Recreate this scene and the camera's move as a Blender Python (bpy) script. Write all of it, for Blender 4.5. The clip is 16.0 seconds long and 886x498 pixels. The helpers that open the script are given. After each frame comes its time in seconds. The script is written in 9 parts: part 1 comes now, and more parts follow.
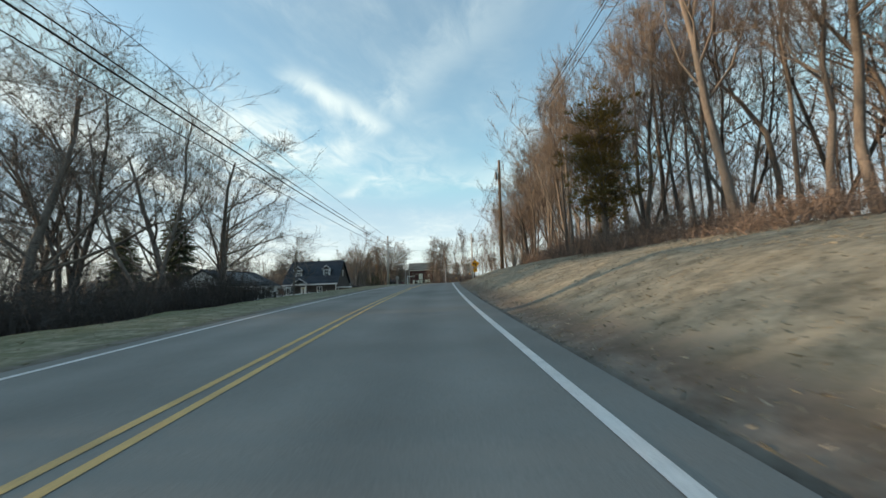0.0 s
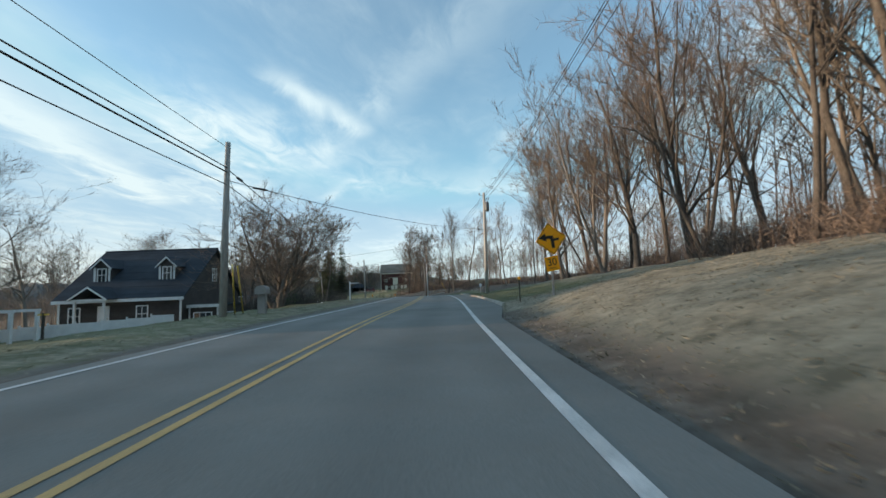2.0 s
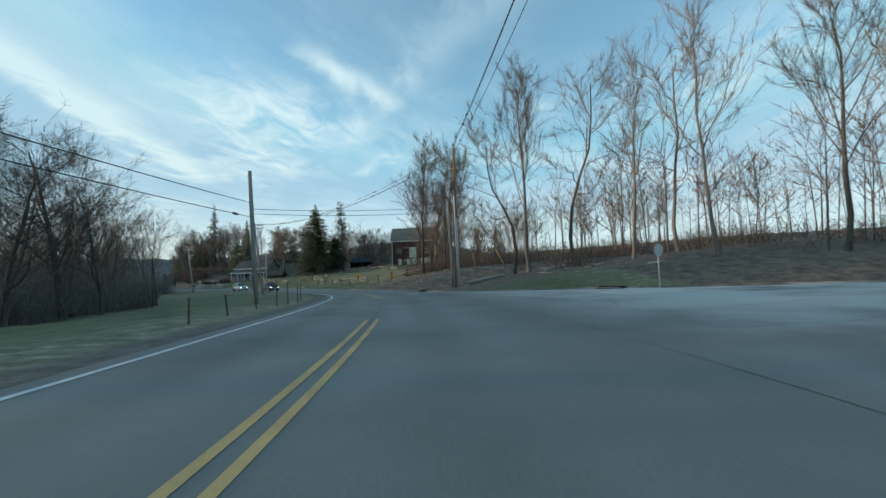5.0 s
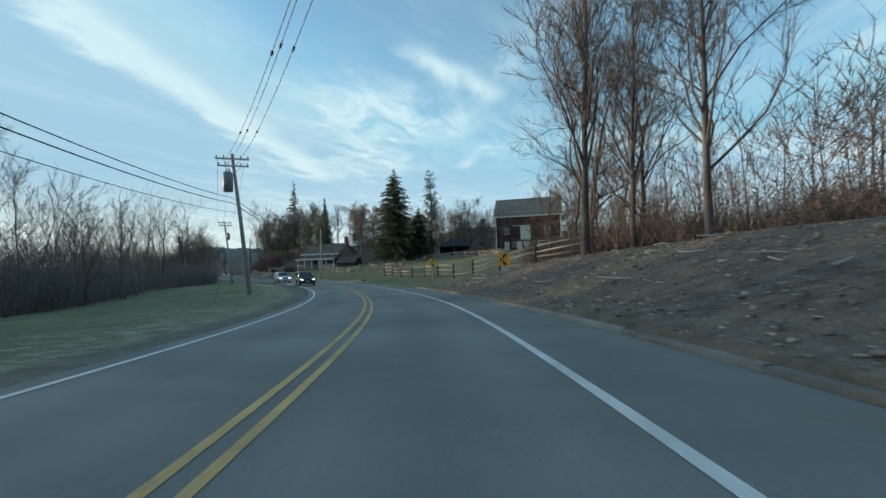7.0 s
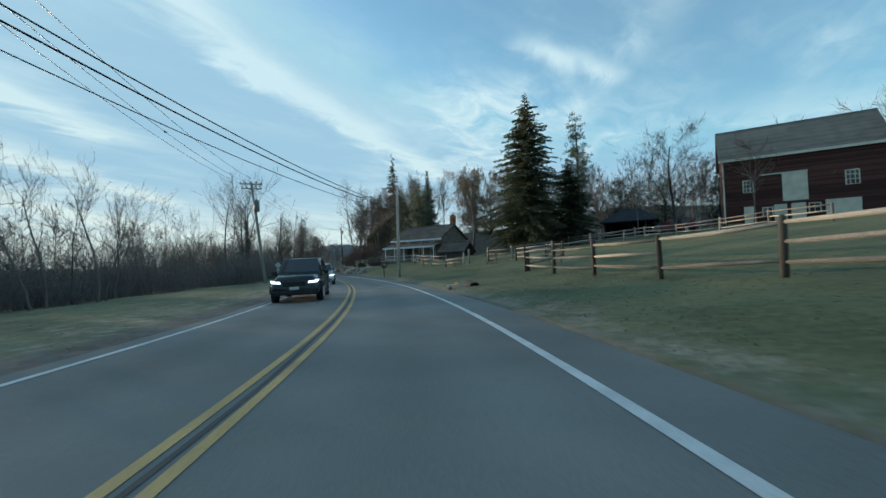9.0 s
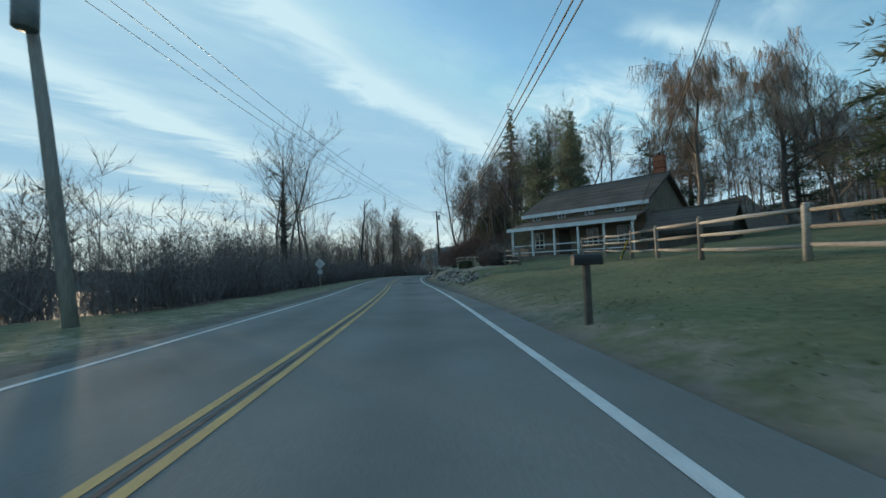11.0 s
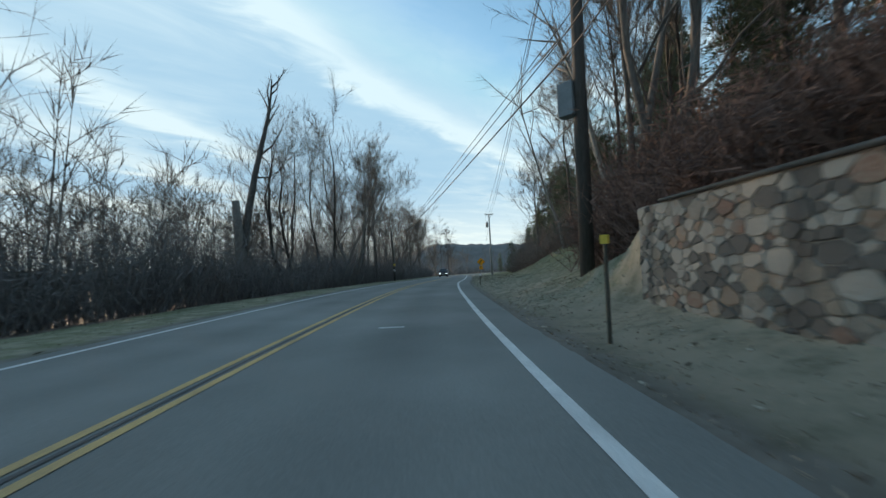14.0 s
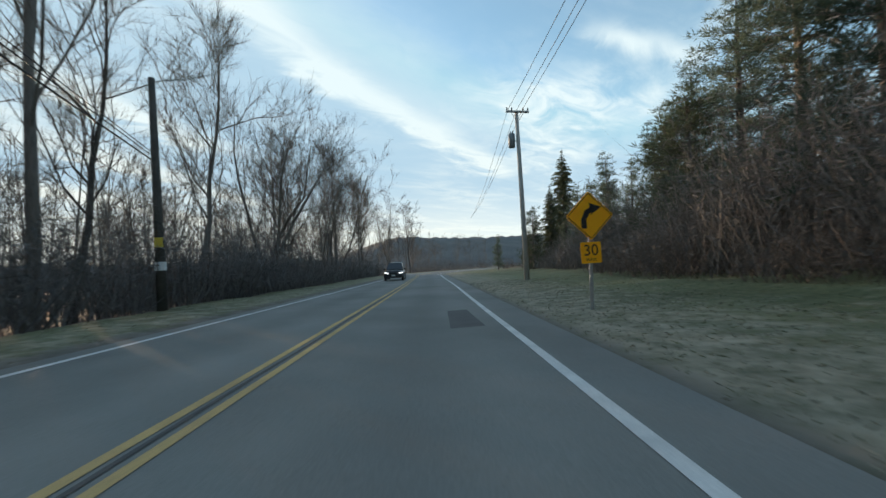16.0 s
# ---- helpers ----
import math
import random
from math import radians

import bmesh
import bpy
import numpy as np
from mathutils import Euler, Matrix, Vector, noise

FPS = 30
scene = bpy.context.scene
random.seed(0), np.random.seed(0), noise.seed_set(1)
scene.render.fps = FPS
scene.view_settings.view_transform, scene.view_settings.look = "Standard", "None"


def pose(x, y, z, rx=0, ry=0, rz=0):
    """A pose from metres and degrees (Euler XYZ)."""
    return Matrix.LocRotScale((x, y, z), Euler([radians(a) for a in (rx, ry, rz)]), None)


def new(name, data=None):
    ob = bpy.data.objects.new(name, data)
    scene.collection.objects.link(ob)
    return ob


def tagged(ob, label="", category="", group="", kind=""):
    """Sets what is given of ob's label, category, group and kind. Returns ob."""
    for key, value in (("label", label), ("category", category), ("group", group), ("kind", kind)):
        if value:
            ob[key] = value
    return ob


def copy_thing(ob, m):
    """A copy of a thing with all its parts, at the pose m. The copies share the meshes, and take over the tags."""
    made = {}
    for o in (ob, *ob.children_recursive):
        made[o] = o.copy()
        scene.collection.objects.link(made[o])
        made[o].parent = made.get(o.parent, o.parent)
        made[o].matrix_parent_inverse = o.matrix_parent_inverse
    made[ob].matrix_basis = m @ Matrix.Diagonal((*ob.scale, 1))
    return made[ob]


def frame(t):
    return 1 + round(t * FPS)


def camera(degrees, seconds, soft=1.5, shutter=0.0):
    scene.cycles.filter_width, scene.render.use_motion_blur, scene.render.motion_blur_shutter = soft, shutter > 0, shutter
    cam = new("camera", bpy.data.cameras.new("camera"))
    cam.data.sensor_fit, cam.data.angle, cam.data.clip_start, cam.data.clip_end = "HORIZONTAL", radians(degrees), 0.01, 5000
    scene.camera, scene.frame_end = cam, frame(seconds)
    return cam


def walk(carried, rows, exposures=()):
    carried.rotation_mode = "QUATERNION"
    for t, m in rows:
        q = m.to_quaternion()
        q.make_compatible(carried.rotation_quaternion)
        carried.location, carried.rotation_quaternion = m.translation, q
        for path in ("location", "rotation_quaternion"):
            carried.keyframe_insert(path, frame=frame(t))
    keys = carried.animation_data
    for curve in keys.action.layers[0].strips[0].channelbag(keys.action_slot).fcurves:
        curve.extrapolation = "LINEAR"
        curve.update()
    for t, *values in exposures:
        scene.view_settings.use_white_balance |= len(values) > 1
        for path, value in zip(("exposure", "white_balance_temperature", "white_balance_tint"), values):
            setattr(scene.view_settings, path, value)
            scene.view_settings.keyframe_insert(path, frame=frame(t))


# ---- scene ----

# ======== camera and walk ========
cam = camera(94.2, 16.0, soft=1.5, shutter=0.1)
walk(cam, [
    (0, pose(0.00, -0.00, 1.10, 95.11, 2.55, -0.00)),
    (0.5, pose(-0.20, 11.63, 1.49, 95.43, 2.61, -0.82)),
    (1, pose(-0.20, 23.17, 1.85, 95.53, 2.68, -1.49)),
    (1.5, pose(-0.11, 34.51, 2.15, 95.77, 2.14, -2.18)),
    (2, pose(0.07, 45.46, 2.41, 95.57, 2.28, -2.74)),
    (2.5, pose(0.52, 56.26, 2.59, 95.26, 2.59, -3.02)),
    (3, pose(1.05, 66.73, 2.68, 94.63, 2.70, -3.10)),
    (3.2, pose(1.19, 70.85, 2.71, 94.44, 2.75, -3.16)),
    (5.3, pose(0.76, 110.30, 2.54, 92.00, 1.95, 3.55)),
    (5.5, pose(0.39, 113.84, 2.44, 91.91, 1.68, 4.80)),
    (6, pose(-0.85, 122.64, 2.16, 91.68, 1.75, 8.34)),
    (6.5, pose(-2.79, 131.44, 1.80, 91.61, 1.83, 12.00)),
    (7, pose(-5.20, 140.10, 1.43, 91.52, 1.84, 15.88)),
    (7.5, pose(-8.30, 148.57, 1.07, 91.43, 2.00, 19.82)),
    (8, pose(-12.02, 156.80, 0.73, 91.32, 1.97, 23.76)),
    (8.5, pose(-16.29, 164.71, 0.46, 91.34, 2.19, 27.83)),
    (9, pose(-21.13, 172.21, 0.24, 91.56, 2.19, 31.87)),
    (9.5, pose(-26.56, 179.45, 0.11, 91.76, 2.09, 35.91)),
    (10, pose(-32.63, 186.37, -0.03, 92.16, 1.88, 39.78)),
    (10.2, pose(-35.17, 189.06, -0.08, 92.31, 1.95, 41.43)),
    (12.3, pose(-66.50, 216.14, -0.55, 92.26, 1.77, 49.70)),
    (12.5, pose(-69.86, 218.81, -0.59, 92.28, 1.69, 49.64)),
    (13, pose(-78.38, 225.44, -0.69, 92.20, 1.79, 49.10)),
    (13.5, pose(-86.77, 232.46, -0.75, 92.57, 1.58, 47.86)),
    (14, pose(-95.22, 239.79, -0.77, 92.40, 2.31, 46.17)),
    (14.5, pose(-103.69, 247.51, -0.81, 91.91, 2.30, 44.39)),
    (15, pose(-112.07, 255.56, -0.90, 91.61, 1.77, 42.80)),
    (15.5, pose(-120.27, 264.10, -1.04, 91.56, 2.41, 41.63)),
    (16, pose(-128.24, 273.02, -1.22, 91.53, 1.99, 40.97))],
    exposures=[(0, 0.92, 7000, 10), (1, 0.85, 6700, 10), (2, 0.78, 6450, 9), (3, 0.76, 6500, 8), (5.5, 0.64, 6080, 2), (7, 0.64, 6080, 2), (10, 0.54, 5920, 1), (13, 0.70, 6050, 4), (14.5, 0.80, 6400, 9), (16, 0.84, 6700, 11)])

# ======== sky and sun ========
SUN_AZ, SUN_EL = -88.0, 4.8   # degrees clockwise from +y, and above the horizon
world = bpy.data.worlds.new("evening_sky")
scene.world = world
world.use_nodes = True
wn, wl = world.node_tree.nodes, world.node_tree.links
wn.clear()


def wmath(op, a, b=None, c=None, clamp=False):
    n = wn.new("ShaderNodeMath")
    n.operation, n.use_clamp = op, clamp
    for i, v in enumerate((a, b, c)):
        if v is None:
            continue
        if isinstance(v, (int, float)):
            n.inputs[i].default_value = v
        else:
            wl.new(v, n.inputs[i])
    return n.outputs[0]


def wsmooth(v, lo, hi):
    n = wn.new("ShaderNodeMapRange")
    n.interpolation_type = "SMOOTHSTEP"
    wl.new(v, n.inputs[0])
    n.inputs[1].default_value, n.inputs[2].default_value = lo, hi
    return n.outputs[0]


def wnoise(vec, scale, detail, rough=0.55, distort=0.0):
    n = wn.new("ShaderNodeTexNoise")
    n.inputs["Scale"].default_value, n.inputs["Detail"].default_value = scale, detail
    n.inputs["Roughness"].default_value, n.inputs["Distortion"].default_value = rough, distort
    wl.new(vec, n.inputs["Vector"])
    return n.outputs["Fac"]


sky = wn.new("ShaderNodeTexSky")
sky.sky_type, sky.sun_disc = "NISHITA", False
sky.sun_elevation, sky.sun_rotation = radians(SUN_EL), radians(SUN_AZ)
sky.air_density, sky.dust_density, sky.ozone_density = 1.0, 0.6, 2.0
coord = wn.new("ShaderNodeTexCoord")
sep = wn.new("ShaderNodeSeparateXYZ")
wl.new(coord.outputs["Generated"], sep.inputs[0])
dx, dy, dz = sep.outputs
up = wmath("MAXIMUM", dz, 0.02)
flat = wmath("ADD", up, 0.03)
qx, qy = wmath("DIVIDE", dx, flat), wmath("DIVIDE", dy, flat)
plane = wn.new("ShaderNodeCombineXYZ")
wl.new(qx, plane.inputs[0]), wl.new(qy, plane.inputs[1])
turn = wn.new("ShaderNodeMapping")
turn.inputs["Rotation"].default_value = (0, 0, radians(-32))
turn.inputs["Scale"].default_value = (1.25, 0.6, 1)
wl.new(plane.outputs[0], turn.inputs[0])
fine = wnoise(turn.outputs[0], 3.4, 9, 0.6, 0.9)
broad = wnoise(turn.outputs[0], 0.8, 7, 0.55, 0.5)
wob = wnoise(plane.outputs[0], 1.6, 5, 0.55, 0.0)


def band(x0, y0, x1, y1, width, strength, a=-0.2, b=1.2, wobble=0.25, soft=0.35):
    """A soft streak of high cloud between two places of the cloud layer, sharper on one side than on the other."""
    ux, uy = x1 - x0, y1 - y0
    length = math.hypot(ux, uy)
    ux, uy = ux / length, uy / length
    across = wmath("ADD", wmath("MULTIPLY", qx, uy), wmath("MULTIPLY", qy, -ux))
    off = wmath("SUBTRACT", across, x0 * uy - y0 * ux)
    off = wmath("ADD", off, wmath("MULTIPLY", wmath("SUBTRACT", wob, 0.5), wobble))
    off = wmath("ADD", off, wmath("MULTIPLY", wmath("SUBTRACT", fine, 0.5), width * 1.7))
    along = wmath("DIVIDE", wmath("SUBTRACT", wmath("ADD", wmath("MULTIPLY", qx, ux), wmath("MULTIPLY", qy, uy)), x0 * ux + y0 * uy), length)
    core = wmath("SUBTRACT", 1.0, wsmooth(wmath("ABSOLUTE", off), 0.0, width))
    ends = wmath("MULTIPLY", wsmooth(along, a, a + soft), wmath("SUBTRACT", 1.0, wsmooth(along, b - soft, b)))
    return wmath("MULTIPLY", wmath("MULTIPLY", core, ends), wmath("MULTIPLY", strength, wmath("ADD", 0.15, wmath("MULTIPLY", fine, 1.7))))


def puff(x, y, rx, ry, strength):
    """A broad thin veil round a place of the cloud layer, torn by the fine noise."""
    ex, ey = wmath("DIVIDE", wmath("SUBTRACT", qx, x), rx), wmath("DIVIDE", wmath("SUBTRACT", qy, y), ry)
    r = wmath("SQRT", wmath("ADD", wmath("MULTIPLY", ex, ex), wmath("MULTIPLY", ey, ey)))
    r = wmath("ADD", r, wmath("MULTIPLY", wmath("SUBTRACT", wob, 0.5), 0.9))
    return wmath("MULTIPLY", wmath("MULTIPLY", wmath("SUBTRACT", 1.0, wsmooth(r, 0.15, 1.0)), wsmooth(fine, 0.25, 0.75)), strength)


cover = wmath("MULTIPLY", wmath("MULTIPLY", wsmooth(broad, 0.40, 0.70), wsmooth(fine, 0.2, 0.75)), 0.5)
cover = wmath("ADD", cover, 0.11)
for streak in (
        (-1.40, 0.42, -1.75, 1.25, 0.22, 0.62, -0.3, 1.25, 0.2), (-1.72, 1.15, -2.24, 3.3, 0.24, 0.70, -0.15, 1.35, 0.25),
        (-1.30, 0.5, -1.85, 2.4, 0.45, 0.28, -0.2, 1.2, 0.3),
        (-2.28, -0.25, -3.05, 0.86, 0.30, 0.70, -0.4, 1.5, 0.3), (-2.9, -0.35, -4.3, 1.2, 0.30, 0.4, -0.4, 1.3, 0.5),
        (-3.5, -0.2, -5.2, 2.2, 0.34, 0.5, -0.4, 1.4, 0.5), (-4.8, -0.6, -7.4, 2.6, 0.6, 0.5, -0.5, 1.5, 0.7),
        (-0.62, 1.66, -0.36, 2.28, 0.13, 0.55, -0.1, 1.3, 0.2), (0.22, 1.34, -0.75, 2.95, 0.18, 0.17, -0.4, 1.2, 0.2),
        (-0.88, 3.85, -0.48, 3.22, 0.16, 0.4, -0.2, 1.2, 0.15), (0.5, 3.4, 2.6, 4.4, 0.5, 0.4, -0.3, 1.4, 0.6)):
    cover = wmath("ADD", cover, band(*streak))
for veil_ in ((-1.15, 2.35, 0.68, 0.8, 1.1), (-1.75, 3.3, 0.8, 1.0, 0.85), (-0.35, 3.2, 0.7, 1.1, 0.35), (1.9, 2.4, 0.9, 0.9, 0.3)):
    cover = wmath("ADD", cover, puff(*veil_))
low = wmath("SUBTRACT", 1.0, wsmooth(dz, 0.02, 0.2))
cover = wmath("ADD", cover, wmath("MULTIPLY", low, 0.8))
cover = wmath("MINIMUM", cover, 0.95)
# the cloud takes the warm light of the low sun on its own side of the sky
toward = wsmooth(wmath("ADD", wmath("MULTIPLY", dx, math.sin(radians(SUN_AZ))), wmath("MULTIPLY", dy, math.cos(radians(SUN_AZ)))), 0.1, 1.0)
tone = wn.new("ShaderNodeMix")
tone.data_type = "RGBA"
wl.new(wmath("MULTIPLY", toward, wsmooth(wmath("SUBTRACT", 0.5, dz), 0.1, 0.5)), tone.inputs["Factor"])
tone.inputs["A"].default_value, tone.inputs["B"].default_value = (0.465, 0.555, 0.580, 1), (0.56, 0.59, 0.54, 1)
blue = wn.new("ShaderNodeMix")
blue.data_type, blue.blend_type = "RGBA", "MULTIPLY"
blue.inputs["Factor"].default_value = 1.0
wl.new(sky.outputs[0], blue.inputs["A"])
SKY_GAIN = 0.26
blue.inputs["B"].default_value = (SKY_GAIN * 0.86, SKY_GAIN * 1.02, SKY_GAIN * 1.02, 1)
calm = wn.new("ShaderNodeMix")      # thin high cloud evens out the glow round the sun
calm.data_type, calm.blend_type = "RGBA", "DARKEN"
calm.inputs["Factor"].default_value = 1.0
wl.new(blue.outputs["Result"], calm.inputs["A"])
calm.inputs["B"].default_value = (0.235, 0.365, 0.47, 1)
veil = wn.new("ShaderNodeMix")
veil.data_type = "RGBA"
wl.new(cover, veil.inputs["Factor"])
wl.new(calm.outputs["Result"], veil.inputs["A"])
wl.new(tone.outputs["Result"], veil.inputs["B"])
back = wn.new("ShaderNodeBackground")
back.inputs[1].default_value = 1.0
wl.new(veil.outputs["Result"], back.inputs[0])
wout = wn.new("ShaderNodeOutputWorld")
wl.new(back.outputs[0], wout.inputs[0])

sun = new("sun", bpy.data.lights.new("sun", "SUN"))
sun.data.energy, sun.data.angle, sun.data.color = 3.8, radians(1.0), (1.0, 0.71, 0.46)
sun.rotation_euler = Euler((radians(90 - SUN_EL), 0, radians(-SUN_AZ + 180)))

# ======== materials ========
def material(name, dark, light, rough=0.8, scale=3.0, fine=40.0, bump=0.3, metal=0.0, spread=0.0, stretch=(1, 1, 1), spec=0.4, depth=0.01):
    """A surface with broad stains and fine grain in object space, both in metres; spread varies whole pieces."""
    m = bpy.data.materials.new(name)
    m.use_nodes = True
    n, l = m.node_tree.nodes, m.node_tree.links
    b = n["Principled BSDF"]
    b.inputs["Roughness"].default_value, b.inputs["Metallic"].default_value = rough, metal
    b.inputs["Specular IOR Level"].default_value = spec
    co = n.new("ShaderNodeTexCoord")
    mp = n.new("ShaderNodeMapping")
    mp.inputs["Scale"].default_value = stretch
    l.new(co.outputs["Object"], mp.inputs[0])
    t1, t2 = n.new("ShaderNodeTexNoise"), n.new("ShaderNodeTexNoise")
    for t, s, d in ((t1, scale, 5), (t2, fine, 3)):
        t.inputs["Scale"].default_value, t.inputs["Detail"].default_value = s, d
        l.new(mp.outputs[0], t.inputs["Vector"])
    add = n.new("ShaderNodeMath")
    add.operation = "MULTIPLY_ADD"
    add.inputs[1].default_value = 0.45
    l.new(t2.outputs["Fac"], add.inputs[0])
    half = n.new("ShaderNodeMath")
    half.operation = "MULTIPLY"
    half.inputs[1].default_value = 0.55
    l.new(t1.outputs["Fac"], half.inputs[0])
    l.new(half.outputs[0], add.inputs[2])
    fac = add.outputs[0]
    if spread:
        info = n.new("ShaderNodeObjectInfo")
        vary = n.new("ShaderNodeMath")
        vary.operation = "MULTIPLY_ADD"
        vary.inputs[1].default_value = spread
        l.new(info.outputs["Random"], vary.inputs[0])
        sub = n.new("ShaderNodeMath")
        sub.operation = "SUBTRACT"
        sub.inputs[1].default_value = spread / 2
        l.new(fac, sub.inputs[0])
        l.new(sub.outputs[0], vary.inputs[2])
        fac = vary.outputs[0]
    ramp = n.new("ShaderNodeValToRGB")
    ramp.color_ramp.elements[0].position, ramp.color_ramp.elements[1].position = 0.33, 0.68
    ramp.color_ramp.elements[0].color, ramp.color_ramp.elements[1].color = (*dark, 1), (*light, 1)
    l.new(fac, ramp.inputs[0])
    l.new(ramp.outputs[0], b.inputs["Base Color"])
    if bump:
        bp = n.new("ShaderNodeBump")
        bp.inputs["Strength"].default_value, bp.inputs["Distance"].default_value = bump, depth
        l.new(fac, bp.inputs["Height"])
        l.new(bp.outputs[0], b.inputs["Normal"])
    return m


def island(m, amount=0.5):
    """Lets the small joined pieces of one mesh differ a little in tone."""
    n, l = m.node_tree.nodes, m.node_tree.links
    ramp = next(x for x in n if x.type == "VALTORGB")
    geo = n.new("ShaderNodeNewGeometry")
    src = ramp.inputs[0].links[0].from_socket
    mix = n.new("ShaderNodeMix")
    mix.inputs["Factor"].default_value = amount
    l.new(src, mix.inputs["A"])
    l.new(geo.outputs["Random Per Island"], mix.inputs["B"])
    l.new(mix.outputs["Result"], ramp.inputs[0])
    return m


M_ROAD = material("asphalt", (0.165, 0.169, 0.159), (0.275, 0.279, 0.264), 0.92, 0.35, 60, 0.25, spec=0.15, depth=0.004)
def wheel_tracks(m):
    """Oil along the middle of each lane and polished, paler wheel tracks, broken up by noise."""
    n, l = m.node_tree.nodes, m.node_tree.links
    b = n["Principled BSDF"]
    src = b.inputs["Base Color"].links[0].from_socket
    at_ = n.new("ShaderNodeAttribute")
    at_.attribute_name = "oil"
    geo = n.new("ShaderNodeNewGeometry")
    t = n.new("ShaderNodeTexNoise")
    t.inputs["Scale"].default_value, t.inputs["Detail"].default_value = 0.45, 7
    l.new(geo.outputs["Position"], t.inputs["Vector"])
    mul = n.new("ShaderNodeMath")
    mul.operation = "MULTIPLY_ADD"
    mul.inputs[1].default_value = 0.8
    l.new(t.outputs["Fac"], mul.inputs[0])
    l.new(at_.outputs["Fac"], mul.inputs[2])
    r = n.new("ShaderNodeMapRange")
    r.inputs[1].default_value, r.inputs[2].default_value, r.inputs[3].default_value, r.inputs[4].default_value = 0.45, 1.4, 1.07, 0.91
    l.new(mul.outputs[0], r.inputs[0])
    sc = n.new("ShaderNodeVectorMath")
    sc.operation = "SCALE"
    l.new(src, sc.inputs[0])
    l.new(r.outputs[0], sc.inputs["Scale"])
    l.new(sc.outputs[0], b.inputs["Base Color"])


wheel_tracks(M_ROAD)


def worn_asphalt():
    """Asphalt that turns pale and dusty where few wheels run."""
    m = material("pale_asphalt", (0.165, 0.169, 0.159), (0.275, 0.279, 0.264), 0.92, 0.35, 60, 0.25, spec=0.15, depth=0.004)
    n, l = m.node_tree.nodes, m.node_tree.links
    b = n["Principled BSDF"]
    src = b.inputs["Base Color"].links[0].from_socket
    mask = n.new("ShaderNodeAttribute")
    mask.attribute_name = "worn"
    t = n.new("ShaderNodeTexNoise")
    t.inputs["Scale"].default_value, t.inputs["Detail"].default_value = 0.32, 8
    co = n.new("ShaderNodeTexCoord")
    l.new(co.outputs["Object"], t.inputs["Vector"])
    r = n.new("ShaderNodeMapRange")
    r.interpolation_type = "SMOOTHSTEP"
    r.inputs[1].default_value, r.inputs[2].default_value = 0.28, 0.58
    l.new(t.outputs["Fac"], r.inputs[0])
    f = n.new("ShaderNodeMath")
    f.operation = "MULTIPLY"
    l.new(mask.outputs["Fac"], f.inputs[0])
    l.new(r.outputs[0], f.inputs[1])
    mx = n.new("ShaderNodeMix")
    mx.data_type = "RGBA"
    l.new(f.outputs[0], mx.inputs["Factor"])
    l.new(src, mx.inputs["A"])
    mx.inputs["B"].default_value = (0.50, 0.51, 0.49, 1)
    l.new(mx.outputs["Result"], b.inputs["Base Color"])
    return m


M_APRON = worn_asphalt()
M_PATCH = material("fresh_patch", (0.060, 0.060, 0.060), (0.10, 0.10, 0.098), 0.8, 2, 60, 0.2, depth=0.004)
M_TAR = material("tar", (0.065, 0.064, 0.062), (0.11, 0.108, 0.105), 0.85, 4, 60, 0.1)
M_WHITE = material("road_white", (0.50, 0.51, 0.50), (0.82, 0.82, 0.80), 0.9, 2.2, 45, 0.1)
M_YELLOW = material("road_yellow", (0.40, 0.29, 0.15), (0.74, 0.50, 0.20), 0.92, 1.4, 40, 0.1)
M_KERB = material("kerb_concrete", (0.20, 0.185, 0.16), (0.45, 0.43, 0.38), 0.9, 1.6, 30, 0.4, spread=0.3)
M_KERB_OLD = material("earthy_kerb", (0.13, 0.122, 0.108), (0.30, 0.285, 0.255), 0.95, 1.6, 30, 0.5, spread=0.3)
M_BARK = material("grey_bark", (0.060, 0.053, 0.047), (0.19, 0.168, 0.146), 0.95, 2.0, 18, 0.8, spread=0.35, stretch=(1, 1, 0.25), depth=0.03)
M_TWIG = material("twigs", (0.085, 0.072, 0.062), (0.22, 0.182, 0.150), 0.95, 0.6, 9, 0.0, spread=0.4)
M_RED_TWIG = material("reddish_twigs", (0.098, 0.076, 0.061), (0.255, 0.190, 0.148), 0.95, 0.5, 7, 0.0, spread=0.4)
# Darker tone of the same brush: shade of the first thickets is in the colour.
M_BRUSH_SHADED = island(material("shaded_brush", (0.036, 0.034, 0.033), (0.085, 0.078, 0.072), 0.95, 0.25, 6, 0.0), 0.3)
M_VINE = island(material("grey_vines", (0.125, 0.112, 0.102), (0.28, 0.25, 0.225), 0.95, 0.25, 6, 0.0), 0.4)
M_WILLOW = material("willow_twigs", (0.20, 0.145, 0.105), (0.42, 0.31, 0.225), 0.95, 0.5, 7, 0.0, spread=0.4)
# Brush tone paled to carry windscreen haze over the later thickets.
M_BRUSH = island(material("dead_brush_hazed", (0.100, 0.095, 0.093), (0.215, 0.200, 0.190), 0.95, 0.25, 6, 0.0), 0.3)
M_BROWN = island(material("brown_bramble", (0.080, 0.066, 0.058), (0.215, 0.165, 0.135), 0.95, 0.25, 6, 0.0))
M_BRIAR = island(material("red_brown_briar", (0.105, 0.070, 0.058), (0.265, 0.165, 0.130), 0.95, 0.25, 6, 0.0))
M_NEEDLE = material("dark_needles", (0.046, 0.060, 0.038), (0.125, 0.145, 0.085), 0.85, 0.8, 9, 0.0, spread=0.3)
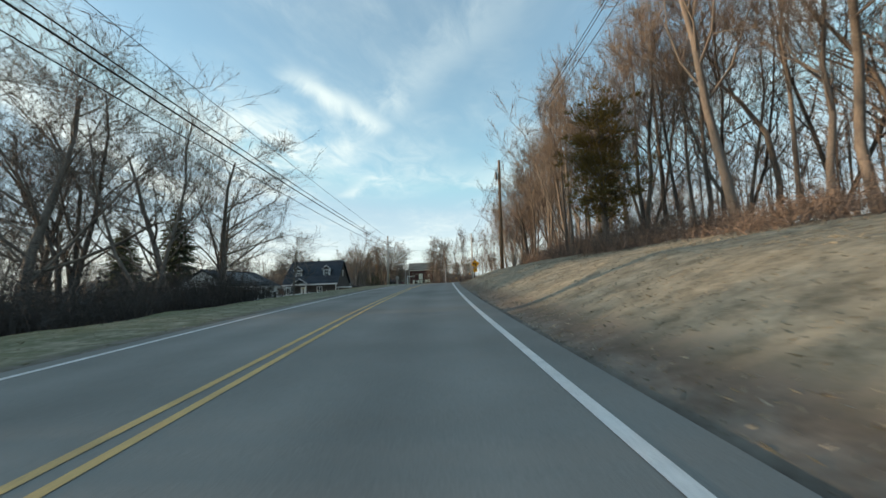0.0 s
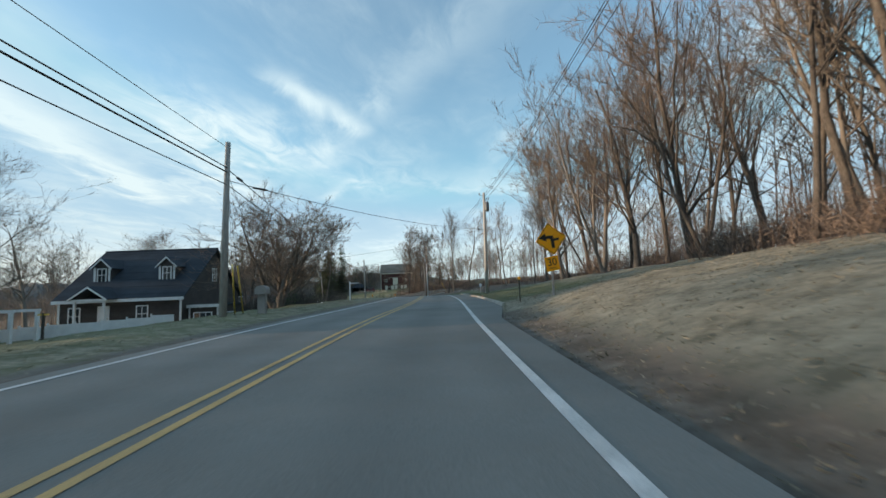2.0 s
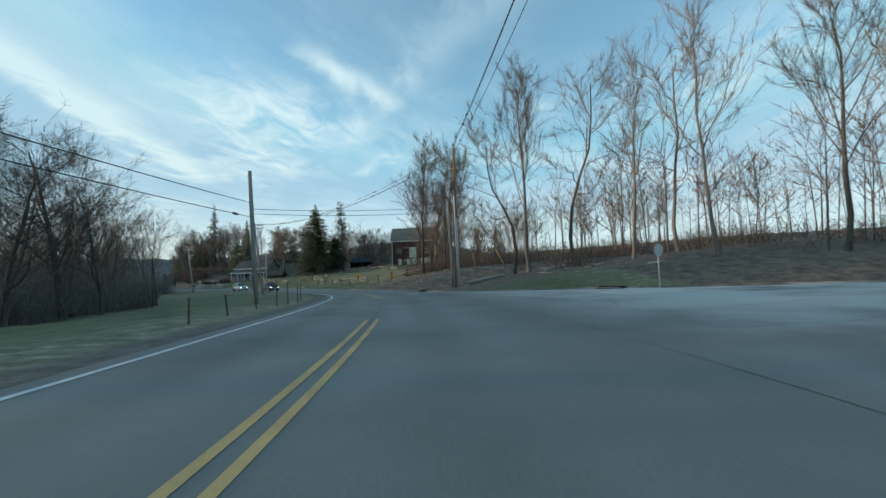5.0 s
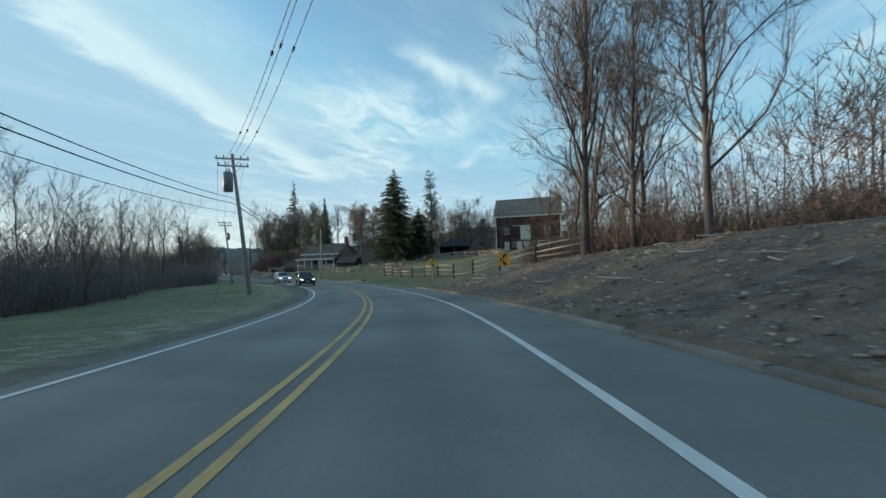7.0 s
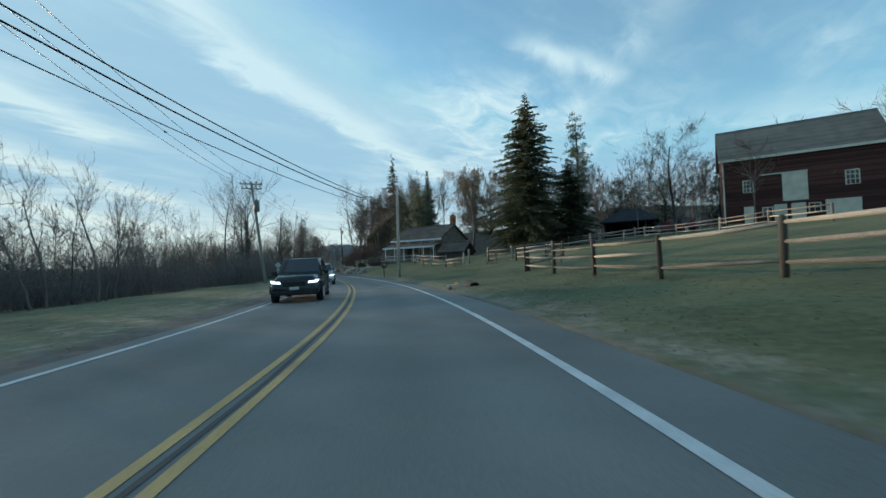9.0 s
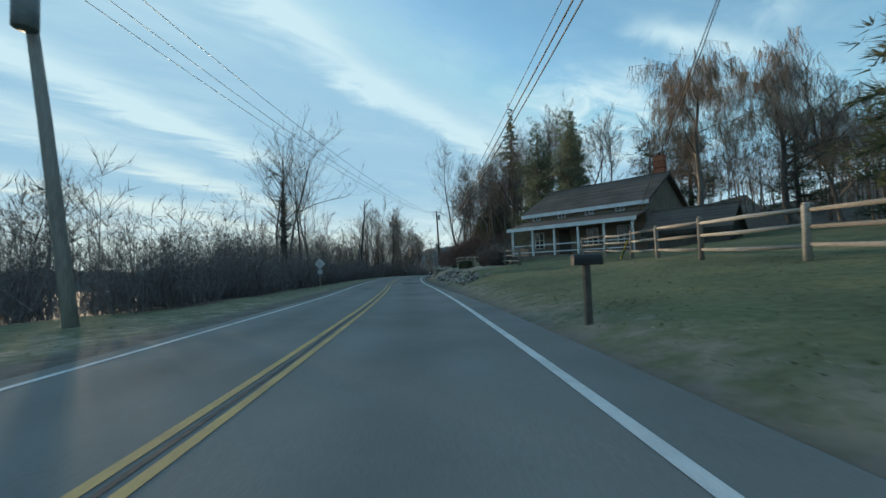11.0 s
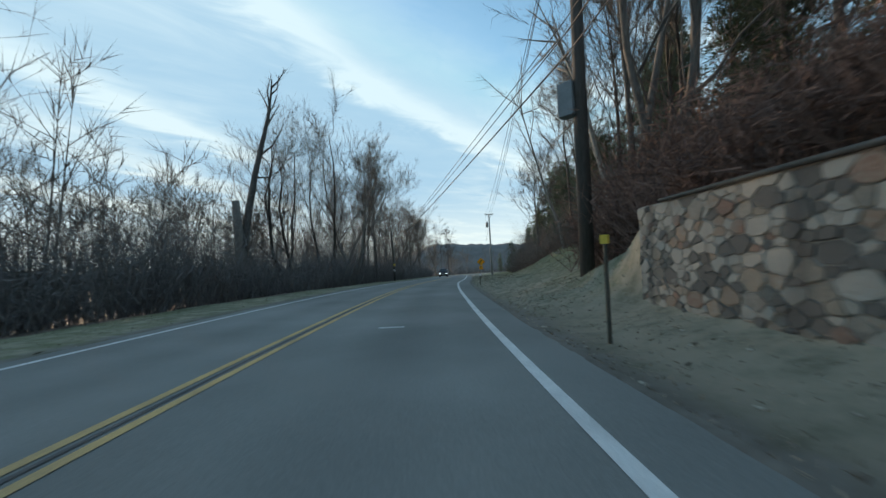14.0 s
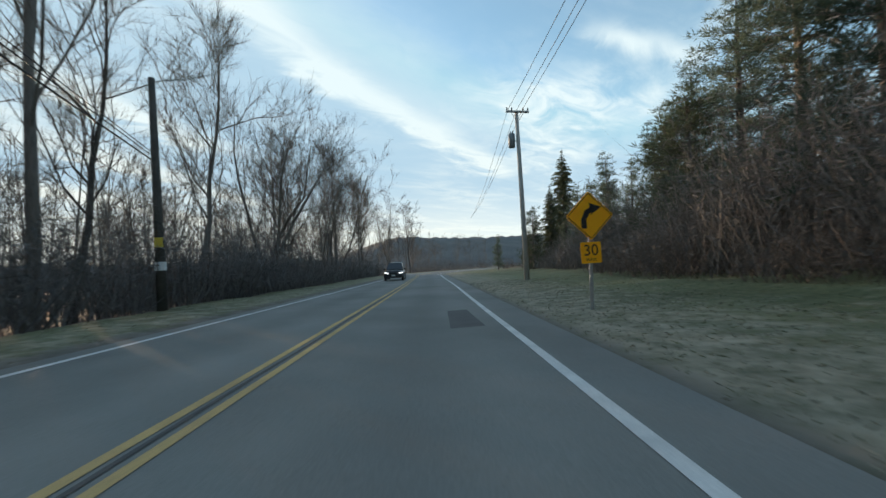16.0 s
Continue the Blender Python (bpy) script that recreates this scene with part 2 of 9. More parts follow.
M_PINE = material("pine_needles", (0.062, 0.088, 0.062), (0.165, 0.200, 0.140), 0.85, 0.8, 9, 0.0, spread=0.3)
M_CEDAR = material("cedar_foliage", (0.060, 0.052, 0.018), (0.20, 0.150, 0.050), 0.9, 0.7, 9, 0.0, spread=0.2)
M_IVY = island(material("ivy_leaves", (0.050, 0.055, 0.045), (0.120, 0.122, 0.098), 0.6, 0.6, 9, 0.0), 0.5)


def translucent(m, share=0.48):
    """Lets needles pass some light."""
    n, l = m.node_tree.nodes, m.node_tree.links
    b, out = n["Principled BSDF"], n["Material Output"]
    t = n.new("ShaderNodeBsdfTranslucent")
    l.new(b.inputs["Base Color"].links[0].from_socket, t.inputs["Color"])
    mix = n.new("ShaderNodeMixShader")
    mix.inputs[0].default_value = share
    l.new(b.outputs[0], mix.inputs[1])
    l.new(t.outputs[0], mix.inputs[2])
    l.new(mix.outputs[0], out.inputs["Surface"])


for _m in (M_NEEDLE, M_PINE, M_CEDAR):
    translucent(_m)
M_GRASS = island(material("grass_blades", (0.060, 0.078, 0.030), (0.17, 0.175, 0.085), 0.9, 0.2, 4, 0.0), 0.6)
M_STRAW = island(material("dry_grass_blades", (0.13, 0.12, 0.085), (0.34, 0.31, 0.24), 0.9, 0.25, 4, 0.0), 0.6)
M_LITTER = island(material("leaf_litter", (0.09, 0.065, 0.04), (0.42, 0.34, 0.25), 0.9, 0.5, 4, 0.0), 0.8)
M_POLE = material("weathered_pole", (0.27, 0.255, 0.235), (0.52, 0.50, 0.46), 0.9, 1.5, 25, 0.5, stretch=(1, 1, 0.12), spread=0.3)
M_DPOLE = material("dark_wet_pole", (0.040, 0.036, 0.032), (0.10, 0.09, 0.08), 0.85, 1.5, 25, 0.5, stretch=(1, 1, 0.12))
M_POLE_RED = material("brown_pole", (0.13, 0.085, 0.055), (0.27, 0.185, 0.125), 0.9, 1.5, 25, 0.5, stretch=(1, 1, 0.12))
M_WIRE = material("cable", (0.012, 0.012, 0.013), (0.03, 0.03, 0.032), 0.6, 5, 40, 0.0)
M_TRANS = material("transformer_grey", (0.13, 0.148, 0.155), (0.22, 0.24, 0.25), 0.5, 3, 30, 0.1, metal=0.2)
M_PORC = material("insulator", (0.16, 0.13, 0.11), (0.30, 0.26, 0.22), 0.3, 5, 30, 0.0)
M_GALV = material("galvanised_steel", (0.30, 0.31, 0.32), (0.48, 0.49, 0.50), 0.45, 5, 50, 0.1, metal=0.7)
M_STEEL = material("rusty_post", (0.05, 0.055, 0.045), (0.12, 0.10, 0.075), 0.7, 5, 40, 0.2, metal=0.3)
M_SIGN = material("sign_yellow", (0.95, 0.36, 0.004), (1.0, 0.45, 0.006), 0.5, 2, 30, 0.0)
M_BLACK = material("sign_black", (0.010, 0.010, 0.010), (0.022, 0.022, 0.022), 0.5, 4, 40, 0.0)
M_ALU = material("sign_back", (0.42, 0.44, 0.45), (0.58, 0.60, 0.61), 0.55, 3, 30, 0.0, metal=0.2)
M_PIPE = material("white_conduit", (0.50, 0.51, 0.50), (0.72, 0.73, 0.72), 0.5, 2, 30, 0.0)
M_GUARD = material("yellow_guard", (0.55, 0.38, 0.04), (0.75, 0.55, 0.08), 0.5, 2, 30, 0.0)
M_ROCK = material("field_stone", (0.10, 0.09, 0.078), (0.40, 0.36, 0.30), 0.9, 2.2, 22, 0.7, spread=0.5, depth=0.03)
M_RUBBLE = island(material("rubble_stone", (0.14, 0.115, 0.09), (0.46, 0.42, 0.35), 0.9, 2.2, 22, 0.5, depth=0.03), 0.6)
M_WALLST = material("wall_stone", (0.14, 0.125, 0.108), (0.37, 0.335, 0.285), 0.92, 4.5, 26, 1.0, spread=0.6, depth=0.03)
_r = next(x for x in M_WALLST.node_tree.nodes if x.type == "VALTORGB").color_ramp
for _p, _c in ((0.38, (0.20, 0.18, 0.15, 1)), (0.43, (0.29, 0.245, 0.19, 1)), (0.47, (0.24, 0.145, 0.105, 1)), (0.51, (0.22, 0.195, 0.165, 1)), (0.55, (0.31, 0.275, 0.225, 1)), (0.59, (0.29, 0.20, 0.14, 1)), (0.63, (0.33, 0.305, 0.26, 1))):
    _r.elements.new(_p).color = _c


def streaked(m):
    """Dark wet streaks that run down a wall from its top."""
    n, l = m.node_tree.nodes, m.node_tree.links
    b = n["Principled BSDF"]
    src = b.inputs["Base Color"].links[0].from_socket
    geo = n.new("ShaderNodeNewGeometry")
    mp = n.new("ShaderNodeMapping")
    mp.inputs["Scale"].default_value = (1.3, 1.3, 0.12)
    l.new(geo.outputs["Position"], mp.inputs[0])
    t = n.new("ShaderNodeTexNoise")
    t.inputs["Scale"].default_value, t.inputs["Detail"].default_value = 1.0, 6
    l.new(mp.outputs[0], t.inputs["Vector"])
    r = n.new("ShaderNodeMapRange")
    r.interpolation_type = "SMOOTHSTEP"
    r.inputs[1].default_value, r.inputs[2].default_value, r.inputs[3].default_value, r.inputs[4].default_value = 0.54, 0.68, 0.0, 0.7
    l.new(t.outputs["Fac"], r.inputs[0])
    mx = n.new("ShaderNodeMix")
    mx.data_type = "RGBA"
    l.new(r.outputs[0], mx.inputs["Factor"])
    l.new(src, mx.inputs["A"])
    mx.inputs["B"].default_value = (0.055, 0.052, 0.048, 1)
    l.new(mx.outputs["Result"], b.inputs["Base Color"])


M_WALLREST = M_WALLST.copy()
M_WALLREST.name = "wall_stone_joined"
island(M_WALLREST, 0.8)
M_MORTAR = material("mortar", (0.19, 0.175, 0.155), (0.33, 0.305, 0.265), 0.95, 2, 30, 0.5)
for _m in (M_WALLST, M_WALLREST, M_MORTAR):
    streaked(_m)
M_CAP = material("cap_slab", (0.045, 0.045, 0.042), (0.11, 0.107, 0.10), 0.9, 2, 25, 0.4)
M_RAIL = material("split_rail", (0.17, 0.155, 0.135), (0.38, 0.355, 0.315), 0.9, 1.5, 25, 0.5, spread=0.4, stretch=(0.3, 1, 1))
M_POST = material("dark_post", (0.035, 0.032, 0.028), (0.10, 0.09, 0.078), 0.9, 2, 25, 0.5, spread=0.3)
M_BARN = material("barn_red", (0.046, 0.019, 0.016), (0.105, 0.044, 0.036), 0.9, 0.9, 14, 0.4, spread=0.4, stretch=(0.3, 1, 1.6))
M_ROOF = material("grey_shingle", (0.105, 0.098, 0.086), (0.215, 0.20, 0.172), 0.9, 0.7, 18, 0.4, spread=0.15)
M_DROOF = material("dark_shingle", (0.012, 0.018, 0.026), (0.034, 0.044, 0.058), 0.8, 0.7, 18, 0.4, spread=0.15)
M_BROOF = material("brown_shingle", (0.075, 0.062, 0.054), (0.16, 0.135, 0.115), 0.9, 0.7, 18, 0.4, spread=0.15)
M_SOLAR = material("solar_panel_blue", (0.016, 0.024, 0.036), (0.030, 0.042, 0.058), 0.45, 3, 30, 0.0, spec=0.2)
M_SIDING = material("dark_siding", (0.036, 0.031, 0.030), (0.072, 0.062, 0.058), 0.8, 1.2, 20, 0.2, spread=0.2)
M_WSIDING = material("white_siding", (0.55, 0.57, 0.60), (0.76, 0.78, 0.80), 0.75, 1.2, 20, 0.1, spread=0.1)
M_TAN = material("tan_clapboard", (0.16, 0.13, 0.10), (0.30, 0.255, 0.20), 0.85, 1.2, 20, 0.3, spread=0.2)
M_TRIM = material("white_trim", (0.58, 0.59, 0.60), (0.78, 0.79, 0.79), 0.6, 2, 30, 0.05)
M_BDOOR = material("cream_paint", (0.50, 0.47, 0.38), (0.74, 0.70, 0.58), 0.7, 1.5, 20, 0.2)
# Near black for dark paint, and for the shade inside garage, drain and culvert.
M_DARK = material("dark_paint_and_shade", (0.008, 0.008, 0.009), (0.02, 0.02, 0.021), 0.9, 2, 20, 0.0)
M_BRICK = material("chimney_brick", (0.20, 0.065, 0.035), (0.40, 0.16, 0.09), 0.9, 3, 20, 0.4, spread=0.5)
M_STONEBOX = material("mailbox_stone", (0.22, 0.21, 0.20), (0.38, 0.37, 0.35), 0.9, 2, 25, 0.4)
M_RUBBER = material("tyre_rubber", (0.012, 0.012, 0.012), (0.03, 0.03, 0.03), 0.85, 5, 60, 0.2)
M_CARDARK = material("dark_grey_paint", (0.018, 0.024, 0.028), (0.030, 0.038, 0.043), 0.25, 2, 60, 0.0, metal=0.4, spec=0.6)
M_CARSILV = material("silver_paint", (0.40, 0.42, 0.44), (0.52, 0.54, 0.56), 0.25, 2, 60, 0.0, metal=0.5, spec=0.6)
M_CARRED = material("dark_red_paint", (0.10, 0.012, 0.012), (0.16, 0.022, 0.02), 0.35, 2, 60, 0.0, metal=0.2, spec=0.6)
M_CARBLK = material("black_paint", (0.012, 0.013, 0.015), (0.022, 0.023, 0.026), 0.25, 2, 60, 0.0, metal=0.3, spec=0.6)
M_PLAST = material("black_plastic", (0.012, 0.012, 0.013), (0.03, 0.03, 0.03), 0.6, 5, 60, 0.1)
M_RAG = material("orange_red_paint", (0.55, 0.08, 0.02), (0.80, 0.16, 0.05), 0.7, 4, 30, 0.0)
M_HILL = material("far_wooded_hill", (0.095, 0.098, 0.10), (0.17, 0.165, 0.155), 1.0, 0.05, 0.6, 0.0)


def glass(name, tint=(0.05, 0.06, 0.07)):
    m = bpy.data.materials.new(name)
    m.use_nodes = True
    b = m.node_tree.nodes["Principled BSDF"]
    b.inputs["Base Color"].default_value = (*tint, 1)
    b.inputs["Roughness"].default_value, b.inputs["Specular IOR Level"].default_value = 0.06, 0.8
    return m


M_GLASS = glass("window_glass", (0.03, 0.035, 0.04))
M_LAMP = bpy.data.materials.new("lit_lamp")
M_LAMP.use_nodes = True
M_LAMP.node_tree.nodes["Principled BSDF"].inputs["Emission Color"].default_value = (0.9, 0.95, 1.0, 1)
M_LAMP.node_tree.nodes["Principled BSDF"].inputs["Emission Strength"].default_value = 1.8


def ground_material():
    """Winter lawn, dry grass, leaf litter and bare soil, by noise and by the height of the bank."""
    m = material("winter_ground", (0.060, 0.074, 0.033), (0.178, 0.190, 0.094), 0.95, 0.3, 6.0, 0.7, depth=0.05)
    n, l = m.node_tree.nodes, m.node_tree.links
    b = n["Principled BSDF"]
    lawn = next(x for x in n if x.type == "VALTORGB")
    at_ = n.new("ShaderNodeAttribute")
    at_.attribute_name = "cover"
    sepc = n.new("ShaderNodeSeparateColor")
    l.new(at_.outputs["Color"], sepc.inputs[0])
    t = n.new("ShaderNodeTexNoise")
    t.inputs["Scale"].default_value, t.inputs["Detail"].default_value, t.inputs["Roughness"].default_value = 1.7, 10, 0.74
    co = n.new("ShaderNodeTexCoord")
    l.new(co.outputs["Object"], t.inputs["Vector"])

    def layer(prev, mask, dark, light):
        r = n.new("ShaderNodeValToRGB")
        r.color_ramp.elements[0].position, r.color_ramp.elements[1].position = 0.35, 0.68
        r.color_ramp.elements[0].color, r.color_ramp.elements[1].color = (*dark, 1), (*light, 1)
        l.new(t.outputs["Fac"], r.inputs[0])
        soft = n.new("ShaderNodeMath")
        soft.operation = "MULTIPLY_ADD"
        soft.inputs[1].default_value = 0.9
        l.new(t.outputs["Fac"], soft.inputs[0])
        l.new(mask, soft.inputs[2])
        edge = n.new("ShaderNodeMapRange")
        edge.interpolation_type = "SMOOTHSTEP"
        edge.inputs[1].default_value, edge.inputs[2].default_value = 0.72, 1.12
        l.new(soft.outputs[0], edge.inputs[0])
        mx = n.new("ShaderNodeMix")
        mx.data_type = "RGBA"
        l.new(edge.outputs[0], mx.inputs["Factor"])
        l.new(prev, mx.inputs["A"])
        l.new(r.outputs[0], mx.inputs["B"])
        return mx.outputs["Result"]

    col = layer(lawn.outputs[0], sepc.outputs[0], (0.12, 0.112, 0.080), (0.40, 0.365, 0.275))   # dry grass
    col = layer(col, sepc.outputs[1], (0.060, 0.047, 0.036), (0.22, 0.18, 0.14))             # litter and soil
    col = layer(col, sepc.outputs[2], (0.075, 0.068, 0.058), (0.20, 0.185, 0.16))             # gravel edge
    l.new(col, b.inputs["Base Color"])
    return m


M_GROUND = ground_material()

# ======== geometry helpers ========
class Soup:
    """Gathers vertices and faces, and links them as one mesh."""

    def __init__(self):
        self.v, self.f, self.n = [], [], 0

    def add(self, verts, faces):
        self.v.append(np.asarray(verts, float))
        self.f += [tuple(i + self.n for i in f) for f in faces]
        self.n += len(verts)

    def prism(self, a, b, ra, rb, sides=5, cap=False):
        a, b = np.asarray(a, float), np.asarray(b, float)
        d = b - a
        d = d / (np.linalg.norm(d) + 1e-9)
        x = np.cross(d, (0, 0, 1) if abs(d[2]) < 0.9 else (1, 0, 0))
        x /= np.linalg.norm(x)
        y = np.cross(d, x)
        ang = np.arange(sides) * 2 * np.pi / sides
        ring = np.outer(np.cos(ang), x) + np.outer(np.sin(ang), y)
        k = list(range(sides))
        if rb <= 0:
            self.add(np.vstack([a + ring * ra, b[None]]), [(i, (i + 1) % sides, sides) for i in k])
            return
        faces = [(i, (i + 1) % sides, sides + (i + 1) % sides, sides + i) for i in k]
        if cap:
            faces += [tuple(reversed(k)), tuple(i + sides for i in k)]
        self.add(np.vstack([a + ring * ra, b + ring * rb]), faces)

    def tube(self, pts, radii, sides=6, cap=True):
        """One continuous round skin along a line of points."""
        pts = np.asarray([tuple(p) for p in pts], float)
        n = len(pts)
        d = np.gradient(pts, axis=0)
        d /= np.linalg.norm(d, axis=1)[:, None] + 1e-9
        ref = np.array((0, 0, 1.0) if abs(d[0][2]) < 0.9 else (1.0, 0, 0))
        ang = np.arange(sides) * 2 * np.pi / sides
        rows = []
        for p, t, r in zip(pts, d, radii):
            x = np.cross(t, ref)
            x /= np.linalg.norm(x) + 1e-9
            y = np.cross(t, x)
            rows.append(p + (np.outer(np.cos(ang), x) + np.outer(np.sin(ang), y)) * r)
        k = list(range(sides))
        f = [(j * sides + i, j * sides + (i + 1) % sides, (j + 1) * sides + (i + 1) % sides, (j + 1) * sides + i) for j in range(n - 1) for i in k]
        if cap:
            f += [tuple(reversed(k)), tuple((n - 1) * sides + i for i in k)]
        self.add(np.vstack(rows), f)

    def box(self, lo, hi, m=None):
        (x0, y0, z0), (x1, y1, z1) = lo, hi
        v = np.array([(x0, y0, z0), (x1, y0, z0), (x1, y1, z0), (x0, y1, z0), (x0, y0, z1), (x1, y0, z1), (x1, y1, z1), (x0, y1, z1)], float)
        if m is not None:
            v = np.array([tuple(m @ Vector(p)) for p in v])
        self.add(v, [(3, 2, 1, 0), (4, 5, 6, 7), (0, 1, 5, 4), (1, 2, 6, 5), (2, 3, 7, 6), (3, 0, 4, 7)])

    def mesh(self, name, mat, smooth=False):
        me = bpy.data.meshes.new(name)
        v = np.vstack(self.v) if self.v else np.zeros((0, 3))
        me.from_pydata(v.tolist(), [], self.f)
        me.materials.append(mat)
        if smooth:
            me.shade_smooth()
        return me


def thing(name, label, category, at=(0, 0, 0), turn=0.0, group="", kind=""):
    ob = new(name)
    ob.empty_display_size = 0.2
    ob.matrix_basis = pose(*at, 0, 0, turn)
    return tagged(ob, label, category, group, kind)


def part(name, soup, mat, parent, label="", smooth=False, bevel=0.0):
    me = soup.mesh(name, mat, smooth) if isinstance(soup, Soup) else soup
    if bevel:
        bm = bmesh.new()
        bm.from_mesh(me)
        bmesh.ops.bevel(bm, geom=bm.edges[:], offset=bevel, segments=1, affect="EDGES", clamp_overlap=True)
        bm.to_mesh(me)
        bm.free()
    ob = new(name, me)
    ob.parent = parent
    if label:
        tagged(ob, label)
    return ob


def boxpart(name, lo, hi, mat, parent, label="", bevel=0.0, m=None):
    s = Soup()
    s.box(lo, hi, m)
    return part(name, s, mat, parent, label, False, bevel)


def solo(name, soup, mat, label, category, group="", kind="", smooth=False):
    return tagged(new(name, soup.mesh(name, mat, smooth) if isinstance(soup, Soup) else soup), label, category, group, kind)


def raw(name, verts, faces, mat, smooth=False):
    """A mesh from arrays, for large joined stuff."""
    me = bpy.data.meshes.new(name)
    verts, faces = np.asarray(verts, np.float32), np.asarray(faces, np.int32)
    k = faces.shape[1]
    me.vertices.add(len(verts))
    me.vertices.foreach_set("co", verts.ravel())
    me.loops.add(faces.size)
    me.loops.foreach_set("vertex_index", faces.ravel())
    me.polygons.add(len(faces))
    me.polygons.foreach_set("loop_start", np.arange(0, faces.size, k, dtype=np.int32))
    me.update(calc_edges=True)
    me.materials.append(mat)
    if smooth:
        me.shade_smooth()
    return me


# ======== the road's line and the lie of the land ========
KNOTS = np.array([(-1.6, -42.0, -1.40), (-1.8, -28.0, -0.93), (-2.0, -14.0, -0.46), (-2.2, -0.0, 0.00), (-2.5, 14.0, 0.47), (-2.5, 28.0, 0.88), (-2.3, 42.0, 1.22), (-1.7, 55.9, 1.47), (-0.8, 69.9, 1.60), (-0.3, 83.9, 1.67), (-0.3, 97.9, 1.63), (-1.1, 111.9, 1.38), (-3.2, 125.7, 0.92), (-6.7, 139.2, 0.34), (-11.6, 152.3, -0.21), (-18.2, 164.7, -0.66), (-26.2, 176.1, -0.95), (-35.5, 186.6, -1.16), (-45.5, 196.3, -1.35), (-56.2, 205.4, -1.50), (-67.1, 214.1, -1.64), (-78.2, 222.7, -1.77), (-89.0, 231.5, -1.85), (-99.6, 240.7, -1.88), (-109.8, 250.3, -1.95), (-119.6, 260.3, -2.10), (-128.9, 270.8, -2.30), (-138.3, 281.1, -2.55), (-147.8, 291.5, -2.80), (-157.3, 301.7, -3.05), (-166.8, 312.0, -3.30), (-176.4, 322.2, -3.55), (-184.2, 333.8, -3.75), (-189.9, 346.6, -3.9), (-193.0, 360.2, -4.0), (-193.7, 374.2, -4.0), (-192.0, 388.1, -4.0)])
S_FIRST, S_STEP = -42.0, 14.0


def _centre(s):
    q = np.clip((np.asarray(s, float) - S_FIRST) / S_STEP, 0, len(KNOTS) - 1.001)
    i = q.astype(int)
    x = (q - i)[..., None]
    a, b, c, d = (KNOTS[np.clip(i + j, 0, len(KNOTS) - 1)] for j in (-1, 0, 1, 2))
    return 0.5 * (2 * b + (c - a) * x + (2 * a - 5 * b + 4 * c - d) * x * x + (3 * b - a - 3 * c + d) * x ** 3)


LINE_S = np.arange(-41.5, 461.6, 0.5)
LINE = _centre(LINE_S)
LINE_T = np.gradient(LINE[:, :2], axis=0)
LINE_T /= np.linalg.norm(LINE_T, axis=1)[:, None]


def at(s, u, lift=0.0):
    """The place s metres along the road, u metres to the right of its centre and lift metres above its surface."""
    s, u, lift = np.broadcast_arrays(np.asarray(s, float), np.asarray(u, float), np.asarray(lift, float))
    x, y, z, tx, ty = (np.interp(s, LINE_S, a) for a in (LINE[:, 0], LINE[:, 1], LINE[:, 2], LINE_T[:, 0], LINE_T[:, 1]))
    over = s - np.clip(s, LINE_S[0], LINE_S[-1])
    return np.stack([x + ty * u + tx * over, y - tx * u + ty * over, z + lift], -1)


def heading(s):
    """Degrees by which the road has turned to the left of +y."""
    return math.degrees(math.atan2(-np.interp(s, LINE_S, LINE_T[:, 0]), np.interp(s, LINE_S, LINE_T[:, 1])))


def on_road(x, y):
    """s and u of places in the world."""
    x, y = np.ravel(x), np.ravel(y)
    s, u = np.empty(len(x)), np.empty(len(x))
    for k in range(0, len(x), 4000):
        p = np.stack([x[k:k + 4000], y[k:k + 4000]], -1)
        i = np.argmin(((p[:, None] - LINE[None, ::4, :2]) ** 2).sum(-1), 1) * 4
        d, t = p - LINE[i, :2], LINE_T[i]
        s[k:k + 4000] = LINE_S[i] + (d * t).sum(1)
        u[k:k + 4000] = d[:, 0] * t[:, 1] - d[:, 1] * t[:, 0]
    return s, u


RIGHT_NEAR = {
    -60: ((3.9, -0.05), (4.7, 0.12), (7.7, 1.15), (13, 2.0), (20, 2.7), (30, 3.3), (80, 6)),
    45: ((3.9, -0.05), (4.7, 0.12), (8.0, 1.3), (13, 2.05), (20, 2.7), (30, 3.3), (80, 6)),
    60: ((4.2, -0.04), (5.0, 0.12), (6.3, 0.55), (10, 1.3), (14, 1.9), (22, 2.6), (30, 3.2), (80, 5)),
    72: ((4.72, 0.10), (6.5, 0.15), (10, 0.7), (15, 1.7), (22, 2.3), (30, 2.7), (80, 4)),
    92: ((4.72, 0.10), (6.5, 0.12), (10, 0.5), (16, 1.3), (22, 1.8), (30, 2.2), (80, 3)),
}
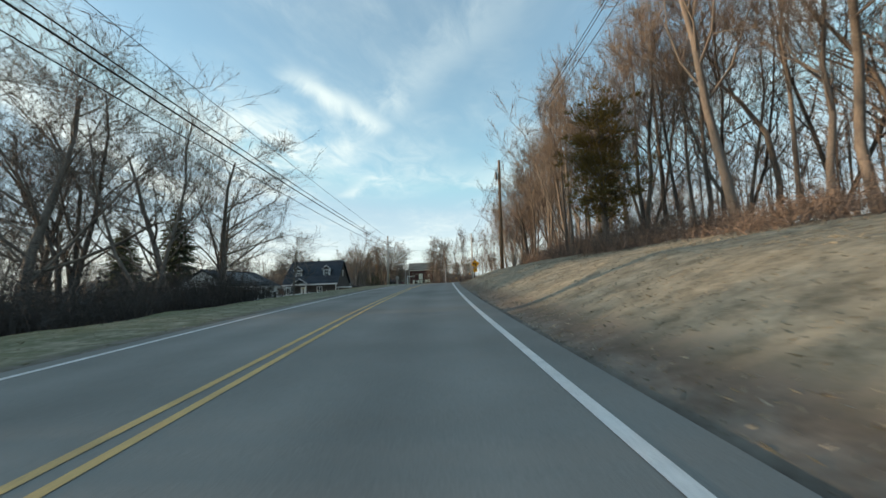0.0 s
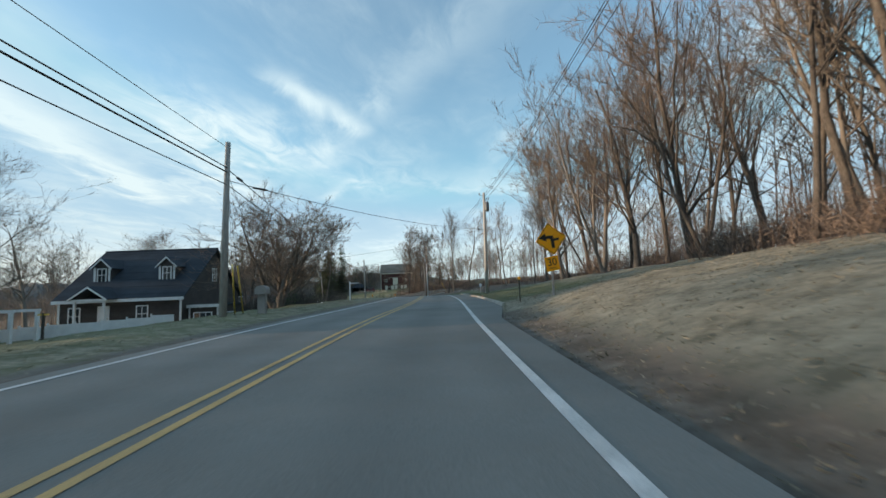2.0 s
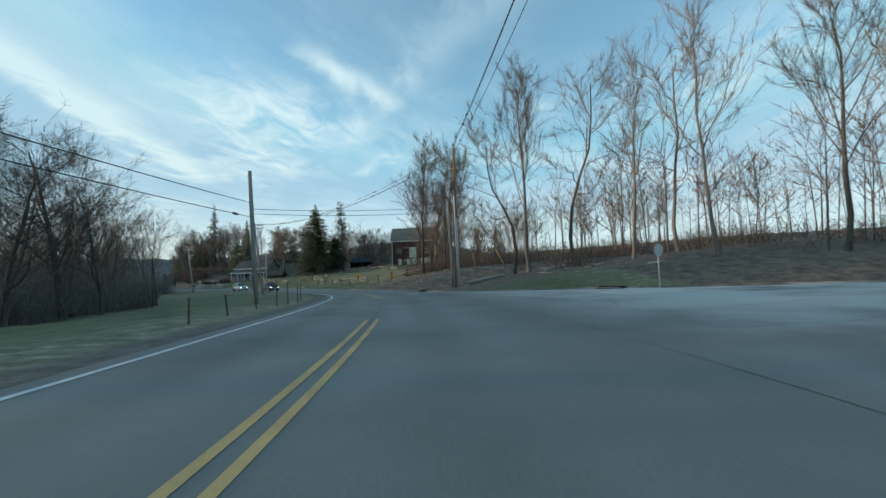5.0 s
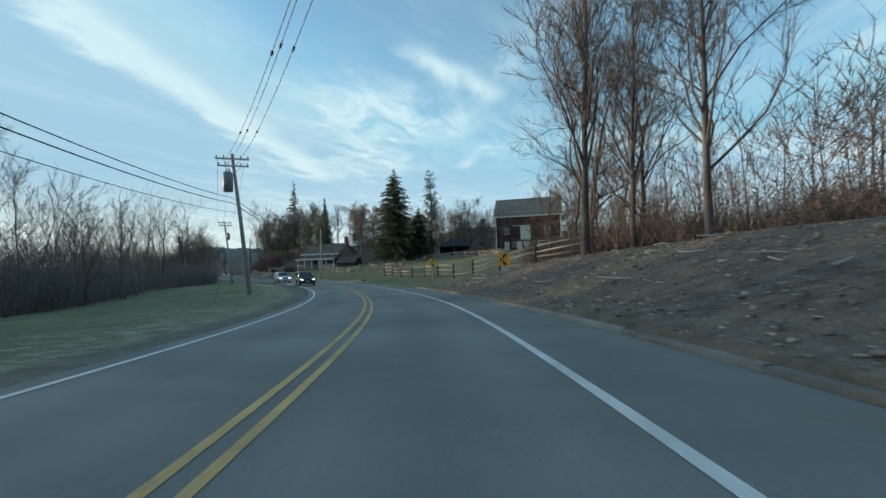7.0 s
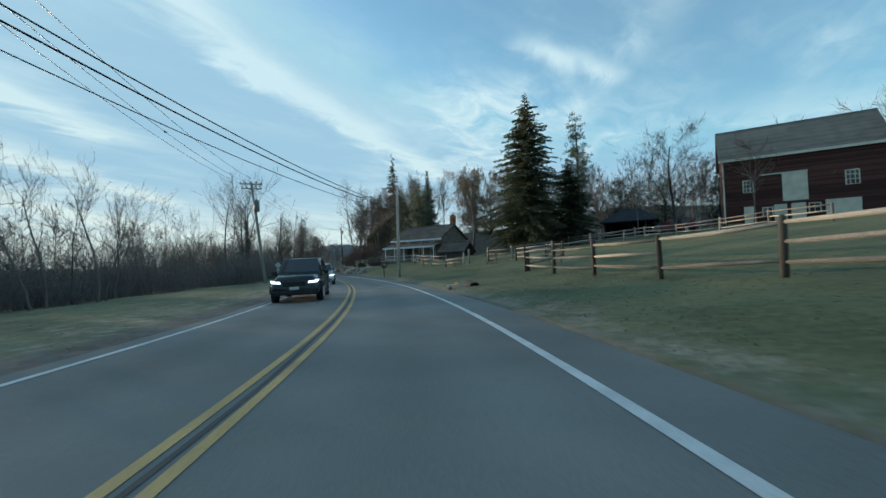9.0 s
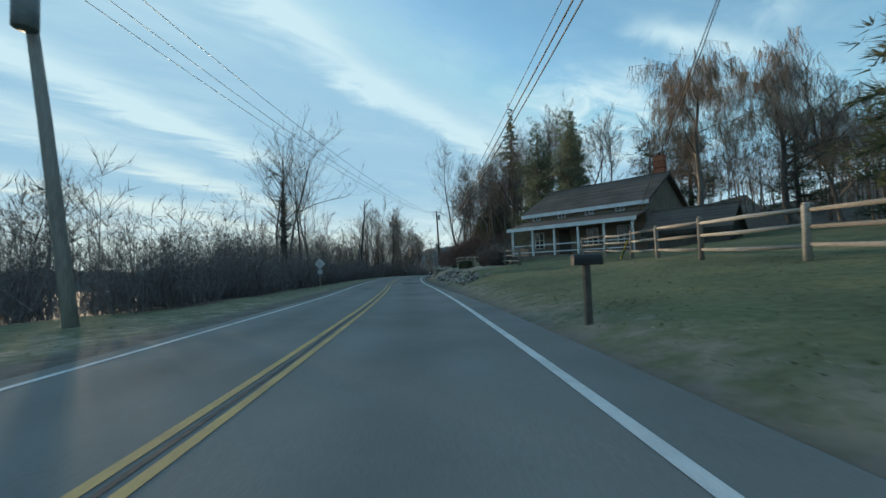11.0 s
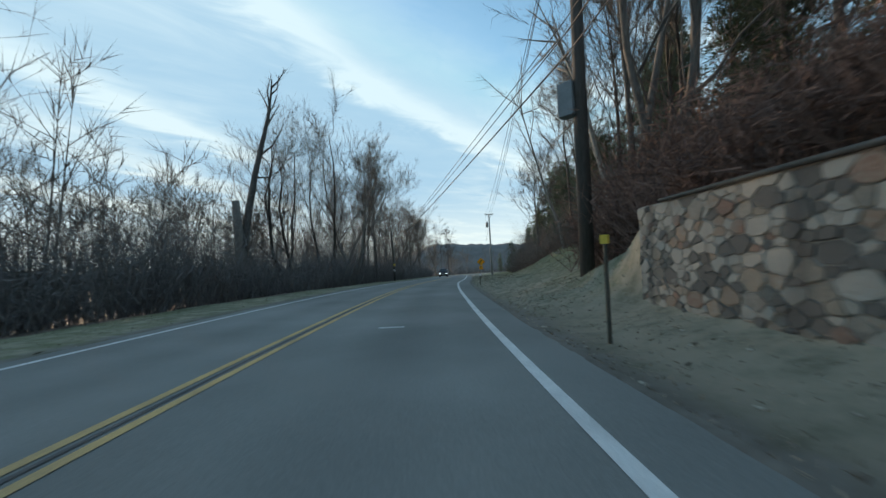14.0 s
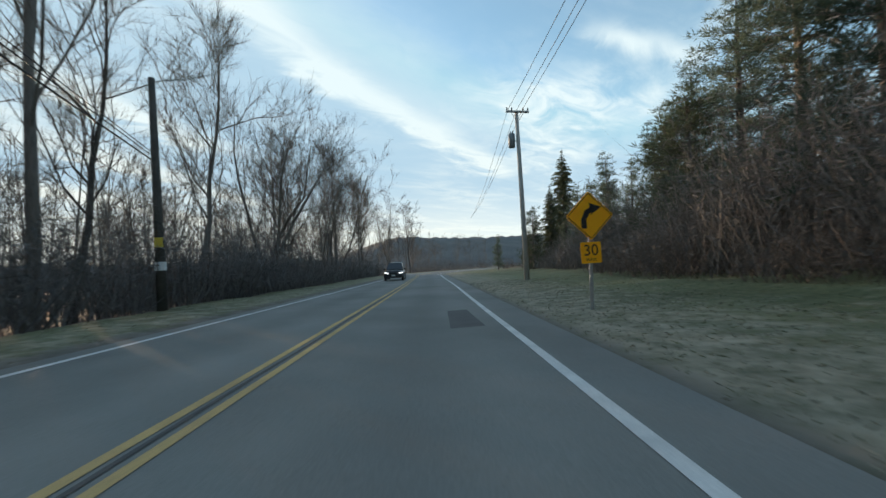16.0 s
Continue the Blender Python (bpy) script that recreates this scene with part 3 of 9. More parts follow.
RIGHT_MID = {
    104: ((4.72, -0.03), (12, -0.03), (22, 0.3), (30, 0.6), (80, 2)),
    118: ((4.72, -0.03), (14, -0.03), (22, 0.3), (30, 0.8), (80, 2.5)),
    130: ((5.2, -0.03), (8.5, -0.02), (10, 0.25), (14, 1.1), (19, 2.1), (30, 2.6), (80, 4)),
    137: ((5.1, 0.10), (6.9, 0.28), (8, 0.45), (11, 1.15), (14, 1.7), (19, 2.0), (30, 2.4), (80, 5)),
    148: ((5.1, 0.10), (6.5, 0.35), (9, 1.3), (12, 2.1), (16, 2.4), (30, 2.8), (80, 6)),
    162: ((5.1, 0.10), (6.7, 0.30), (9, 1.1), (12, 1.9), (17, 2.3), (30, 3.2), (46, 4.2), (80, 7)),
    176: ((4.8, 0.03), (6.7, 0.18), (9.4, 0.5), (14, 1.1), (20, 1.9), (30, 3.0), (47, 4.6), (80, 7)),
    205: ((4.2, -0.03), (5.1, 0.2), (9, 0.5), (15, 1.2), (25, 2.4), (46, 4.5), (80, 7)),
    228: ((4.0, -0.03), (5.1, 0.25), (8, 0.8), (12, 1.4), (18, 2.0), (30, 3.2), (46, 4.6), (80, 7)),
}
RIGHT_FAR = {
    244: ((3.7, -0.03), (4.6, 0.25), (5.4, 0.65), (6.4, 1.15), (7.8, 1.35), (12, 1.7), (20, 2.3), (30, 3.4), (80, 6)),
    258: ((3.7, -0.03), (4.6, 0.28), (5.4, 0.75), (6.2, 1.15), (8, 1.32), (10, 1.42), (13, 1.95), (20, 3.9), (30, 6), (80, 8)),
    268: ((3.8, -0.03), (4.8, 0.36), (5.15, 1.35), (8, 1.45), (10, 1.62), (13, 2.5), (20, 5.2), (30, 7.5), (80, 10)),
    282: ((3.8, -0.03), (4.6, 0.2), (5.9, 0.45), (6.3, 1.8), (9, 2.4), (14, 4.5), (22, 7.5), (30, 9), (80, 11)),
    288: ((3.9, -0.03), (4.8, 0.1), (6.5, 0.7), (9, 1.9), (12, 3.2), (18, 6), (30, 9), (80, 11)),
    309: ((4.1, -0.03), (5.2, 0.08), (7, 0.3), (9, 1.2), (12, 2.8), (16, 4.4), (25, 7), (80, 10)),
    320: ((4.1, -0.03), (5.4, 0.08), (8, 0.3), (12, 0.9), (15, 2.0), (25, 5.0), (80, 9)),
    332: ((4.1, -0.03), (5.5, 0.08), (8, 0.2), (14, 0.7), (20, 1.6), (30, 3), (80, 6)),
    400: ((4.1, -0.03), (5.5, 0.05), (8, 0.15), (14, 0.5), (20, 1.2), (30, 3), (80, 6)),
}
LEFT = {
    -60: ((3.5, -0.05), (6, 0.0), (9, -0.1), (14, -0.6), (22, -1.6), (32, -2.2), (80, -3)),
    40: ((3.9, -0.05), (6, 0.05), (9, -0.1), (14, -0.7), (20, -1.6), (30, -2.1), (80, -3)),
    64: ((3.9, -0.05), (6, 0.12), (9, 0.0), (14, -0.7), (20, -1.7), (30, -2.2), (80, -3)),
    100: ((3.9, -0.05), (6, 0.05), (12, -0.3), (20, -0.9), (30, -1.5), (80, -3)),
    150: ((3.9, -0.05), (7, 0.0), (15, -0.15), (25, -0.5), (40, -1.3), (80, -3)),
    225: ((3.9, -0.05), (7, 0.0), (12, -0.2), (20, -0.8), (40, -2.0), (80, -4)),
    260: ((3.8, -0.05), (5.5, 0.02), (8, -0.1), (12, -0.7), (20, -1.6), (80, -5)),
    400: ((3.8, -0.05), (5.5, 0.02), (8, -0.1), (12, -0.7), (20, -1.6), (80, -5)),
}
U_AXIS = np.concatenate([np.arange(3.0, 7.0, 0.16), np.arange(7.0, 14, 0.28), np.arange(14, 30, 1.0), np.arange(30, 84, 4.0)])


def _table(*parts):
    rows = {s: p for d in parts for s, p in d.items()}
    return np.array(list(rows)), np.array([np.interp(U_AXIS, *zip(*p)) for p in rows.values()])


TABLES = {1: _table(RIGHT_NEAR, RIGHT_MID, RIGHT_FAR), -1: _table(LEFT)}


WALL = ((260.2, 6.2), (260.5, 5.2), (262, 4.95), (268, 4.95), (275, 5.2), (283.5, 6.05))


def wall_top(s):
    return np.interp(s, (260, 262, 268, 276, 284), (1.15, 1.22, 1.45, 1.75, 2.05))


def behind_wall(s, u, h):
    """The ground drops by the height of the stone wall along its line."""
    front = np.interp(s, (260.5, 262, 268, 275, 283.5), (5.15, 4.95, 4.95, 5.2, 6.05))
    low = np.interp(u - front, (-1.1, 0.0), (0.0, 0.33))
    high = wall_top(s) - 0.06 + np.maximum(u - front - 0.3, 0) * np.interp(s, (262, 270, 280), (0.03, 0.07, 0.25))
    f = np.clip((u - front - 0.08) / 0.2, 0, 1)
    near = low * (1 - f) + high * f
    mix = np.clip((u - front - 1.5) / 3.0, 0, 1)
    inside = np.clip(np.minimum(s - 260.0, 284.5 - s) / 0.8, 0, 1)
    return np.where(u > 3.85, h * (1 - inside) + inside * (near * (1 - mix) + np.maximum(h, high * 0.8) * mix), h)


def side_road_far(s):
    """Right-hand limit of the side road's mouth at s."""
    return np.interp(s, (97, 103, 107, 110, 122, 124.2, 125.5, 127.1, 128.7, 132.7, 136, 140.5), (5.0, 6.2, 9.0, 37.0, 17.1, 14.5, 12.8, 11.1, 9.3, 7.0, 5.6, 5.2))


def rise(s, u):
    """Height of the ground over the road's surface."""
    s, u = np.broadcast_arrays(np.asarray(s, float), np.asarray(u, float))
    out = np.zeros(s.shape)
    for side, (stations, heights) in TABLES.items():
        pick = (u * side) >= 0
        ss, uu = np.clip(s[pick], stations[0], stations[-1]), np.clip(np.abs(u[pick]), U_AXIS[0], U_AXIS[-1])
        i = np.clip(np.searchsorted(stations, ss, "right") - 1, 0, len(stations) - 2)
        j = np.clip(np.searchsorted(U_AXIS, uu, "right") - 1, 0, len(U_AXIS) - 2)
        a = (ss - stations[i]) / (stations[i + 1] - stations[i])
        b = (uu - U_AXIS[j]) / (U_AXIS[j + 1] - U_AXIS[j])
        out_ = (heights[i, j] * (1 - a) * (1 - b) + heights[i + 1, j] * a * (1 - b) + heights[i, j + 1] * (1 - a) * b + heights[i + 1, j + 1] * a * b)
        if side > 0:
            past = (uu - side_road_far(ss)) * 0.62        # the grass starts level with the kerb of the side road
            out_ = np.where((ss > 106) & (ss < 140.5), np.minimum(out_, 0.07 + np.where(past > 0, past * 0.24, past * 0.5).clip(-0.1, 9)), out_)
            out_ = behind_wall(ss, uu, out_)
        out[pick] = out_
    return out


def lump(x, y, size):
    """Smooth uneven ground, about -1 to 1."""
    x, y = np.asarray(x) / size, np.asarray(y) / size
    return (np.sin(x * 1.3 + 0.7 * np.sin(y * 1.1)) + np.sin(y * 1.7 + 1.3 * np.sin(x * 0.9 + 2)) + np.sin((x + y) * 2.3 + 1.0) * 0.6) / 2.6


def soil(s, u):
    """A place on the ground, with its unevenness."""
    p = at(s, u, rise(s, u))
    far = np.clip((np.abs(u) - 5.2) / 4, 0, 1)
    p[..., 2] += far * (0.10 * lump(p[..., 0], p[..., 1], 2.2) + 0.05 * lump(p[..., 1], p[..., 0], 0.7))
    return p


def soil_z(x, y):
    s, u = on_road([x], [y])
    return float(soil(s, u)[0, 2])


def right_edge(s):
    """Where the asphalt ends on the right."""
    return np.interp(s, (-60, 58, 64, 96, 100, 136, 140, 172, 177, 225, 240, 262, 268, 300), (3.9, 3.95, 4.72, 4.72, 4.72, 5.0, 5.12, 5.12, 4.3, 4.1, 3.75, 3.75, 3.9, 4.1))


def left_line(s):
    return np.interp(s, (-60, 45, 67, 110, 200, 235, 254, 276, 300, 323), (-3.2, -3.25, -3.0, -2.8, -2.66, -2.75, -3.2, -3.4, -3.3, -3.1))


def middle_line(s):
    return np.interp(s, (-60, 60, 70, 118, 160, 195, 243, 254, 276, 300, 323), (-0.08, -0.13, 0.0, 0.25, 0.27, 0.17, 0.1, -0.1, -0.18, -0.07, 0.05))


def right_line(s):
    return np.interp(s, (-60, 35, 56, 67, 131, 141, 158, 176, 243, 265, 290, 311, 323), (3.39, 3.40, 3.2, 3.12, 3.26, 3.2, 3.4, 3.28, 3.3, 3.25, 3.31, 3.22, 3.27))


def left_edge(s):
    return left_line(s) - 0.45


def strip(s, u0, u1, lift, columns=2):
    s = np.asarray(s, float)
    f = np.linspace(0, 1, columns)
    uu = np.asarray(u0)[..., None] * (1 - f) + np.asarray(u1)[..., None] * f
    p = at(s[:, None] + 0 * uu, uu, lift)
    i = np.arange(len(s) - 1)[:, None] * columns + np.arange(columns - 1)[None]
    i = i.ravel()
    return p.reshape(-1, 3), np.stack([i, i + 1, i + 1 + columns, i + columns], -1)


# the ground: a fine sheet along the road and a coarse one out to the horizon
def build_ground():
    us = np.concatenate([-U_AXIS[U_AXIS < 60][::-1], np.linspace(-2.6, 2.6, 3), U_AXIS[U_AXIS < 60]])
    ss = np.concatenate([np.arange(-60, 345, 0.8), np.arange(345, 470, 1.6)])
    S, U = np.meshgrid(ss, us, indexing="ij")
    p = soil(S, U)
    over_road = (U > left_edge(S) + 0.05) & (U < right_edge(S) - 0.05)
    kerbed = ((S > 64.5) & (S < 97)) | ((S > 139) & (S < 174))
    over_road |= kerbed & (U > 0) & (U < right_edge(S) + 0.16)
    p[..., 2] -= np.where(over_road, 0.25, 0)
    apron = (S > 97) & (S < 140.5) & (U > 0) & (U < side_road_far(S) + 0.14) & (U < 44)
    p[..., 2] -= np.where(apron & (U > 4), 0.2, 0)
    nc = len(us)
    i = (np.arange(len(ss) - 1)[:, None] * nc + np.arange(nc - 1)[None]).ravel()
    verts, faces = [p.reshape(-1, 3)], [np.stack([i, i + 1, i + 1 + nc, i + nc], -1)]
    # coarse sheet
    ax = np.concatenate([-np.geomspace(3000, 260, 14), np.arange(-240, 140, 10.0), np.geomspace(150, 3000, 16)])
    ay = np.concatenate([-np.geomspace(3000, 110, 16), np.arange(-100, 420, 10.0), np.geomspace(430, 3500, 14)])
    X, Y = np.meshgrid(ax, ay, indexing="ij")
    s, u = on_road(X.ravel(), Y.ravel())
    g = at(np.clip(s, -60, 461), 0)[:, 2] + rise(s, u)
    g -= np.where((np.abs(u) < 66) & (s > -72) & (s < 480), 1.6, 0.0)
    q = np.stack([X.ravel(), Y.ravel(), g], -1)
    n0 = len(verts[0])
    j = (np.arange(len(ax) - 1)[:, None] * len(ay) + np.arange(len(ay) - 1)[None]).ravel() + n0
    verts.append(q)
    faces.append(np.stack([j, j + len(ay), j + len(ay) + 1, j + 1], -1))
    me = raw("ground", np.vstack(verts), np.vstack(faces), M_GROUND, True)
    # what grows where: dry grass, litter, gravel
    s = np.concatenate([S.ravel(), s])
    u = np.concatenate([U.ravel(), u])
    dry, litter, gravel = cover(s, u)
    lay = me.color_attributes.new("cover", "FLOAT_COLOR", "POINT")
    lay.data.foreach_set("color", np.stack([dry, litter, gravel, np.ones_like(dry)], -1).astype(np.float32).ravel())
    return tagged(new("ground", me), "winter lawn and verge with dry grass and leaf litter", "ground", kind="structure")


def cover(s, u):
    """How much dry grass, leaf litter and gravel lies at a place, 0 to 1."""
    au = np.abs(u)
    dry = np.full(s.shape, 0.25)
    litter = np.zeros(s.shape)
    gravel = np.zeros(s.shape)
    right = u > 0
    dry = np.where(right & (s < 66), np.interp(s, (52, 66), (1.0, 0.5)), dry)
    dry = np.where(right & (s > 66) & (s < 136), np.interp(au, (5, 9, 12, 16), (0.12, 0.22, 0.5, 0.75)) * np.interp(s, (66, 70, 96, 110), (1.6, 1.0, 1.0, 0.6)), dry)
    dry = np.where(right & (s > 178) & (s < 240), np.interp(au, (4.6, 7), (0.5, 0.05)), dry)
    dry = np.where(right & (s > 136) & (s < 176), 0.35, dry)
    dry = np.where(right & (s > 284), np.interp(au, (5, 9), (0.6, 0.3)), dry)
    dry = np.where(right & (s > 242) & (s <= 284), np.interp(au, (4, 8, 10), (0.75, 0.6, 0.3)), dry)
    dry = np.where(~right, np.interp(au, (4, 9, 20), (0.5, 0.3, 0.3)), dry)
    wood = np.interp(s, (-60, 55, 70, 95), (13.0, 13.0, 15.0, 15.0))
    litter = np.where(right & (s < 100) & (au > wood), 0.9, litter)
    litter = np.where(right & (s >= 128) & (s < 172), np.interp(au, (5.5, 7.5, 16, 30), (0.6, 0.8, 0.85, 0.9)) * np.interp(s, (128, 136, 168, 174), (0.1, 1, 1, 0.3)), litter)
    litter = np.where(right & (s > 105) & (s < 136) & (au > 15), 0.8, litter)
    litter = np.where(right & (s > 240), np.interp(au, (3.9, 5, 7, 12, 16), (0.5, 0.36, 0.26, 0.3, 0.95)) * np.interp(s, (240, 246, 284, 300, 400), (0.3, 1, 1, 0.6, 0.6)), litter)
    litter = np.where(~right, np.where((s > 232) & (au > 8), 0.9, np.where((s > 100) & (au > 21), 0.9, np.where((s < 34) & (au > 10), 0.8, litter))), litter)
    litter = np.where(right & (s > 180) & (s < 240), np.interp(au, (4.2, 4.8, 5.8, 6.6), (0.35, 0.36, 0.25, 0.0)), litter)
    litter = np.where(right & (s < 60), np.maximum(litter, np.interp(au, (3.9, 4.6, 6.0), (0.75, 0.62, 0.0))), litter)
    gravel = np.interp(au, (3.7, 4.2, 4.9), (0.75, 0.55, 0.0))
    gravel = np.where(right & (s > 66) & (s < 176), 0.0, gravel)
    return dry, litter, gravel


ground = build_ground()

S_ROAD = np.arange(-60, 461, 1.0)
road_mesh = raw("road", *strip(S_ROAD, left_edge(S_ROAD), right_edge(S_ROAD), 0.0, 33), M_ROAD)
uu_ = left_edge(S_ROAD)[:, None] * (1 - np.linspace(0, 1, 33)) + right_edge(S_ROAD)[:, None] * np.linspace(0, 1, 33)
lane_ = np.abs(uu_ - np.where(uu_ < 0, -1.55, 1.7))           # from the middle of each lane
oil_ = np.exp(-(lane_ / 0.35) ** 2) - 0.8 * np.exp(-((lane_ - 0.85) / 0.3) ** 2) + 0.5 * np.clip((lane_ - 1.5) / 0.6, 0, 1)
lay_ = road_mesh.color_attributes.new("oil", "FLOAT_COLOR", "POINT")
lay_.data.foreach_set("color", np.repeat((0.5 + 0.5 * oil_).ravel()[:, None], 4, 1).astype(np.float32).ravel())
road = tagged(new("road", road_mesh), "worn grey asphalt of a two-lane country road", "road", kind="structure")

# mouth of the side road
FAR_KERB = ((140.5, 5.2), (136, 5.6), (132.7, 7.0), (128.7, 9.3), (127.1, 11.1), (125.5, 12.8), (122.1, 17.1), (116, 26), (109, 37))
NEAR_KERB = ((64.5, 4.75), (80, 4.75), (96, 4.75), (100, 5.3), (103.5, 6.8), (106, 9.5), (106, 13), (103, 18.5), (96, 29))


def smooth_line(pts, step):
    """Evenly spaced (s, u) along a rounded line."""
    p = np.array(pts, float)
    for _ in range(2):
        q = np.repeat(p, 2, axis=0)
        q = np.vstack([p[:1], (q[1:-1:2] * 0.75 + q[2::2] * 0.25).repeat(1, 0), p[-1:]]) if len(p) < 3 else np.vstack([p[:1]] + [np.vstack([p[i] * 0.75 + p[i + 1] * 0.25, p[i] * 0.25 + p[i + 1] * 0.75]) for i in range(len(p) - 1)] + [p[-1:]])
        p = q
    d = np.r_[0, np.cumsum(np.hypot(*np.diff(p, axis=0).T))]
    k = np.linspace(0, d[-1], max(2, int(d[-1] / step)))
    return np.stack([np.interp(k, d, p[:, 0]), np.interp(k, d, p[:, 1])], -1)


def build_apron():
    a = smooth_line(NEAR_KERB[2:], 0.5)
    b = smooth_line(FAR_KERB, 0.5)
    n = 44
    ia, ib = np.linspace(0, len(a) - 1, n), np.linspace(0, len(b) - 1, n)
    a = np.stack([np.interp(ia, np.arange(len(a)), a[:, k]) for k in (0, 1)], -1)
    b = np.stack([np.interp(ib, np.arange(len(b)), b[:, k]) for k in (0, 1)], -1)
    f = np.linspace(0, 1, 12)
    su = a[:, None] * (1 - f)[None, :, None] + b[:, None] * f[None, :, None]
    su[..., 1] = np.maximum(su[..., 1], 4.65)
    su[0, :, 1] = 4.5
    su[:, 0, 0] -= 0.0
    p = at(su[..., 0], su[..., 1], 0.006)
    m = 12
    i = (np.arange(n - 1)[:, None] * m + np.arange(m - 1)[None]).ravel()
    me = raw("side_road", p.reshape(-1, 3), np.stack([i, i + 1, i + 1 + m, i + m], -1), M_APRON)
    worn = np.interp(su[..., 1], (4.6, 7.0, 11.0), (0.0, 0.6, 1.0)) * np.interp(su[..., 0], (100, 112, 122), (0.6, 0.8, 1.0))
    lay = me.color_attributes.new("worn", "FLOAT_COLOR", "POINT")
    lay.data.foreach_set("color", np.repeat(worn.ravel()[:, None], 4, 1).astype(np.float32).ravel())
    return me


tagged(new("side_road", build_apron()), "pale cracked asphalt mouth of a side road", "road", kind="structure")


def line_strip(name, s0, s1, u, width, mat, label, wander=0.0, shift=0.0):
    s = np.arange(s0, s1 + 0.01, 0.5)
    w = wander * np.sin(s * 0.9) * np.sin(s * 0.23 + 1)
    u = (u(s) if callable(u) else u) + shift
    return tagged(new(name, raw(name, *strip(s, u + w - width / 2, u + w + width / 2, 0.006), mat)), label, "road marking", kind="structure")


line_strip("edge_line_right", -60, 97, right_line, 0.13, M_WHITE, "white edge line, a little worn")
line_strip("edge_line_right", 134, 460, right_line, 0.13, M_WHITE, "white edge line, a little worn")
line_strip("edge_line_left", -60, 460, left_line, 0.12, M_WHITE, "white edge line along the grass verge")
for u in (-0.13, 0.13):
    line_strip("centre_line", -60, 115.5, middle_line, 0.10, M_YELLOW, "one of two worn yellow centre lines", 0.0, u)
    line_strip("centre_line", 129, 460, middle_line, 0.10, M_YELLOW, "one of two worn yellow centre lines", 0.0, u)
line_strip("seam_tar", 114, 132, middle_line, 0.016, M_TAR, "dark tar seam along the centre of the road", 0.03)
line_strip("seam_tar", 165, 360, middle_line, 0.05, M_TAR, "dark tar seam between the yellow lines", 0.02)
sm = np.linspace(0, 1, 16)
stop = np.array([(126.5, 10.5), (120.0, 10.0)])
sp = stop[0] * (1 - sm)[:, None] + stop[1] * sm[:, None]
pa, pb = at(sp[:, 0], sp[:, 1], 0.012), at(sp[:, 0] - 0.02, sp[:, 1] + 0.16, 0.012)
i = np.arange(15)
tagged(new("side_line", raw("side_line", np.vstack([pa, pb]), np.stack([i, i + 1, i + 17, i + 16], -1), M_WHITE)), "white edge line across the side road's mouth", "road marking", kind="structure")


def build_kerb(pts, name, label, side, mat=None, tall=1.0):
    mat = mat or M_KERB
    k = thing(name, label, "kerb", kind="structure")
    p = smooth_line(pts, 0.35)
    n = 8
    for j in range(0, len(p) - 1, n):
        q = p[j:j + n + 1]
        if len(q) < 2:
            continue
        d = np.gradient(q, axis=0)
        d /= np.linalg.norm(d, axis=1)[:, None]
        out = np.stack([-d[:, 1], d[:, 0]], -1)
        out = out * side
        jig = random.uniform(-0.012, 0.012)
        prof = ((0.0, -0.1), (0.02, 0.085 + jig), (0.05, 0.11 + jig), (0.16, 0.115 + jig), (0.19, 0.09 + jig), (0.19, -0.1))
        rows = np.stack([at(q[:, 0] + out[:, 0] * a, q[:, 1] + out[:, 1] * a, h * (tall if h > 0 else 1)) for a, h in prof], 1)
        gap = 0.012 if len(q) > 2 else 0
        rows[0] += (rows[1] - rows[0]) * gap / 0.35
        m = len(prof)
        i = (np.arange(len(q) - 1)[:, None] * m + np.arange(m - 1)[None]).ravel()
        part("kerb_stone", raw("kerb_stone", rows.reshape(-1, 3), np.stack([i, i + m, i + m + 1, i + 1], -1), mat), mat, k)
    return k


build_kerb(NEAR_KERB, "kerb", "pale concrete kerb along the lawn", 1)
build_kerb(FAR_KERB[::-1][:-1] + ((141, 5.16), (150, 5.1), (160, 5.12), (174, 5.2)), "kerb", "worn earthy kerb below the rubble bank", 1, M_KERB_OLD, 0.75)


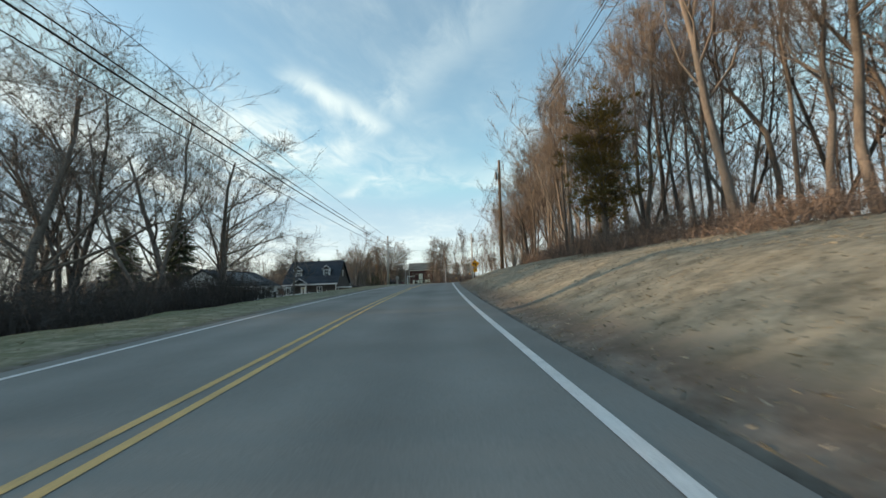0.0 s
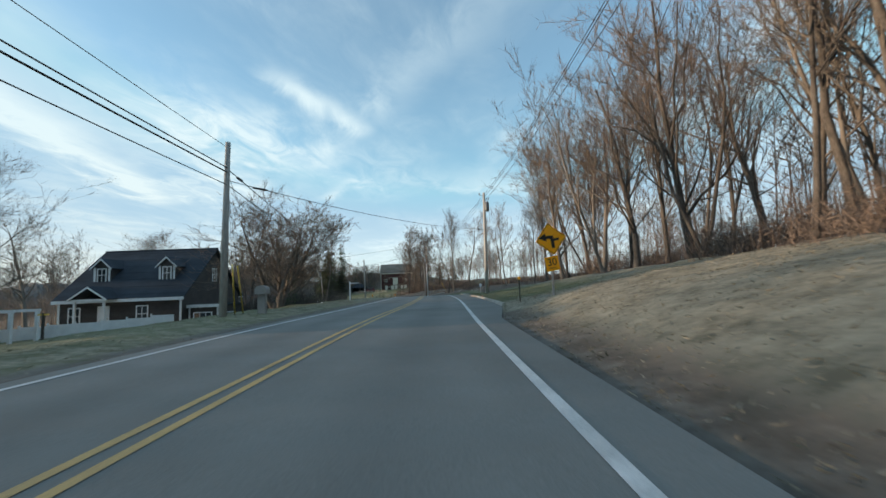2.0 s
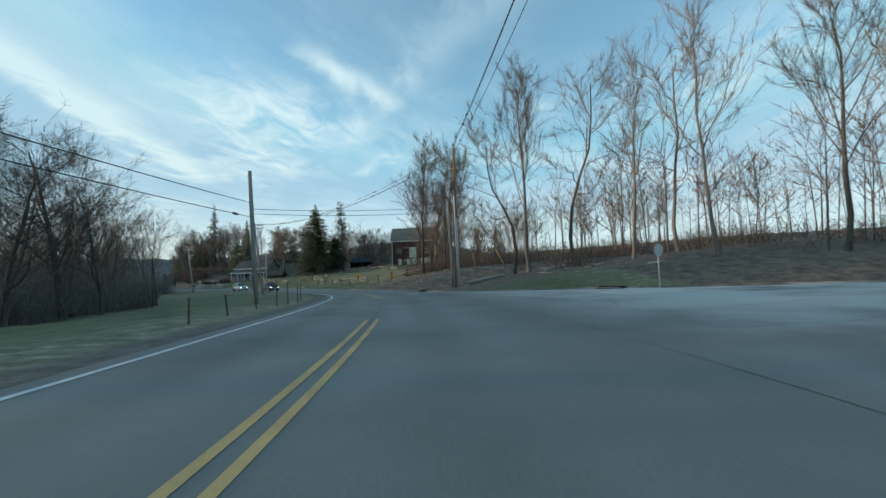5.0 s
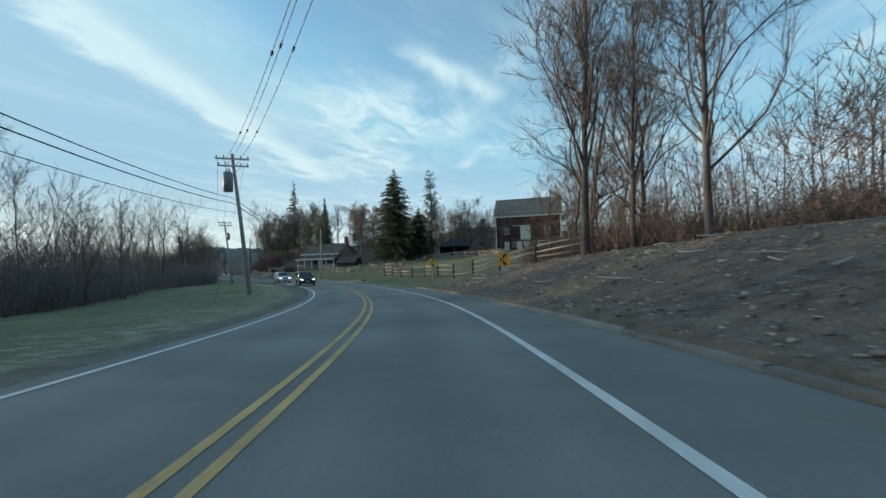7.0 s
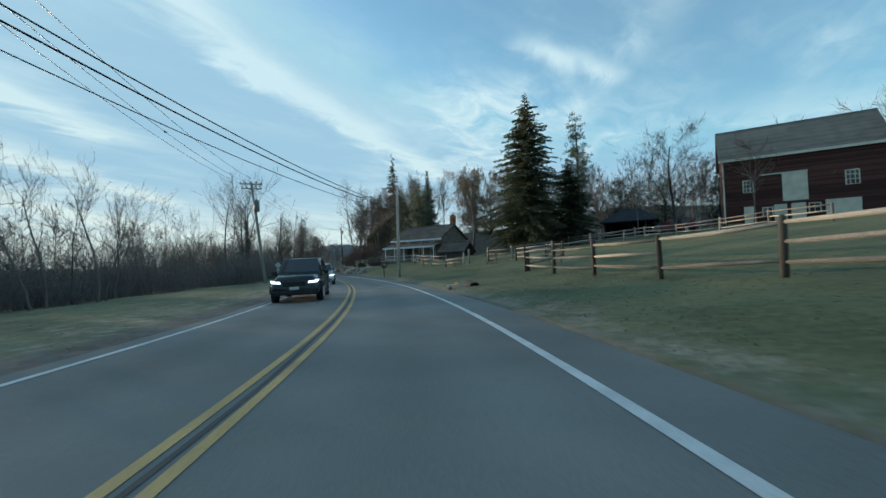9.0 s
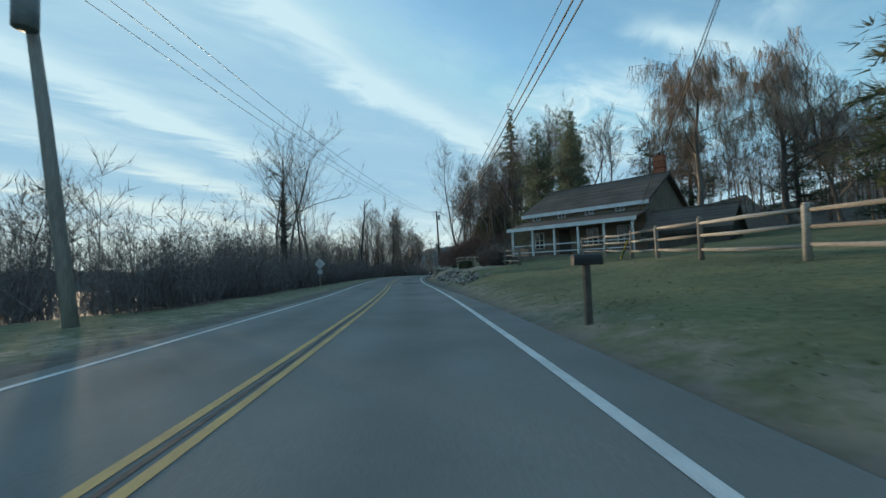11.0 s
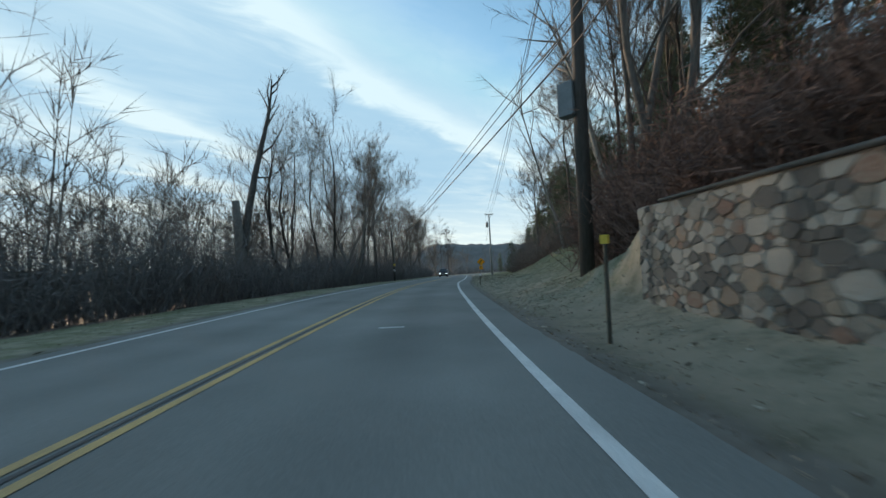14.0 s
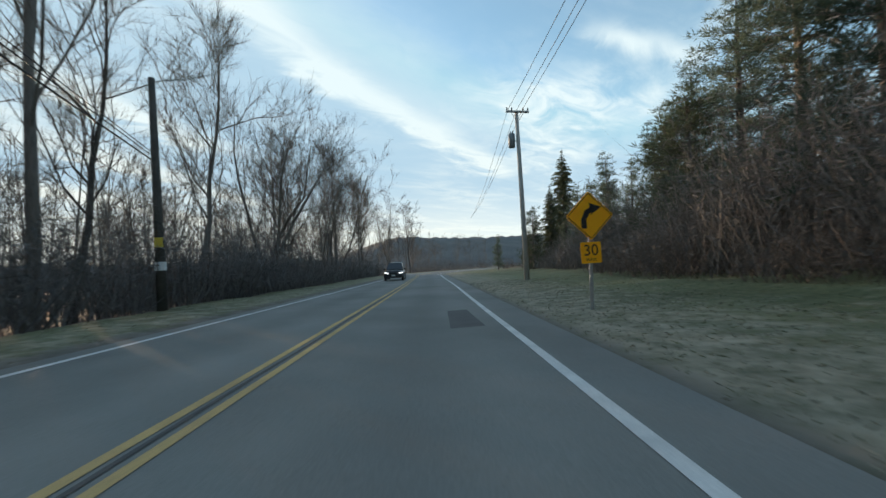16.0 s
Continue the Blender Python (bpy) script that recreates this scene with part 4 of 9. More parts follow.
# ======== plants ========
def grow(seed, height, trunk, spread=0.5, bare=0.3, twigs=2200, lean=0.05, limbs=14, forks=1, droop=0.0, up=0.55, reach=1.0, levels=2, thin=False):
    """A leafless tree: soup of trunk and limbs, soup of twigs. Base at the origin."""
    rng = np.random.default_rng(seed)
    wood, fine = Soup(), Soup()
    tips = []

    def limb(p, d, length, r, level):
        steps = (6, 4, 3 - thin, 1)[level]
        pts, rad = [p], [r]
        for k in range(steps):
            wobble = (0.09 if lean > 0.02 else 0.035, 0.20, 0.24, 0.26)[level] + (0.10 if lean > 0.09 else 0)
            if level == 0 and lean > 0.09:
                d = d * (0.72, 0.72, 1.0)
            d = d + rng.normal(0, wobble, 3) + (0, 0, (0.05, 0.16, 0.12, 0.1)[level] - droop * level * 0.14)
            d = d / np.linalg.norm(d)
            p = p + d * length / steps
            pts.append(p)
            rad.append(max(r * (1 - 0.78 * (k + 1) / steps), 0.009))
        wood.tube(pts, rad, (7 - thin, 4, 3, 3)[level], False)
        if level < levels:
            n = limbs if level == 0 else rng.integers(5 - 2 * thin, 10 - 3 * thin) if level == 1 else rng.integers(3, 6)
            for i in range(n):
                f = bare + (1 - bare) * (i + rng.random()) / n if level == 0 else 0.2 + 0.8 * (i + rng.random()) / n
                f = min(f, 0.98)
                k = min(int(f * steps), steps - 1)
                q = pts[k] + (pts[k + 1] - pts[k]) * (f * steps - k)
                rr = rad[k] + (rad[k + 1] - rad[k]) * (f * steps - k)
                ax = (pts[k + 1] - pts[k]) / np.linalg.norm(pts[k + 1] - pts[k])
                a = rng.random() * 6.283
                side = np.array([math.cos(a), math.sin(a), 0.0])
                side -= ax * (side @ ax)
                side /= np.linalg.norm(side) + 1e-6
                out = side * spread * rng.uniform(0.8, 1.5) + ax * rng.uniform(0.35, 0.8) + (0, 0, up * rng.uniform(0.0, 0.6))
                ln = (length * (0.52 - 0.30 * f) * reach if level == 0 else length * rng.uniform(0.35, 0.62)) * rng.uniform(0.75, 1.25)
                limb(q, out / np.linalg.norm(out), ln, rr * rng.uniform(0.36, 0.58), level + 1)
        if level >= 1:
            tips.append((pts, level))

    for k in range(forks):
        d = np.array([rng.normal(0, lean + 0.12 * (forks > 1)), rng.normal(0, lean + 0.12 * (forks > 1)), 1.0])
        limb(np.array([rng.normal(0, 0.15 * (forks > 1)), rng.normal(0, 0.15 * (forks > 1)), -0.3]), d / np.linalg.norm(d), height * rng.uniform(0.9, 1.02), trunk * (1 if forks == 1 else 0.75), 0)
    wood.prism((0, 0, -0.4), (0, 0, 0.5), trunk * 1.45, trunk * 0.98, 8)
    # fine twigs, each a slim tapered spike
    wts = np.array([0.6 if lv == 1 else 1.2 if lv == 2 else 1.4 for _, lv in tips])
    pick = rng.choice(len(tips), twigs, p=wts / wts.sum())
    q0, q1 = [], []
    for t in pick:
        pts = tips[t][0]
        k = min(int((rng.random() if droop > 0.5 else rng.beta(1.7, 1.0)) * (len(pts) - 1)), len(pts) - 2)
        q = pts[k] + (pts[k + 1] - pts[k]) * rng.random()
        d = (pts[k + 1] - pts[k]) / np.linalg.norm(pts[k + 1] - pts[k])
        d = d * 0.9 + rng.normal(0, 0.42, 3) + (0, 0, 0.32 - droop * 1.3)
        d /= np.linalg.norm(d)
        ln = rng.uniform(0.45, 1.35) * height / 15
        if droop > 0.5:
            d = d * 0.25 + rng.normal(0, 0.12, 3) + (0, 0, -1.0)
            d /= np.linalg.norm(d)
            ln *= 1.7
        q0.append(q)
        q1.append(q + d * ln)
        if rng.random() < 0.6:
            m = q + d * ln * rng.uniform(0.3, 0.6)
            e = d + rng.normal(0, 0.45, 3)
            q0.append(m)
            q1.append(m + e * ln * 0.5)
    v, f = slivers(np.array(q0), np.array(q1), rng.uniform(0.0045, 0.0085, len(q0)) * (1.15 if droop > 0.5 else 1.0), seed)
    fine.add(v, [tuple(x) for x in f])
    return wood, fine


def spikes(base, tip, radius):
    """Many slim three-sided spikes as vertices and faces."""
    n = len(base)
    d = tip - base
    ref = np.where(np.abs(d[:, 2:3]) > 0.8 * np.linalg.norm(d, axis=1, keepdims=True), np.array([[1.0, 0, 0]]), np.array([[0, 0, 1.0]]))
    x = np.cross(d, ref)
    x /= np.linalg.norm(x, axis=1, keepdims=True) + 1e-9
    y = np.cross(d, x)
    y /= np.linalg.norm(y, axis=1, keepdims=True) + 1e-9
    r = np.asarray(radius).reshape(-1, 1) * np.ones((n, 1))
    v = np.stack([base + x * r, base + (-0.5 * x + 0.866 * y) * r, base + (-0.5 * x - 0.866 * y) * r, tip], 1).reshape(-1, 3)
    i = np.arange(n)[:, None] * 4
    f = np.concatenate([i + (0, 1, 3), i + (1, 2, 3), i + (2, 0, 3)], 1).reshape(-1, 3)
    return v, f


def slivers(base, tip, radius, seed=1):
    """The finest twigs and blades: one slim tapered face each."""
    n = len(base)
    d = tip - base
    x = np.cross(d, np.random.default_rng(seed).normal(0, 1, (n, 3)))
    x /= np.linalg.norm(x, axis=1, keepdims=True) + 1e-9
    r = np.asarray(radius).reshape(-1, 1) * 1.3
    v = np.stack([base + x * r, base - x * r, tip], 1).reshape(-1, 3)
    return v, np.arange(3 * n).reshape(-1, 3)


def evergreen(seed, height, radius, trunk, whorls=30, per=9, sprays=16, droop=0.25, base=0.06, ragged=0.25, lift=0.0, spray=0.42, shape=0.85):
    """A conifer: soup of trunk and branches, soup of needle sprays."""
    rng = np.random.default_rng(seed)
    wood, leaf = Soup(), Soup()
    wood.tube([(0, 0, -0.3), (0, 0, height * 0.5), (0, 0, height * 0.985)], [trunk, trunk * 0.55, 0.02], 7, False)
    for i in range(whorls):
        f = base + (1 - base) * (i + rng.random() * 0.7) / whorls
        z = f * height
        reach = radius * (1 - f) ** shape * rng.uniform(1 - ragged, 1.05) + 0.12
        for j in range(per if f < 0.9 else 5):
            a = rng.random() * 6.283
            ln = reach * rng.uniform(1 - ragged * 1.4, 1.0)
            d = np.array([math.cos(a), math.sin(a), lift + 0.35 * (f - 0.35)])
            p0 = np.array([0, 0, z + rng.normal(0, 0.7) * height / whorls])
            p1 = p0 + d * ln * 0.55
            p2 = p0 + d * ln + (0, 0, -droop * ln * 0.6)
            wood.tube([p0, p1, p2], [0.035 + 0.01 * ln, 0.025, 0.008], 3, False)
            n = max(5, int(sprays * ln / radius * 2.0))
            for k in range(n):
                g = 0.12 + 0.88 * (k + rng.random()) / n
                q = p0 + (p1 - p0) * min(g / 0.55, 1) + (p2 - p1) * max(0, (g - 0.55) / 0.45)
                side = np.array([-d[1], d[0], 0]) * rng.choice((-1, 1))
                e = side * rng.uniform(0.15, 1.0) + d * rng.uniform(0.1, 0.8) + (0, 0, rng.uniform(-0.65, 0.2) - droop * 0.7)
                e /= np.linalg.norm(e)
                sz = spray * rng.uniform(0.6, 1.3) * (0.55 + 0.45 * min(1, ln / 2))
                w = np.cross(e, rng.normal(0, 1, 3))
                w = w / np.linalg.norm(w) * sz * 0.14
                h = np.cross(e, w)
                fan = w * 3.2 + h * rng.uniform(-1, 1)
                tip = q + e * sz
                leaf.add([q - w, q + w, tip, q + e * sz * 0.15 - h, q + e * sz * 0.15 + h, tip * 0.8 + q * 0.2 + fan, q + e * sz * 0.3 + h, q + e * sz * 0.3 - h, tip * 0.85 + q * 0.15 - fan], [(0, 1, 2), (3, 4, 5), (6, 7, 8)])
    return wood, leaf


def clumped(seed, height, radius, trunk, whorls=30, per=9, clumps=5, tufts=14, base=0.05, ragged=0.4, rise=0.2, shape=0.5, tuft=0.32, clump=0.34):
    """An evergreen whose branches carry soft round clumps of needles: soup of wood, soup of needles."""
    rng = np.random.default_rng(seed)
    wood, leaf = Soup(), Soup()
    wood.tube([(0, 0, -0.3), (0.1, 0, height * 0.5), (0, 0, height * 0.97)], [trunk, trunk * 0.6, 0.03], 7, False)
    q0, q1 = [], []
    for i in range(whorls):
        f = base + (1 - base) * (i + rng.random() * 0.8) / whorls
        reach = radius * (1 - f) ** shape * rng.uniform(1 - ragged, 1.05) + 0.25
        for j in range(per if f < 0.9 else 5):
            a = rng.random() * 6.283
            ln = reach * rng.uniform(1 - ragged, 1.0)
            d = np.array([math.cos(a), math.sin(a), rise * rng.uniform(0.2, 1.6)])
            p0 = np.array([0, 0, f * height + rng.normal(0, 0.6) * height / whorls])
            p1 = p0 + d * ln * 0.6 - (0, 0, 0.06 * ln)
            p2 = p0 + d * ln + (0, 0, 0.05 * ln)
            wood.tube([p0, p1, p2], [0.03 + 0.009 * ln, 0.022, 0.008], 3, False)
            n = max(2, int(clumps * ln / radius * 1.6 + 0.5))
            for k in range(n):
                g = 0.3 + 0.7 * (k + rng.random()) / n
                c = p0 + (p1 - p0) * min(g / 0.6, 1) + (p2 - p1) * max(0, (g - 0.6) / 0.4) + rng.normal(0, clump * 0.7, 3) * (1, 1, 0.5)
                o = rng.normal(0, 1, (tufts, 3))
                o /= np.linalg.norm(o, axis=1)[:, None]
                st = c + o * clump * rng.uniform(0.1, 0.8, (tufts, 1)) * (1, 1, 0.6)
                e = o * 0.7 + d * 0.5 + (0, 0, 0.35)
                e *= (tuft * rng.uniform(0.6, 1.3, tufts) / np.linalg.norm(e, axis=1))[:, None]
                q0.append(st), q1.append(st + e)
    q0, q1 = np.vstack(q0), np.vstack(q1)
    v, f = slivers(q0, q1, rng.uniform(0.011, 0.022, len(q0)) * tuft / 0.32, seed)
    leaf.add(v, [tuple(x) for x in f])
    return wood, leaf


def tree_kind(name, label, category, soups, mats, names):
    t = thing(name, label, category, (0, 0, -80))
    for soup, mat, nm in zip(soups, mats, names):
        part(nm, soup, mat, t, "", True)
    return t


BARE = "leafless grey-brown tree with fine twigs"
kinds = {}
for key, seed, h, r, kw, mat in (
        ("tall", 11, 17, 0.19, dict(spread=0.42, bare=0.34, twigs=3420, limbs=14), M_TWIG),
        ("tall2", 12, 18, 0.21, dict(spread=0.48, bare=0.30, twigs=3420, limbs=15, lean=0.07), M_TWIG),
        ("fork", 15, 16, 0.2, dict(spread=0.45, bare=0.30, twigs=2280, limbs=10, forks=2), M_TWIG),
        ("full", 16, 13, 0.2, dict(spread=0.62, bare=0.16, twigs=2850, limbs=17, reach=1.15), M_RED_TWIG),
        ("full2", 17, 14, 0.25, dict(levels=3, spread=0.7, bare=0.17, twigs=3420, limbs=18, reach=1.25), M_TWIG),
        ("wide", 18, 7, 0.17, dict(levels=3, spread=0.8, bare=0.12, twigs=8000, limbs=12, up=0.55, reach=1.1, forks=5, lean=0.085), M_RED_TWIG),
        ("weeping", 26, 11, 0.25, dict(levels=3, spread=0.95, bare=0.3, twigs=8000, limbs=14, up=0.7, reach=1.15, droop=0.6), M_WILLOW),
        ("crooked", 29, 16, 0.165, dict(spread=0.55, bare=0.4, twigs=1710, limbs=11, lean=0.092), M_TWIG),
        ("sparse", 31, 16, 0.2, dict(spread=0.4, bare=0.48, twigs=792, limbs=7, up=0.9, reach=1.3, lean=0.05), M_TWIG),
        ("sparse2", 32, 16, 0.17, dict(spread=0.45, bare=0.5, twigs=660, limbs=6, up=0.8, reach=1.4, lean=0.04), M_TWIG),
        ("vase", 33, 15, 0.24, dict(levels=3, spread=0.34, bare=0.25, twigs=3420, limbs=8, up=0.8, forks=4, lean=0.10), M_TWIG),
        ("straight", 34, 16, 0.19, dict(spread=0.5, bare=0.2, twigs=5700, limbs=26, up=0.75, reach=0.85, lean=0.012), M_TWIG),
        ("slim", 13, 15, 0.14, dict(thin=True, spread=0.36, bare=0.4, twigs=1178, limbs=11), M_TWIG),
        ("slim2", 14, 14, 0.12, dict(thin=True, spread=0.40, bare=0.42, twigs=1064, limbs=10, lean=0.09), M_RED_TWIG),
        ("light", 27, 13, 0.17, dict(thin=True, spread=0.55, bare=0.22, twigs=1520, limbs=13, reach=1.1), M_TWIG)):
    kinds[key] = tree_kind("tree", BARE, "tree", grow(seed, h, r, **kw), (M_BARK, mat), ("trunk", "crown"))
kinds["spruce"] = tree_kind("spruce_tree", "tall dark green spruce with drooping branches", "tree", evergreen(21, 20, 6.6, 0.32, 58, 12, 50, 0.34, 0.05, 0.42, 0.1, 0.36, 0.72), (M_BARK, M_NEEDLE), ("trunk", "crown"))
kinds["spruce2"] = tree_kind("spruce_tree", "narrow dark spruce with ragged branches", "tree", evergreen(22, 22, 3.6, 0.28, 54, 9, 24, 0.35, 0.10, 0.45, 0.05, 0.5), (M_BARK, M_NEEDLE), ("trunk", "crown"))
kinds["ragged"] = tree_kind("spruce_tree", "tall spruce with sparse ragged branches", "tree", evergreen(36, 22, 3.5, 0.24, 30, 5, 34, 0.45, 0.36, 0.55, 0.05, 0.5, 0.62), (M_BARK, M_NEEDLE), ("trunk", "crown"))
kinds["pine"] = tree_kind("pine_tree", "dark green pine with layered branches", "tree", clumped(23, 17, 4.4, 0.3, 26, 8, 6, 16, 0.08, 0.5, 0.2, 0.55, 0.40, 0.42), (M_BARK, M_PINE), ("trunk", "crown"))
kinds["bushy"] = tree_kind("evergreen_tree", "bushy dark evergreen tree", "tree", clumped(24, 9, 3.0, 0.2, 18, 7, 5, 10, 0.03, 0.5, 0.25, 0.5, 0.42, 0.36), (M_BARK, M_NEEDLE), ("trunk", "crown"))
kinds["cedar"] = tree_kind("cedar_tree", "bushy cedar lit warm on its top", "tree", clumped(25, 9.5, 3.3, 0.2, 20, 7, 5, 22, 0.24, 0.72, 0.6, 0.36, 0.36, 0.40), (M_BARK, M_CEDAR), ("trunk", "crown"))
kinds["near_pine"] = tree_kind("pine_tree", "large dark pine with soft layered branches", "tree", clumped(28, 16, 5.2, 0.3, 26, 8, 8, 22, 0.06, 0.65, 0.22, 0.42, 0.36, 0.42), (M_BARK, M_PINE), ("trunk", "crown"))
KIND_HEIGHT = dict(ragged=22, straight=16, sparse=16, sparse2=16, vase=15, near_pine=16, weeping=11, light=13, tall=17, tall2=18, slim=15, slim2=14, fork=16, full=13, full2=14, wide=7, crooked=16, spruce=20, spruce2=22, pine=17, bushy=9, cedar=9.5)


def plant(key, x, y, height, turn=None, wide=1.0, label="", group="", z=None):
    k = height / KIND_HEIGHT[key]
    z = soil_z(x, y) if z is None else z
    m = pose(x, y, z - 0.05, 0, 0, random.uniform(0, 360) if turn is None else turn) @ Matrix.Diagonal((k * wide, k * wide, k, 1))
    ob = copy_thing(kinds[key], m)
    ob.matrix_basis = m
    return tagged(ob, label, "", group)


def plant_su(key, s, u, height, **kw):
    p = soil(np.array([float(s)]), np.array([float(u)]))[0]
    return plant(key, p[0], p[1], height, z=p[2], **kw)


def thicket(name, label, zones, mat, seed, category="undergrowth"):
    """Tangled leafless undergrowth. Zones: s from, to; u from, to; count; height; tilt."""
    rng = np.random.default_rng(seed)
    vs, fs, n0 = [], [], 0
    for s0, s1, u0, u1, count, height, tilt in zones:
        # clumped placement, with tops that rise and fall along the row
        clumps = max(3, count // 60)
        cs, cu, ch = rng.uniform(s0, s1, clumps), rng.uniform(u0, u1, clumps), rng.uniform(0.45, 1.25, clumps)
        ch *= 0.85 + 0.35 * lump(cs, cu, 4.0)
        k = rng.integers(0, clumps, count)
        s = np.clip(cs[k] + rng.normal(0, 0.9, count), s0 - 1, s1 + 1)
        u = np.clip(cu[k] + rng.normal(0, 0.7, count), min(u0, u1), max(u0, u1))
        b = soil(s, u)
        ln = height * ch[k] * rng.uniform(0.42, 1.0, count) * np.where(rng.random(count) < 0.03, 1.3, 1.0)
        d = rng.normal(0, tilt, (count, 3))
        d[:, 2] = 1.0
        d /= np.linalg.norm(d, axis=1)[:, None]
        b[:, 2] += rng.uniform(-0.05, 0.3, count) * ln
        v, f = slivers(b, b + d * ln[:, None], rng.uniform(0.007, 0.016, count) * min(1.2, max(0.8, height / 2.6)))
        vs.append(v)
        fs.append(f + n0)
        n0 += len(v)
        m = int(count * (3.1 if height < 5 else 3.8))
        j = rng.integers(0, count, m)
        q = b[j] + d[j] * (ln[j] * rng.uniform(0.15, 1.0, m))[:, None]
        e = rng.normal(0, 1, (m, 3))
        e[:, 2] = np.abs(e[:, 2]) * 0.6
        e *= (rng.uniform(0.15, 0.5, m) * min(height, 3.0) / 2.2 / np.linalg.norm(e, axis=1))[:, None]
        v, f = slivers(q, q + e, rng.uniform(0.006, 0.013, m) * min(1.5, max(0.8, height / 2.6)))
        vs.append(v)
        fs.append(f + n0)
        n0 += len(v)
    return tagged(new(name, raw(name, np.vstack(vs), np.vstack(fs), mat)), label, category, kind="stuff")


def blades(name, label, zones, mat, seed, height=0.12, category="grass"):
    """Grass or litter on the ground. Zones: s from, to; u from, to; count."""
    rng = np.random.default_rng(seed)
    bs, ts = [], []
    for s0, s1, u0, u1, count in zones:
        s, u = rng.uniform(s0, s1, count), rng.uniform(u0, u1, count)
        if u0 > 0:
            u = np.maximum(u, right_edge(s) + 0.1)
        b = soil(s, u)
        d = rng.normal(0, 0.55, (count, 3))
        d[:, 2] = rng.uniform(0.2, 0.6, count)
        bs.append(b)
        ts.append(b + d * (height * rng.uniform(0.5, 1.5, count))[:, None])
    b, t = np.vstack(bs), np.vstack(ts)
    v, f = slivers(b, t, rng.uniform(0.006, 0.02, len(b)) * height / 0.12, seed)
    return tagged(new(name, raw(name, v, f, mat)), label, category, kind="stuff")


def far_wood(name, label, zones, seed, mat):
    """Distant leafless woods in one mesh. Zones: s from, to; u from, to; count; height from, to."""
    rng = np.random.default_rng(seed)
    b, t, r, b2, t2 = [], [], [], [], []
    for s0, s1, u0, u1, count, h0, h1 in zones:
        feet = soil(rng.uniform(s0, s1, count), rng.uniform(u0, u1, count))
        for p in feet:
            h = rng.uniform(h0, h1)
            lean = np.array([rng.normal(0, 0.05), rng.normal(0, 0.05), 1.0])
            b.append([p - (0, 0, 0.5)])
            t.append([p + lean * h])
            r.append([0.008 * h])
            n1 = 14
            f = rng.uniform(0.25, 0.95, n1)
            q = p + lean * (h * f)[:, None]
            d = rng.normal(0, 0.62, (n1, 3))
            d[:, 2] = rng.uniform(0.5, 1.1, n1)
            d *= (h * (0.55 - 0.4 * f) / np.linalg.norm(d, axis=1))[:, None]
            b.append(q), t.append(q + d), r.append(np.full(n1, 0.030))
            n2 = 110
            k = rng.integers(0, n1, n2)
            q2 = q[k] + d[k] * rng.uniform(0.15, 1.0, n2)[:, None]
            e = d[k] / np.linalg.norm(d[k], axis=1)[:, None] + rng.normal(0, 0.5, (n2, 3)) + (0, 0, 0.3)
            e *= (rng.uniform(0.06, 0.15, n2) * h / np.linalg.norm(e, axis=1))[:, None]
            b2.append(q2), t2.append(q2 + e)
    v, f = spikes(np.vstack(b), np.vstack(t), np.concatenate(r))
    v2, f2 = slivers(np.vstack(b2), np.vstack(t2), np.full(len(b2) * 110, 0.017), seed)
    v, f = np.vstack([v, v2]), np.vstack([f, f2 + len(v)])
    return tagged(new(name, raw(name, v, f, mat)), label, "woods", kind="stuff")

# ======== woods and single trees ========
rs = random.Random(5)


def wood_row(keys, s0, s1, u0, u1, count, h0, h1, label="", group="", gap=1.2):
    done = []
    for _ in range(count * 6):
        s, u = rs.uniform(s0, s1), rs.uniform(u0, u1)
        if all((s - a) ** 2 + (u - b) ** 2 > gap * gap for a, b in done):
            done.append((s, u))
            plant_su(rs.choice(keys), s, u, rs.uniform(h0, h1), group=group, label=label)
            if len(done) == count:
                break


# wood on the bank beside the first stretch
wood_row(("tall", "tall2", "fork", "slim", "crooked"), 4, 62, 14.0, 20, 28, 13, 18, "leafless tree on the bank, lit warm by the low sun", "trees on the bank", 1.7)
wood_row(("tall", "light", "fork", "full"), 6, 66, 17.5, 24, 16, 11, 15, "leafless tree in the wood above the bank", "trees on the bank", 1.6)
wood_row(("straight", "tall", "full", "fork"), 64, 92, 13.5, 20, 17, 12, 16, "leafless tree at the edge of the lawn", "trees on the bank", 1.8)
plant_su("cedar", 23.4, 12.0, 8.5, wide=1.3, label="bushy olive-green cedar at the edge of the wood")
plant_su("tall2", 18.3, 16.0, 21, label="thick-trunked leafless tree on the bank")
plant_su("crooked", 100, 18, 12, label="dark leafless tree wrapped in vines beyond the lawn")
# left of the first stretch
plant_su("full2", 29, -17, 13, wide=1.2, label="wide leafless tree by the verge")
plant_su("full2", 41.8, -20.2, 13, wide=1.1, label="wide leafless tree by the verge")
plant_su("full2", 34, -30, 15, wide=1.2, label="broad leafless tree behind the verge")
for s, u, h, key in ((12, -15, 15, "full2"), (24, -14.5, 13, "fork"), (27, -22, 16, "vase"), (21, -19, 16, "full2")):
    plant_su(key, s, u, h, wide=1.15, label="large dark leafless tree by the verge", group="trees by the first verge")
plant_su("spruce", 66.5, -43.6, 18.5, wide=1.05, label="dark dense conical evergreen behind the white house")
plant_su("spruce", 60.5, -48, 15, wide=1.0, label="dark dense conical evergreen behind the white house")
plant(*("full2", -20.0, 37.2), 14.5, wide=1.25, label="large dark leafless tree with spreading limbs by the verge")
wood_row(("light", "full2"), 6, 40, -45, -26, 7, 10, 14, "leafless tree behind the verge", "garden trees", 3)
plant(*("full2", -24, 66.5), 10.5, label="leafless tree in front of the white house")
